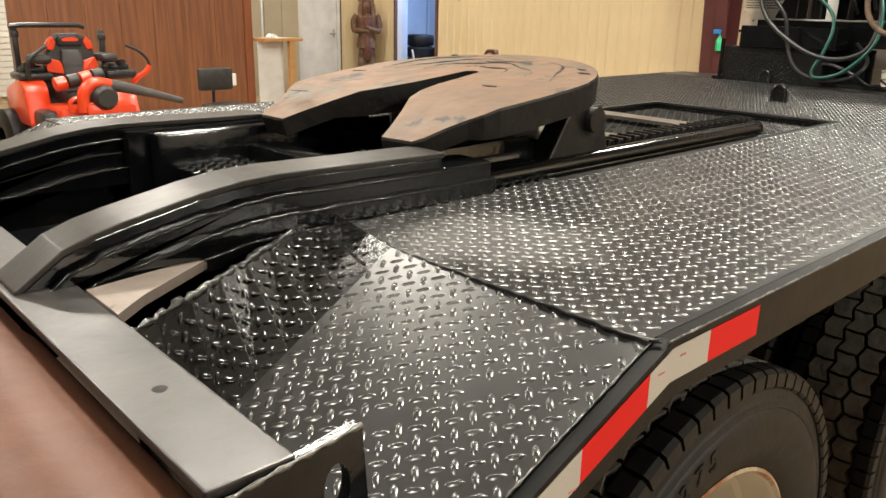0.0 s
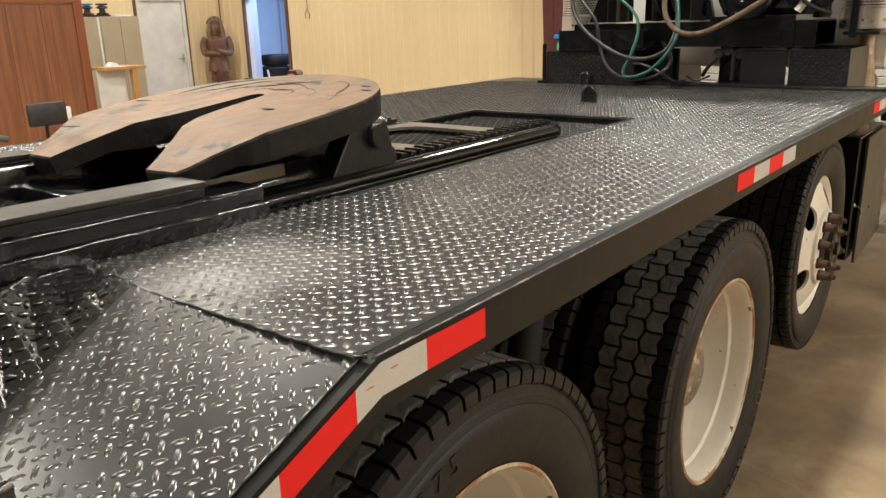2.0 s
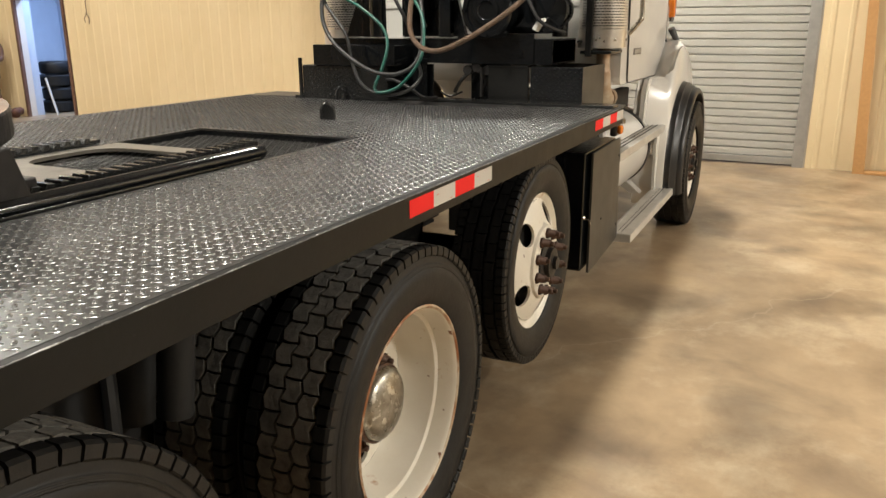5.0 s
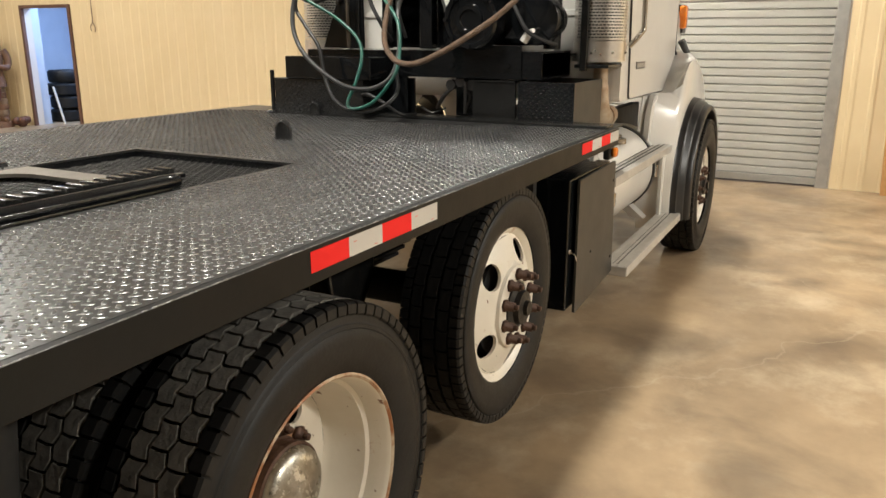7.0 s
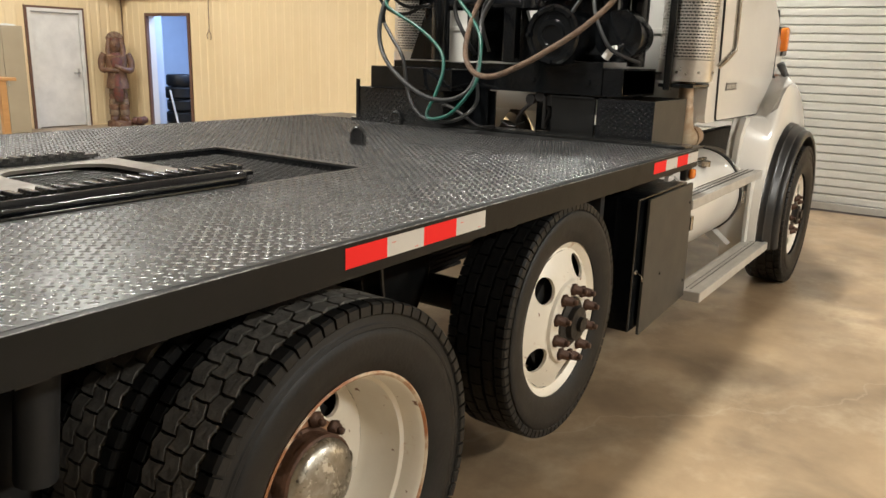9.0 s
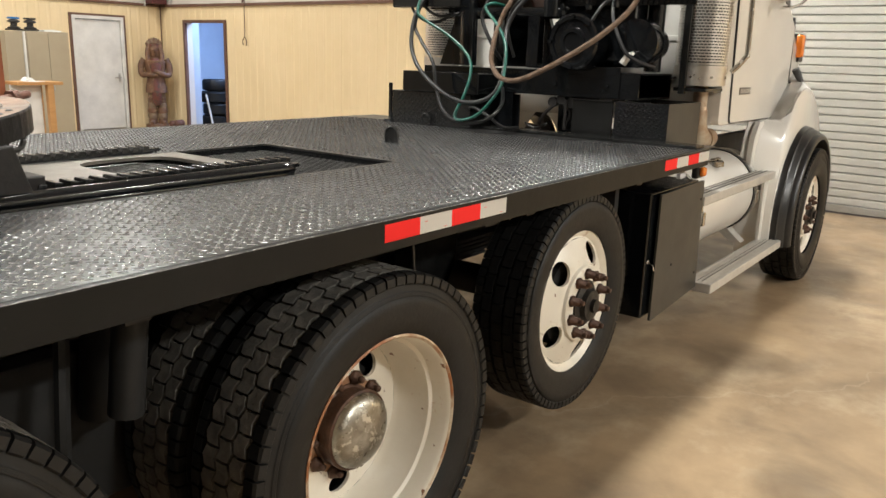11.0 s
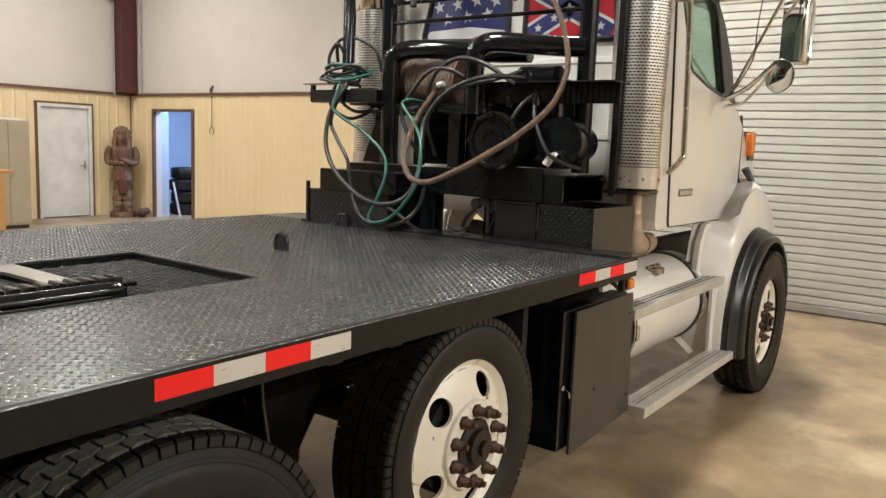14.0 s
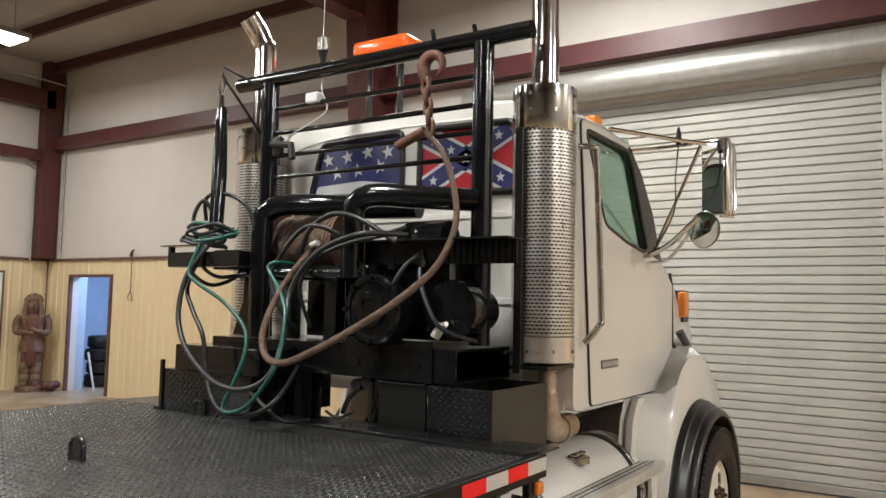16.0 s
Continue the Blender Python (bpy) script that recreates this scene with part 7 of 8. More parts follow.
    for pts in ([(5.30, 2.42, 2.02), (5.24, 2.4, 1.9), (5.27, 2.28, 1.82), (5.36, 2.2, 1.86), (5.42, 2.16, 1.95)],
                [(5.28, 2.36, 2.04), (5.22, 2.3, 1.93), (5.25, 2.2, 1.86), (5.36, 2.12, 1.88)],
                [(5.5, 1.22, 2.1), (5.4, 1.3, 2.05), (5.38, 1.42, 2.03), (5.4, 1.6, 1.99), (5.4, 1.72, 1.93), (5.38, 1.76, 1.8), (5.44, 1.74, 1.62)],
                [(5.46, 1.2, 1.58), (5.38, 1.22, 1.75), (5.4, 1.16, 1.9), (5.5, 1.12, 1.98)],
                [(5.3, 2.0, 1.28), (5.18, 1.85, 1.31), (5.12, 1.7, 1.27), (5.16, 1.62, 1.21), (5.3, 1.6, 1.2)]):
        bm = B()
        tube(bm, pts, 0.010, 8, smooth_path=6)
        part("hose", bm, "hose_black", truck, "black hydraulic hose on the winch", 60)
    for x, y, z, r in ((5.44, 1.42, 1.90, 0.022), (5.43, 1.52, 1.93, 0.018), (5.46, 1.15, 2.06, 0.024), (5.44, 1.25, 1.93, 0.02), (5.42, 1.07, 1.94, 0.018)):
        bm = B()
        tube(bm, [(x, y, z - 0.03), (x, y, z)], r, 6)
        tube(bm, [(x, y, z), (x - 0.01, y, z + 0.035)], r * 0.7, 8)
        part("hose_fitting", bm, "gloss_black", winch, "black hydraulic fitting", 40)
    bm = B()
    tube(bm, [(5.395, 1.705, 2.02), (5.39, 1.66, 2.03)], 0.016, 8)
    part("cable_tie", bm, "aluminium", winch, "pale tape round the hoses", 40)
    random.seed(5)
    for k in range(7):
        bm = B()
        pts = []
        cx, cy, cz = 5.30 + random.uniform(-0.02, 0.02), 2.34 + random.uniform(-0.05, 0.05), 2.045 + 0.012 * k
        for q in range(19):
            a = 2 * math.pi * q / 17
            pts.append((cx + 0.07 * math.cos(a), cy + (0.13 + 0.02 * (k % 3)) * math.sin(a), cz + 0.03 * math.sin(a + k) + random.uniform(-0.006, 0.006)))
        tube(bm, pts, 0.01, 8, smooth_path=2)
        part("hose_coil", bm, "hose_green" if k in (2, 5) else "hose_black", truck, "coiled hose on the tray", 60)
    # hanging hydraulic pendant tube with snap hook and cord
    bm = B()
    tube(bm, [(5.42, 2.43, 2.06), (5.45, 2.45, 2.44), (5.48, 2.492, 2.80), (5.48, 2.493, 2.82)], [0.036, 0.036, 0.03, 0.02], 16)
    tube(bm, [(5.39, 2.43, 2.06), (5.42, 2.455, 2.44), (5.455, 2.49, 2.74)], 0.018, 10)
    pn = part("pendant_tube", bm, "gloss_black", truck, "black hose sleeve hanging from a snap hook", 40)
    bm = B()
    pts = [(5.49, 2.51 + 0.02 * math.sin(a), 2.93 + 0.05 * math.cos(a)) for a in [2 * math.pi * k / 16 for k in range(17)]]
    tube(bm, pts, 0.006, 8)
    tube(bm, [(5.48, 2.495, 2.81), (5.485, 2.505, 2.885)], 0.014, 8)
    part("snap_hook", bm, "chrome", pn, "bright snap hook", 40)
    bm = B()
    tube(bm, [(5.72, 2.41, 2.68), (5.49, 2.51, 3.0), (5.5, 2.518, 3.06), (5.66, 2.42, 2.98), (5.72, 2.36, 2.96)], 0.008, 6)
    part("hanger_cord", bm, "rust_dark", pn)
    bm = B()
    tube(bm, [(5.45, 2.55, 2.18), (5.42, 2.52, 2.3), (5.45, 2.4, 2.32), (5.5, 2.28, 2.25), (5.52, 2.24, 2.12)], 0.011, 8, smooth_path=6)
    tube(bm, [(5.36, 2.5, 2.04), (5.34, 2.52, 2.18), (5.37, 2.48, 2.28), (5.41, 2.44, 2.2)], 0.011, 8, smooth_path=6)
    part("hose", bm, "hose_black", truck, "black hose tied to the pendant", 60)
    # whip antenna with cable
    bm = B()
    tube(bm, [(5.74, 1.995, 2.99), (5.74, 1.99, 3.05), (5.74, 1.99, 3.13)], [0.006, 0.008, 0.03], 14)
    an = part("antenna", bm, "plastic_black", truck, "whip antenna with a clear coil on the rack", 40)
    bm = B()
    tube(bm, [(5.74, 1.99, 3.131), (5.74, 1.99, 3.20), (5.74, 1.99, 3.215)], [0.034, 0.034, 0.01], 14)
    tube(bm, [(5.74, 1.99, 3.21), (5.74, 1.99, 4.3)], 0.003, 6)
    part("coil", bm, "dull_chrome", an, "", 40)
    bm = B()
    tube(bm, [(5.74, 1.995, 2.99), (5.73, 1.98, 2.9), (5.72, 1.93, 2.79), (5.70, 2.03, 2.72), (5.7, 2.15, 2.68), (5.7, 2.24, 2.63)], 0.004, 6, smooth_path=5)
    box(bm, 5.68, 5.73, 1.97, 2.06, 2.83, 2.89, 0.01)
    part("antenna_cable", bm, "decal_white", an)
    bm = B()
    box(bm, 5.66, 5.70, 2.22, 2.28, 2.55, 2.66, 0.01)
    tube(bm, [(5.66, 2.28, 2.62), (5.65, 2.12, 2.6), (5.64, 2.1, 2.52)], 0.02, 8)
    part("work_lamp_bracket", bm, "rust_dark", rack, "", 40)


build_rack()
PART_X0 = 3.09
# ---------------------------------------------------------------- loose things along the walls
def build_loose():
    # brown wooden partition
    y, xa, xb = 10.80, PART_X0, 6.27
    pt = thing("partition", ((xa + xb) / 2, y, 0), "tall reddish-brown wood-panelled partition standing on the floor", "partition")
    n = 7
    w = (xb - xa) / n
    for k in range(n):
        b = B()
        box(b, xa + w * k + 0.002, xa + w * (k + 1) - 0.002, y, y + 0.03, 0.08, 1.955, 0.002)
        part("panel_board", b, "wood_brown", pt)
    b = B()
    box(b, xa, xb, y + 0.031, y + 0.06, 0.0, 1.957)
    part("backing", b, "wood_brown", pt)
    b = B()
    box(b, xb, xb + 0.13, y - 0.03, y + 0.09, 0, 2.01, 0.006)
    part("end_post", b, "wood_trim", pt)
    b = B()
    box(b, xa, xb, y - 0.03, y + 0.09, 1.96, 2.01, 0.006)
    part("top_rail", b, "wood_trim", pt)
    # white slatted door behind it
    rd = thing("roller_door", (3.0, 13.6, 0), "white ribbed roller door in the wall behind the partition", "roller door", kind="structure")
    for k in range(26):
        b = B()
        box(b, 0.9, 4.90, 13.57, 13.595, 0.1 + 0.09 * k, 0.18 + 0.09 * k, 0.004)
        part("slat", b, "roll_white", rd)
    b = B()
    box(b, 4.90, 4.98, 13.53, 13.62, 0, 2.39)
    part("guide_rail", b, "roll_white", rd)
    # two-door metal cabinet and a narrow locker beside it
    cb = thing("storage_cabinet", (7.85, 12.55, 0), "grey-beige two-door steel storage cabinet behind the workbench", "cabinet")
    b = B()
    box(b, 7.49, 8.19, 12.32, 12.76, 0.06, 1.80, 0.006)
    part("body", b, "cabinet_grey", cb)
    for x0, x1 in ((7.50, 7.836), (7.844, 8.18)):
        b = B()
        box(b, x0, x1, 12.302, 12.319, 0.10, 1.77, 0.003)
        part("door", b, "cabinet_grey", cb)
    b = B()
    box(b, 7.86, 7.88, 12.28, 12.30, 0.85, 1.0, 0.004)
    part("handle", b, "galv", cb)
    b = B()
    box(b, 7.52, 8.16, 12.36, 12.7, 0.0, 0.059)
    part("plinth", b, "dark_grey", cb)
    lk = thing("narrow_locker", (7.3, 12.55, 0), "narrow grey steel locker with a pale edge beside the cabinet", "locker")
    b = B()
    box(b, 7.17, 7.445, 12.34, 12.76, 0.0, 1.79, 0.005)
    part("body", b, "cabinet_grey", lk)
    b = B()
    box(b, 7.447, 7.482, 12.32, 12.74, 0.0, 1.79, 0.003)
    part("edge_panel", b, "door_white", lk, "pale edge panel")
    # gear on top of the cabinet
    for x, m, lab in ((7.40, "bottle_blue", "blue spool on a pale stand on top of the cabinet"), (7.66, "dark_grey", "black spool on a pale stand on top of the cabinet")):
        t = thing("cable_spool", (x, 12.5, 1.80), lab, "spool")
        b = B()
        box(b, x - 0.1, x + 0.1, 12.42, 12.6, 1.801, 1.83, 0.004)
        part("base", b, "dark_grey", t)
        b = B()
        revolve(b, [(1.83, 0.0), (1.83, 0.09), (1.85, 0.1), (1.87, 0.05), (1.92, 0.05), (1.94, 0.1), (1.96, 0.08), (1.98, 0.04), (1.98, 0.0)], (x, 12.5, 0), "z", 20)
        part("reel", b, "dark_grey", t, "", 40)
        b = B()
        box(b, x - 0.08, x + 0.08, 12.45, 12.55, 1.982, 2.01, 0.004)
        part("cap", b, m, t)
    b = B()
    prism(b, [(7.84, 1.801), (8.13, 1.801), (8.14, 1.82), (8.0, 1.835), (7.85, 1.825)], 12.42, 12.6)
    solo("folded_paper", b, "paper", "loose white paper lying on the cabinet", "paper")
    # pine bench with papers
    tb = thing("work_bench", (6.75, 10.7, 0), "pine workbench with a white back panel beside the partition", "workbench")
    b = B()
    box(b, 6.42, 7.08, 10.46, 10.92, 1.03, 1.075, 0.006)
    part("benchtop", b, "pine", tb)
    for x, yy in ((6.90, 10.52), (6.90, 10.86)):
        b = B()
        box(b, x - 0.045, x + 0.045, yy - 0.04, yy + 0.04, 0, 1.03, 0.005)
        part("leg", b, "pine", tb)
    b = B()
    box(b, 6.42, 6.852, 10.68, 10.70, 0.0, 1.03)
    part("back_panel", b, "door_white", tb, "white back panel")
    b = B()
    box(b, 6.60, 6.82, 10.47, 10.66, 1.076, 1.08)
    solo("paper_sheet", b, "paper", "white paper sheets lying on the workbench", "paper")
    b = B()
    prism(b, [(6.62, 1.081), (6.78, 1.081), (6.74, 1.12), (6.68, 1.135)], 10.67, 10.8)
    solo("paper_bag", b, "paper", "crumpled pale paper on the workbench", "paper")
    # statue of carved wood, one plain mesh
    b = B()
    sx, sy = 10.40, 13.22
    tube(b, [(sx, sy, 0.0), (sx, sy, 0.09), (sx, sy, 0.11)], [0.25, 0.24, 0.2], 14)
    for q in (-1, 1):
        for k in range(7):
            z = 0.11 + 0.105 * k
            r = 0.088 + 0.012 * math.sin(k * 0.9)
            tube(b, [(sx + q * 0.095, sy, z), (sx + q * 0.093, sy, z + 0.02), (sx + q * 0.092, sy, z + 0.085), (sx + q * 0.092, sy, z + 0.105)], [r * 0.94, r, r, r * 0.94], 12, mi=2 if k % 2 else 0)
        tube(b, [(sx + q * 0.1, sy + 0.03, 0.14), (sx + q * 0.11, sy - 0.1, 0.135), (sx + q * 0.12, sy - 0.2, 0.12)], [0.06, 0.055, 0.035], 10)
        tube(b, [(sx + q * 0.2, sy, 1.40), (sx + q * 0.265, sy - 0.01, 1.27), (sx + q * 0.255, sy - 0.05, 1.1), (sx + q * 0.15, sy - 0.17, 1.1), (sx - q * 0.03, sy - 0.2, 1.13 + 0.05 * q)], [0.075, 0.07, 0.062, 0.052, 0.042], 10, smooth_path=3)
        tube(b, [(sx + q * 0.1, sy - 0.03, 1.68), (sx + q * 0.135, sy - 0.07, 1.5), (sx + q * 0.125, sy - 0.13, 1.3), (sx + q * 0.11, sy - 0.15, 1.2)], [0.045, 0.05, 0.042, 0.02], 8, smooth_path=3)
    tube(b, [(sx, sy, 0.74), (sx, sy, 0.84), (sx, sy, 1.0), (sx, sy, 1.2), (sx, sy, 1.36), (sx, sy, 1.44)], [0.215, 0.205, 0.175, 0.2, 0.215, 0.1], 18)
    tube(b, [(sx, sy - 0.1, 0.5), (sx, sy - 0.13, 0.66), (sx, sy - 0.13, 0.9), (sx, sy - 0.12, 1.02)], [0.075, 0.1, 0.085, 0.06], 10, mi=1)
    tube(b, [(sx, sy - 0.09, 1.16), (sx, sy - 0.11, 1.28), (sx, sy - 0.08, 1.4)], [0.12, 0.13, 0.09], 12, mi=1)
    tube(b, [(sx, sy, 1.4), (sx, sy - 0.01, 1.5), (sx, sy - 0.02, 1.58), (sx, sy, 1.68), (sx, sy, 1.73)], [0.075, 0.1, 0.11, 0.1, 0.05], 16)
    tube(b, [(sx, sy - 0.11, 1.61), (sx, sy - 0.15, 1.56), (sx, sy - 0.11, 1.53)], [0.012, 0.024, 0.012], 8)
    tube(b, [(sx, sy + 0.02, 1.655), (sx, sy + 0.02, 1.7)], 0.125, 16, mi=1)
    for k in range(9):
        a = radians(-64 + 16 * k)
        tube(b, [(sx + 0.1 * math.sin(a), sy + 0.05, 1.62 + 0.08 * math.cos(a)), (sx + 0.15 * math.sin(a), sy + 0.06, 1.64 + 0.14 * math.cos(a)), (sx + 0.17 * math.sin(a), sy + 0.07, 1.65 + 0.18 * math.cos(a))], [0.035, 0.04, 0.012], 7, mi=2 if k % 2 else 0)
    bmesh.ops.transform(b, matrix=Matrix.Translation((sx, sy, 0)) @ Matrix.Rotation(radians(-32), 4, "Z") @ Matrix.Diagonal((0.98, 0.95, 0.98, 1)) @ Matrix.Translation((-sx, -sy, 0)), verts=b.verts)
    solo("wooden_statue", b, ("statue_wood", "statue_red", "statue_cream"), "life-size carved wooden standing figure, dark weathered paint", "statue", 45)
    # clutter at its foot
    b = B()
    random.seed(3)
    for k in range(7):
        g = bmesh.ops.create_icosphere(b, subdivisions=2, radius=random.uniform(0.05, 0.09))
        bmesh.ops.transform(b, matrix=Matrix.Translation((10.66 + random.uniform(-0.1, 0.1), 12.93 + random.uniform(-0.12, 0.1), random.uniform(0.05, 0.14))), verts=g["verts"])
    solo("rag_heap", b, "rust_red", "heap of red-brown rags on the floor beside the statue", "rags", 60)
    # tyres in the back room
    random.seed(4)
    for x, yy, z, r in ((11.78, 13.12, 0.0, 0.32), (11.8, 13.1, 0.25, 0.32), (11.77, 13.13, 0.5, 0.32), (11.79, 13.12, 0.75, 0.30), (12.25, 12.72, 0.0, 0.33), (12.27, 12.7, 0.25, 0.32), (12.24, 12.72, 0.5, 0.32)):
        b = B()
        revolve(b, [(0.0, r * 0.6), (0.0, r * 0.9), (0.03, r), (0.2, r), (0.23, r * 0.9), (0.23, r * 0.6), (0.12, r * 0.55), (0.0, r * 0.6)], (x, yy, z), "z", 32)
        solo("stacked_tyre", b, "rubber", "used black tyre in a stack on the back-room floor", "tyre", 45, "stacked tyres")
    b = B()
    tube(b, [(11.3, 12.62, 0.0), (11.2, 12.7, 0.7)], 0.02, 8)
    solo("leaning_pole", b, "door_white", "white pole leaning in the back room", "pole", 40)
    # cord on the wall hook
    b = B()
    X = 10.82
    tube(b, [(X - 0.01, 10.92, 2.52), (X - 0.01, 10.94, 2.3), (X, 10.95, 2.0), (X, 10.96, 1.85), (X, 11.02, 1.77), (X, 11.0, 1.70)], 0.008, 6, smooth_path=4)
    tube(b, [(X, 10.96, 1.85), (X, 10.91, 1.77), (X, 10.92, 1.68)], 0.008, 6, smooth_path=4)
    tube(b, [(X + 0.02, 11.02, 2.47), (X - 0.03, 10.94, 2.52), (X - 0.03, 10.87, 2.56)], 0.02, 8)
    solo("wall_cord", b, "trim_brown", "frayed cord hanging from a hook on the wall", "cord", 40)
    # timber post leaning at the wall
    b = B()
    prism(b, [(-1.15, 0.0), (-1.03, 0.0), (-0.93, 2.5), (-1.02, 2.5)], 10.70, 10.78, axis="x")
    solo("timber_post", b, "pine", "rough timber post leaning on the wall", "timber")
    b = B()
    box(b, 10.66, 10.82, -1.5, -1.15, 0.0, 0.03, 0.004)
    solo("timber_offcut", b, "pine", "timber offcut lying on the floor", "timber")
    # spray bottle and sign at the red column
    sb = thing("spray_bottle", (10.5, 5.42, 1.1), "green spray bottle with a blue trigger hooked on the red column", "bottle")
    b = B()
    revolve(b, [(1.08, 0.0), (1.08, 0.05), (1.22, 0.052), (1.27, 0.02), (1.30, 0.018)], (10.5, 5.42, 0), "z", 16)
    part("bottle", b, "bottle_green", sb, "", 40)
    b = B()
    box(b, 10.44, 10.57, 5.40, 5.50, 1.30, 1.36, 0.008)
    part("trigger", b, "bottle_blue", sb, "blue trigger head")
    sg = thing("arrow_sign", (10.55, 5.62, 1.9), "red extinguisher sign with a white arrow on the column", "sign")
    b = B()
    box(b, 10.525, 10.53, 5.5, 5.64, 1.62, 2.2)
    part("board", b, "sign_red", sg)
    b = B()
    prism(b, [(5.57, 1.68), (5.62, 1.78), (5.59, 1.78), (5.59, 2.1), (5.55, 2.1), (5.55, 1.78), (5.52, 1.78)], 10.520, 10.524, axis="x")
    part("arrow", b, "decal_white", sg, "white arrow")
    # swivel chair
    ch = thing("office_chair", (4.51, 8.1, 0), "black swivel shop chair on a five-legged base", "chair")
    cx, cy = 4.51, 8.3
    b = B()
    box(b, cx - 0.21, cx + 0.21, cy - 0.03, cy + 0.04, 0.62, 0.87, 0.03)
    part("backrest", b, "dark_grey", ch, "", 40)
    b = B()
    box(b, cx - 0.21, cx + 0.21, cy - 0.45, cy - 0.02, 0.42, 0.49, 0.03)
    part("seat", b, "dark_grey", ch, "", 40)
    b = B()
    tube(b, [(cx, cy + 0.05, 0.75), (cx, cy + 0.08, 0.45), (cx, cy - 0.2, 0.41)], 0.02, 8)
    part("back_bar", b, "dark_grey", ch, "", 40)
    b = B()
    tube(b, [(cx, cy - 0.22, 0.1), (cx, cy - 0.22, 0.42)], 0.03, 10)
    part("column", b, "galv", ch, "", 40)
    for k in range(5):
        a = 2 * math.pi * k / 5
        b = B()
        tube(b, [(cx, cy - 0.22, 0.1), (cx + 0.27 * math.cos(a), cy - 0.22 + 0.27 * math.sin(a), 0.06)], 0.018, 8)
        tube(b, [(cx + 0.27 * math.cos(a) - 0.015, cy - 0.22 + 0.27 * math.sin(a), 0.028), (cx + 0.27 * math.cos(a) + 0.015, cy - 0.22 + 0.27 * math.sin(a), 0.028)], 0.028, 12)
        part("leg", b, "dark_grey", ch, "", 40)
    b = B()
    box(b, cx + 0.19, cx + 0.26, cy - 0.01, cy + 0.03, 0.66, 0.80, 0.012)
    solo("shop_towel", b, "paper", "white towel hanging on the chair back", "towel")


build_loose()


def build_mower():
    mw = thing("riding_mower", (2.88, 7.9, 0), "orange and black zero-turn riding mower with a folded roll bar", "mower")
    cx, cy = 2.86, 7.95

    def P(name, b, m, lab="", sm=40):
        return part(name, b, m, mw, lab, sm)
    b = B()
    box(b, cx - 0.62, cx + 0.66, cy - 0.85, cy - 0.2, 0.2, 0.36, 0.05)
    P("mower_deck", b, "mower_orange", "orange cutting deck")
    b = B()
    box(b, cx - 0.34, cx + 0.36, cy - 0.62, cy - 0.18, 0.36, 0.66, 0.05)
    P("front_cowl", b, "mower_orange", "orange cowl under the seat")
    b = B()
    box(b, cx - 0.46, cx - 0.3, cy - 0.55, cy - 0.1, 0.4, 0.62, 0.05)
    P("battery_box", b, "plastic_black")
    for s in (-1, 1):
        b = B()
        x0, x1 = (cx - 0.5, cx - 0.29) if s < 0 else (cx + 0.3, cx + 0.52)
        top = 0.88 if s < 0 else 0.78
        prism(b, rounded([(cy - 0.3, 0.46), (cy + 0.4, 0.46), (cy + 0.4, top - 0.12), (cy - 0.05, top), (cy - 0.2, top - 0.05)], 0.05), x0, x1, axis="x", bevel=0.02)
        P("fender", b, "mower_orange", "orange side fender")
        b = B()
        revolve(b, [(-0.12, 0.12), (-0.12, 0.25), (-0.09, 0.29), (0.09, 0.29), (0.12, 0.25), (0.12, 0.12)], (cx + s * 0.5, cy + 0.25, 0.29), "x", 32)
        P("rear_wheel", b, "rubber")
        b = B()
        revolve(b, [(-0.06, 0.05), (-0.06, 0.14), (0.06, 0.14), (0.06, 0.05)], (cx + s * 0.42, cy - 0.95, 0.14), "x", 24)
        P("caster_wheel", b, "rubber")
        b = B()
        tube(b, [(cx + s * 0.3, cy - 0.5, 0.4), (cx + s * 0.42, cy - 0.95, 0.42), (cx + s * 0.42, cy - 0.95, 0.15)], 0.03, 8)
        P("caster_arm", b, "mower_orange")
        # cup pods and consoles beside the seat
        b = B()
        x0, x1 = (cx - 0.5, cx - 0.2) if s < 0 else (cx + 0.28, cx + 0.58)
        box(b, x0, x1, cy - 0.12, cy + 0.2, 0.86 if s < 0 else 0.84, 0.93, 0.03)
        box(b, x0 + 0.05, x1 - 0.04, cy - 0.05, cy + 0.25, 0.92, 0.985, 0.03)
        revolve(b, [(0.0, 0.0), (0.0, 0.05), (0.05, 0.055), (0.05, 0.04), (0.01, 0.035), (0.01, 0.0)], ((x0 + x1) / 2 + s * 0.03, cy - 0.02, 0.97), "z", 16)
        P("console", b, "plastic_black", "black control console")
        b = B()
        box(b, cx + s * 0.30 - 0.075, cx + s * 0.30 + 0.085, cy - 0.2, cy + 0.12, 1.01, 1.09, 0.035)
        P("armrest", b, "dark_grey", "black padded armrest")
        b = B()
        prism(b, rounded([(cx + s * 0.08, 0.9), (cx + s * 0.235, 0.93), (cx + s * 0.235, 1.0), (cx + s * 0.21, 1.06), (cx + s * 0.1, 1.02)], 0.015), cy - 0.05, cy + 0.02, bevel=0.01)
        P("seat_bolster", b, "mower_orange", "orange panel low on the seat back")
        b = B()
        prism(b, rounded([(cx + s * 0.15, 1.12), (cx + s * 0.215, 1.13), (cx + s * 0.2, 1.2), (cx + s * 0.15, 1.25), (cx + s * 0.12, 1.2)], 0.015), cy - 0.03, cy + 0.05, bevel=0.012)
        P("shoulder_panel", b, "mower_orange", "orange panel beside the headrest")
    b = B()
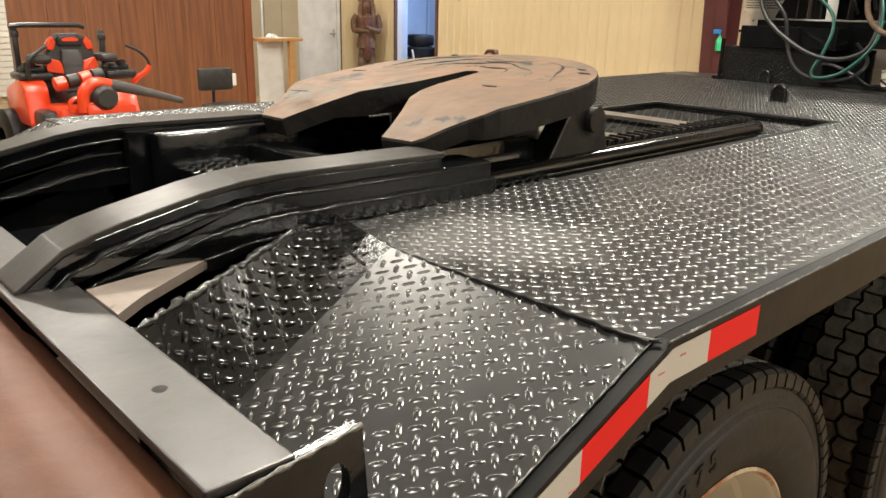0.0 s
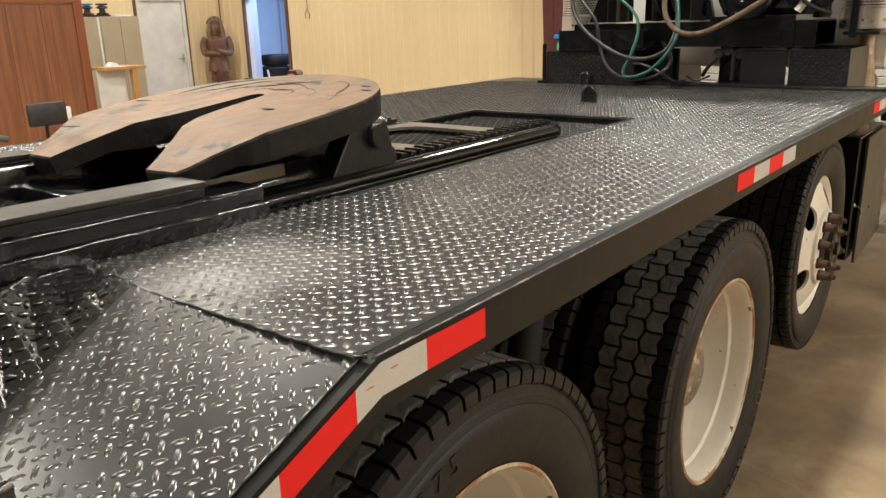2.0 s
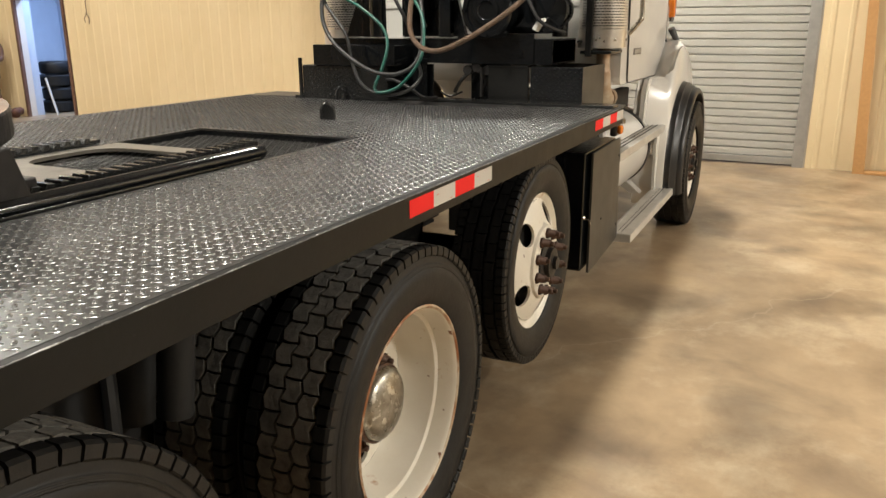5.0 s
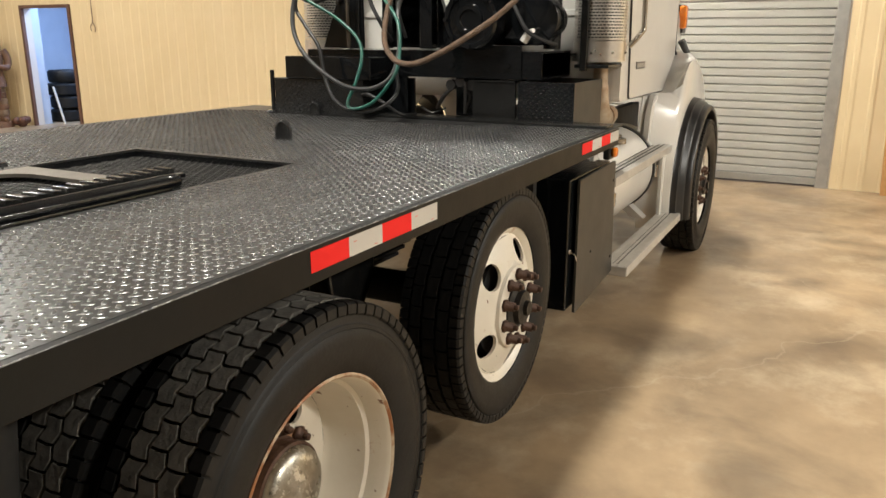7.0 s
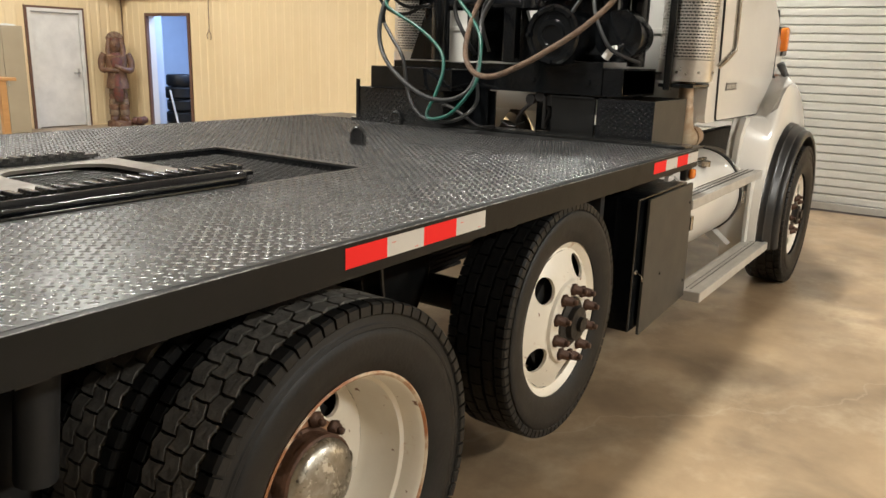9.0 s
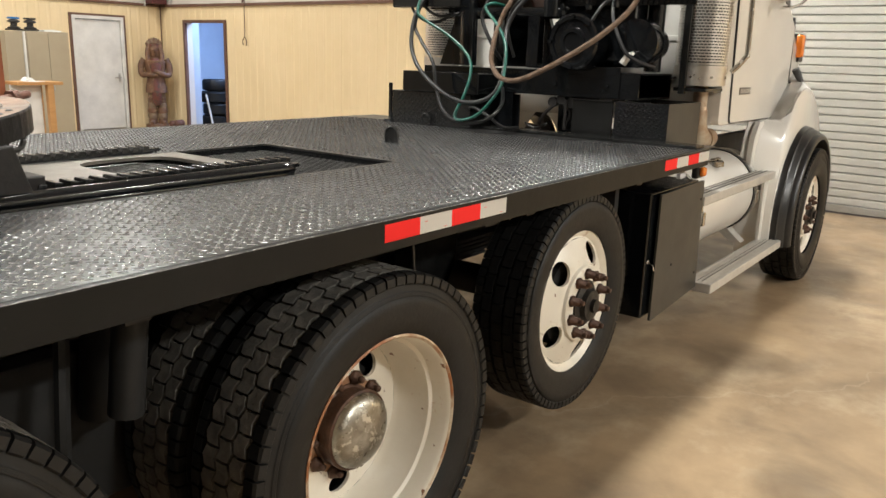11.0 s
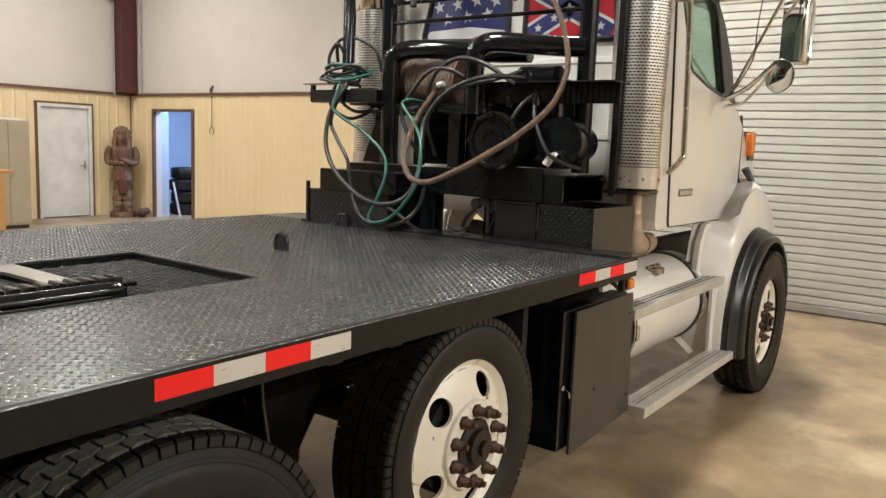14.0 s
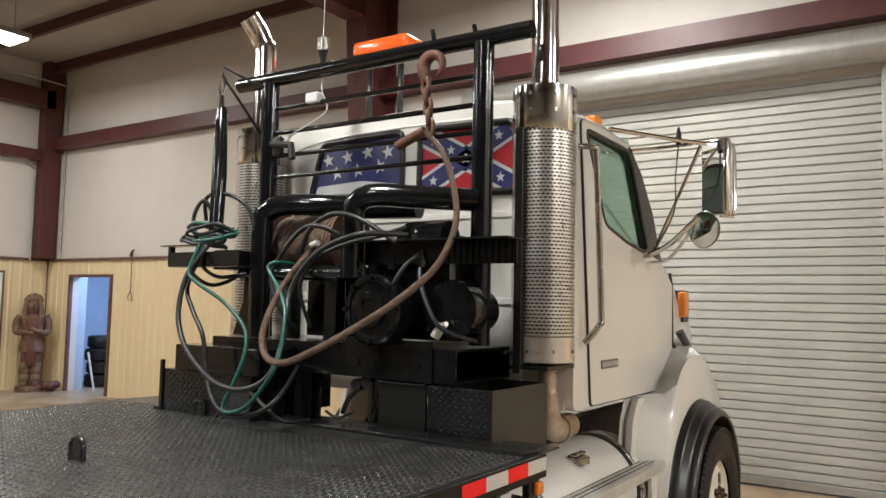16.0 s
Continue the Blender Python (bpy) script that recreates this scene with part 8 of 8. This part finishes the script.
    tube(b, [(cx - 0.42, cy - 0.15, 0.88), (cx - 0.43, cy - 0.18, 1.02), (cx - 0.34, cy - 0.2, 1.12), (cx - 0.26, cy - 0.2, 1.17)], 0.018, 8, smooth_path=4)
    P("steering_lever", b, "dark_grey", "black bent steering lever")
    b = B()
    tube(b, [(cx + 0.54, cy - 0.1, 0.80), (cx + 0.57, cy - 0.12, 0.84), (cx + 0.65, cy - 0.15, 0.9), (cx + 0.70, cy - 0.15, 0.96)], 0.026, 8, smooth_path=4)
    P("lever_base", b, "mower_orange", "orange lower part of the steering lever")
    b = B()
    tube(b, [(cx + 0.70, cy - 0.15, 0.95), (cx + 0.68, cy - 0.15, 1.03), (cx + 0.6, cy - 0.15, 1.11), (cx + 0.48, cy - 0.15, 1.165)], 0.015, 8, smooth_path=4)
    P("steering_lever", b, "dark_grey", "black bent steering lever")
    # roll bar and posts
    b = B()
    tube(b, [(cx - 0.50, cy, 1.335), (cx - 0.42, cy, 1.35), (cx + 0.1, cy, 1.35), (cx + 0.155, cy, 1.33)], 0.024, 8)
    P("roll_bar", b, "plastic_black", "black roll bar folded down")
    for x, z0, z1 in ((cx - 0.43, 0.9, 1.335), (cx + 0.35, 0.9, 1.30)):
        b = B()
        box(b, x - 0.024, x + 0.024, cy + 0.1, cy + 0.15, z0, z1, 0.006)
        box(b, x - 0.034, x + 0.034, cy + 0.09, cy + 0.16, z1 - 0.1, z1 - 0.04, 0.008)
        P("roll_bar_post", b, "plastic_black")
    b = B()
    prism(b, rounded([(cx - 0.1, 0.82), (cx + 0.1, 0.82), (cx + 0.23, 0.93), (cx + 0.235, 1.03), (cx + 0.21, 1.12), (cx + 0.17, 1.17), (cx + 0.16, 1.235), (cx + 0.09, 1.275), (cx - 0.09, 1.275), (cx - 0.16, 1.235), (cx - 0.17, 1.17), (cx - 0.21, 1.12), (cx - 0.235, 1.03), (cx - 0.23, 0.93)], 0.02), cy - 0.02, cy + 0.08, bevel=0.02)
    P("seat_back", b, "dark_grey", "black padded seat back")
    b = B()
    prism(b, rounded([(cx - 0.08, 0.86), (cx + 0.08, 0.86), (cx + 0.1, 1.0), (cx + 0.085, 1.13), (cx - 0.085, 1.13), (cx - 0.1, 1.0)], 0.03), cy - 0.055, cy + 0.0, bevel=0.02)
    box(b, cx - 0.085, cx + 0.085, cy - 0.06, cy - 0.05, 0.985, 0.993)
    P("seat_pad", b, "seat_grey", "grey padded middle of the seat back")
    b = B()
    prism(b, rounded([(cx - 0.11, 1.16), (cx + 0.11, 1.16), (cx + 0.12, 1.23), (cx + 0.07, 1.262), (cx - 0.07, 1.262), (cx - 0.12, 1.23)], 0.02), cy - 0.05, cy + 0.0, bevel=0.015)
    P("headrest", b, "plastic_black", "black headrest")
    b = B()
    prism(b, rounded([(cx - 0.07, 1.205), (cx + 0.07, 1.205), (cx + 0.075, 1.225), (cx + 0.03, 1.24), (cx - 0.03, 1.24), (cx - 0.075, 1.225)], 0.006), cy - 0.054, cy - 0.048)
    P("seat_mark", b, "mower_orange")
    b = B()
    box(b, cx - 0.2, cx + 0.2, cy - 0.42, cy - 0.02, 0.66, 0.80, 0.05)
    P("seat", b, "dark_grey", "black seat cushion")
    b = B()
    box(b, cx - 0.3, cx + 0.3, cy + 0.22, cy + 0.7, 0.4, 0.85, 0.05)
    P("engine", b, "dark_grey")
    b = B()
    box(b, cx - 0.3, cx + 0.4, cy - 0.9, cy - 0.62, 0.36, 0.5, 0.02)
    P("foot_pan", b, "plastic_black", "black foot pan")
    # rolled bag on the seat, orange and black
    bg = thing("tool_bag", (2.75, 7.5, 0.8), "orange and black rolled tool bag lying on the mower seat", "bag")
    for k in range(4):
        b = B()
        a0, a1 = Vector((2.55, 7.5, 0.845)), Vector((2.99, 7.5, 0.93))
        p, q = a0.lerp(a1, k / 4 + 0.004), a0.lerp(a1, k / 4 + 0.246)
        tube(b, [p, p.lerp(q, 0.1), p.lerp(q, 0.9), q], [0.045, 0.062, 0.062, 0.045], 14)
        part("segment", b, "dark_grey" if k % 2 else "mower_orange", bg, "black band" if k % 2 else "orange cloth", 40)
    # leaf blower lying on the foot pan
    bl = thing("leaf_blower", (2.9, 7.25, 0.5), "orange and black leaf blower lying across the mower", "leaf blower")
    b = B()
    box(b, 2.70, 3.0, 7.16, 7.32, 0.505, 0.70, 0.05)
    tube(b, [(2.70, 7.24, 0.62), (2.71, 7.24, 0.78), (2.8, 7.24, 0.87), (2.96, 7.23, 0.85)], [0.05, 0.055, 0.055, 0.05], 12, smooth_path=4)
    part("body", b, "mower_orange", bl, "", 40)
    b = B()
    revolve(b, [(7.12, 0.0), (7.12, 0.08), (7.16, 0.11), (7.2, 0.11), (7.2, 0.0)], (2.875, 0, 0.745), "y", 24)
    part("fan_cover", b, "dark_grey", bl, "", 40)
    b = B()
    tube(b, [(2.95, 7.23, 0.85), (3.1, 7.22, 0.815), (3.3, 7.21, 0.76), (3.60, 7.2, 0.67)], [0.055, 0.05, 0.04, 0.03], 14)
    part("blower_tube", b, "seat_grey", bl, "grey blower tube", 40)
    b = B()
    tube(b, [(2.62, 7.28, 0.62), (2.6, 7.28, 0.7), (2.66, 7.28, 0.74), (2.74, 7.27, 0.7)], 0.022, 8, smooth_path=4)
    part("handle", b, "mower_orange", bl, "", 40)
    # broom and shovel standing beside
    b = B()
    tube(b, [(2.0, 7.5, 0.0), (2.1, 7.8, 1.0)], 0.03, 8)
    box(b, 1.88, 2.14, 7.43, 7.56, 0.0, 0.25, 0.02)
    solo("push_broom", b, "pine", "dusty push broom standing beside the mower", "broom", 40)


build_mower()
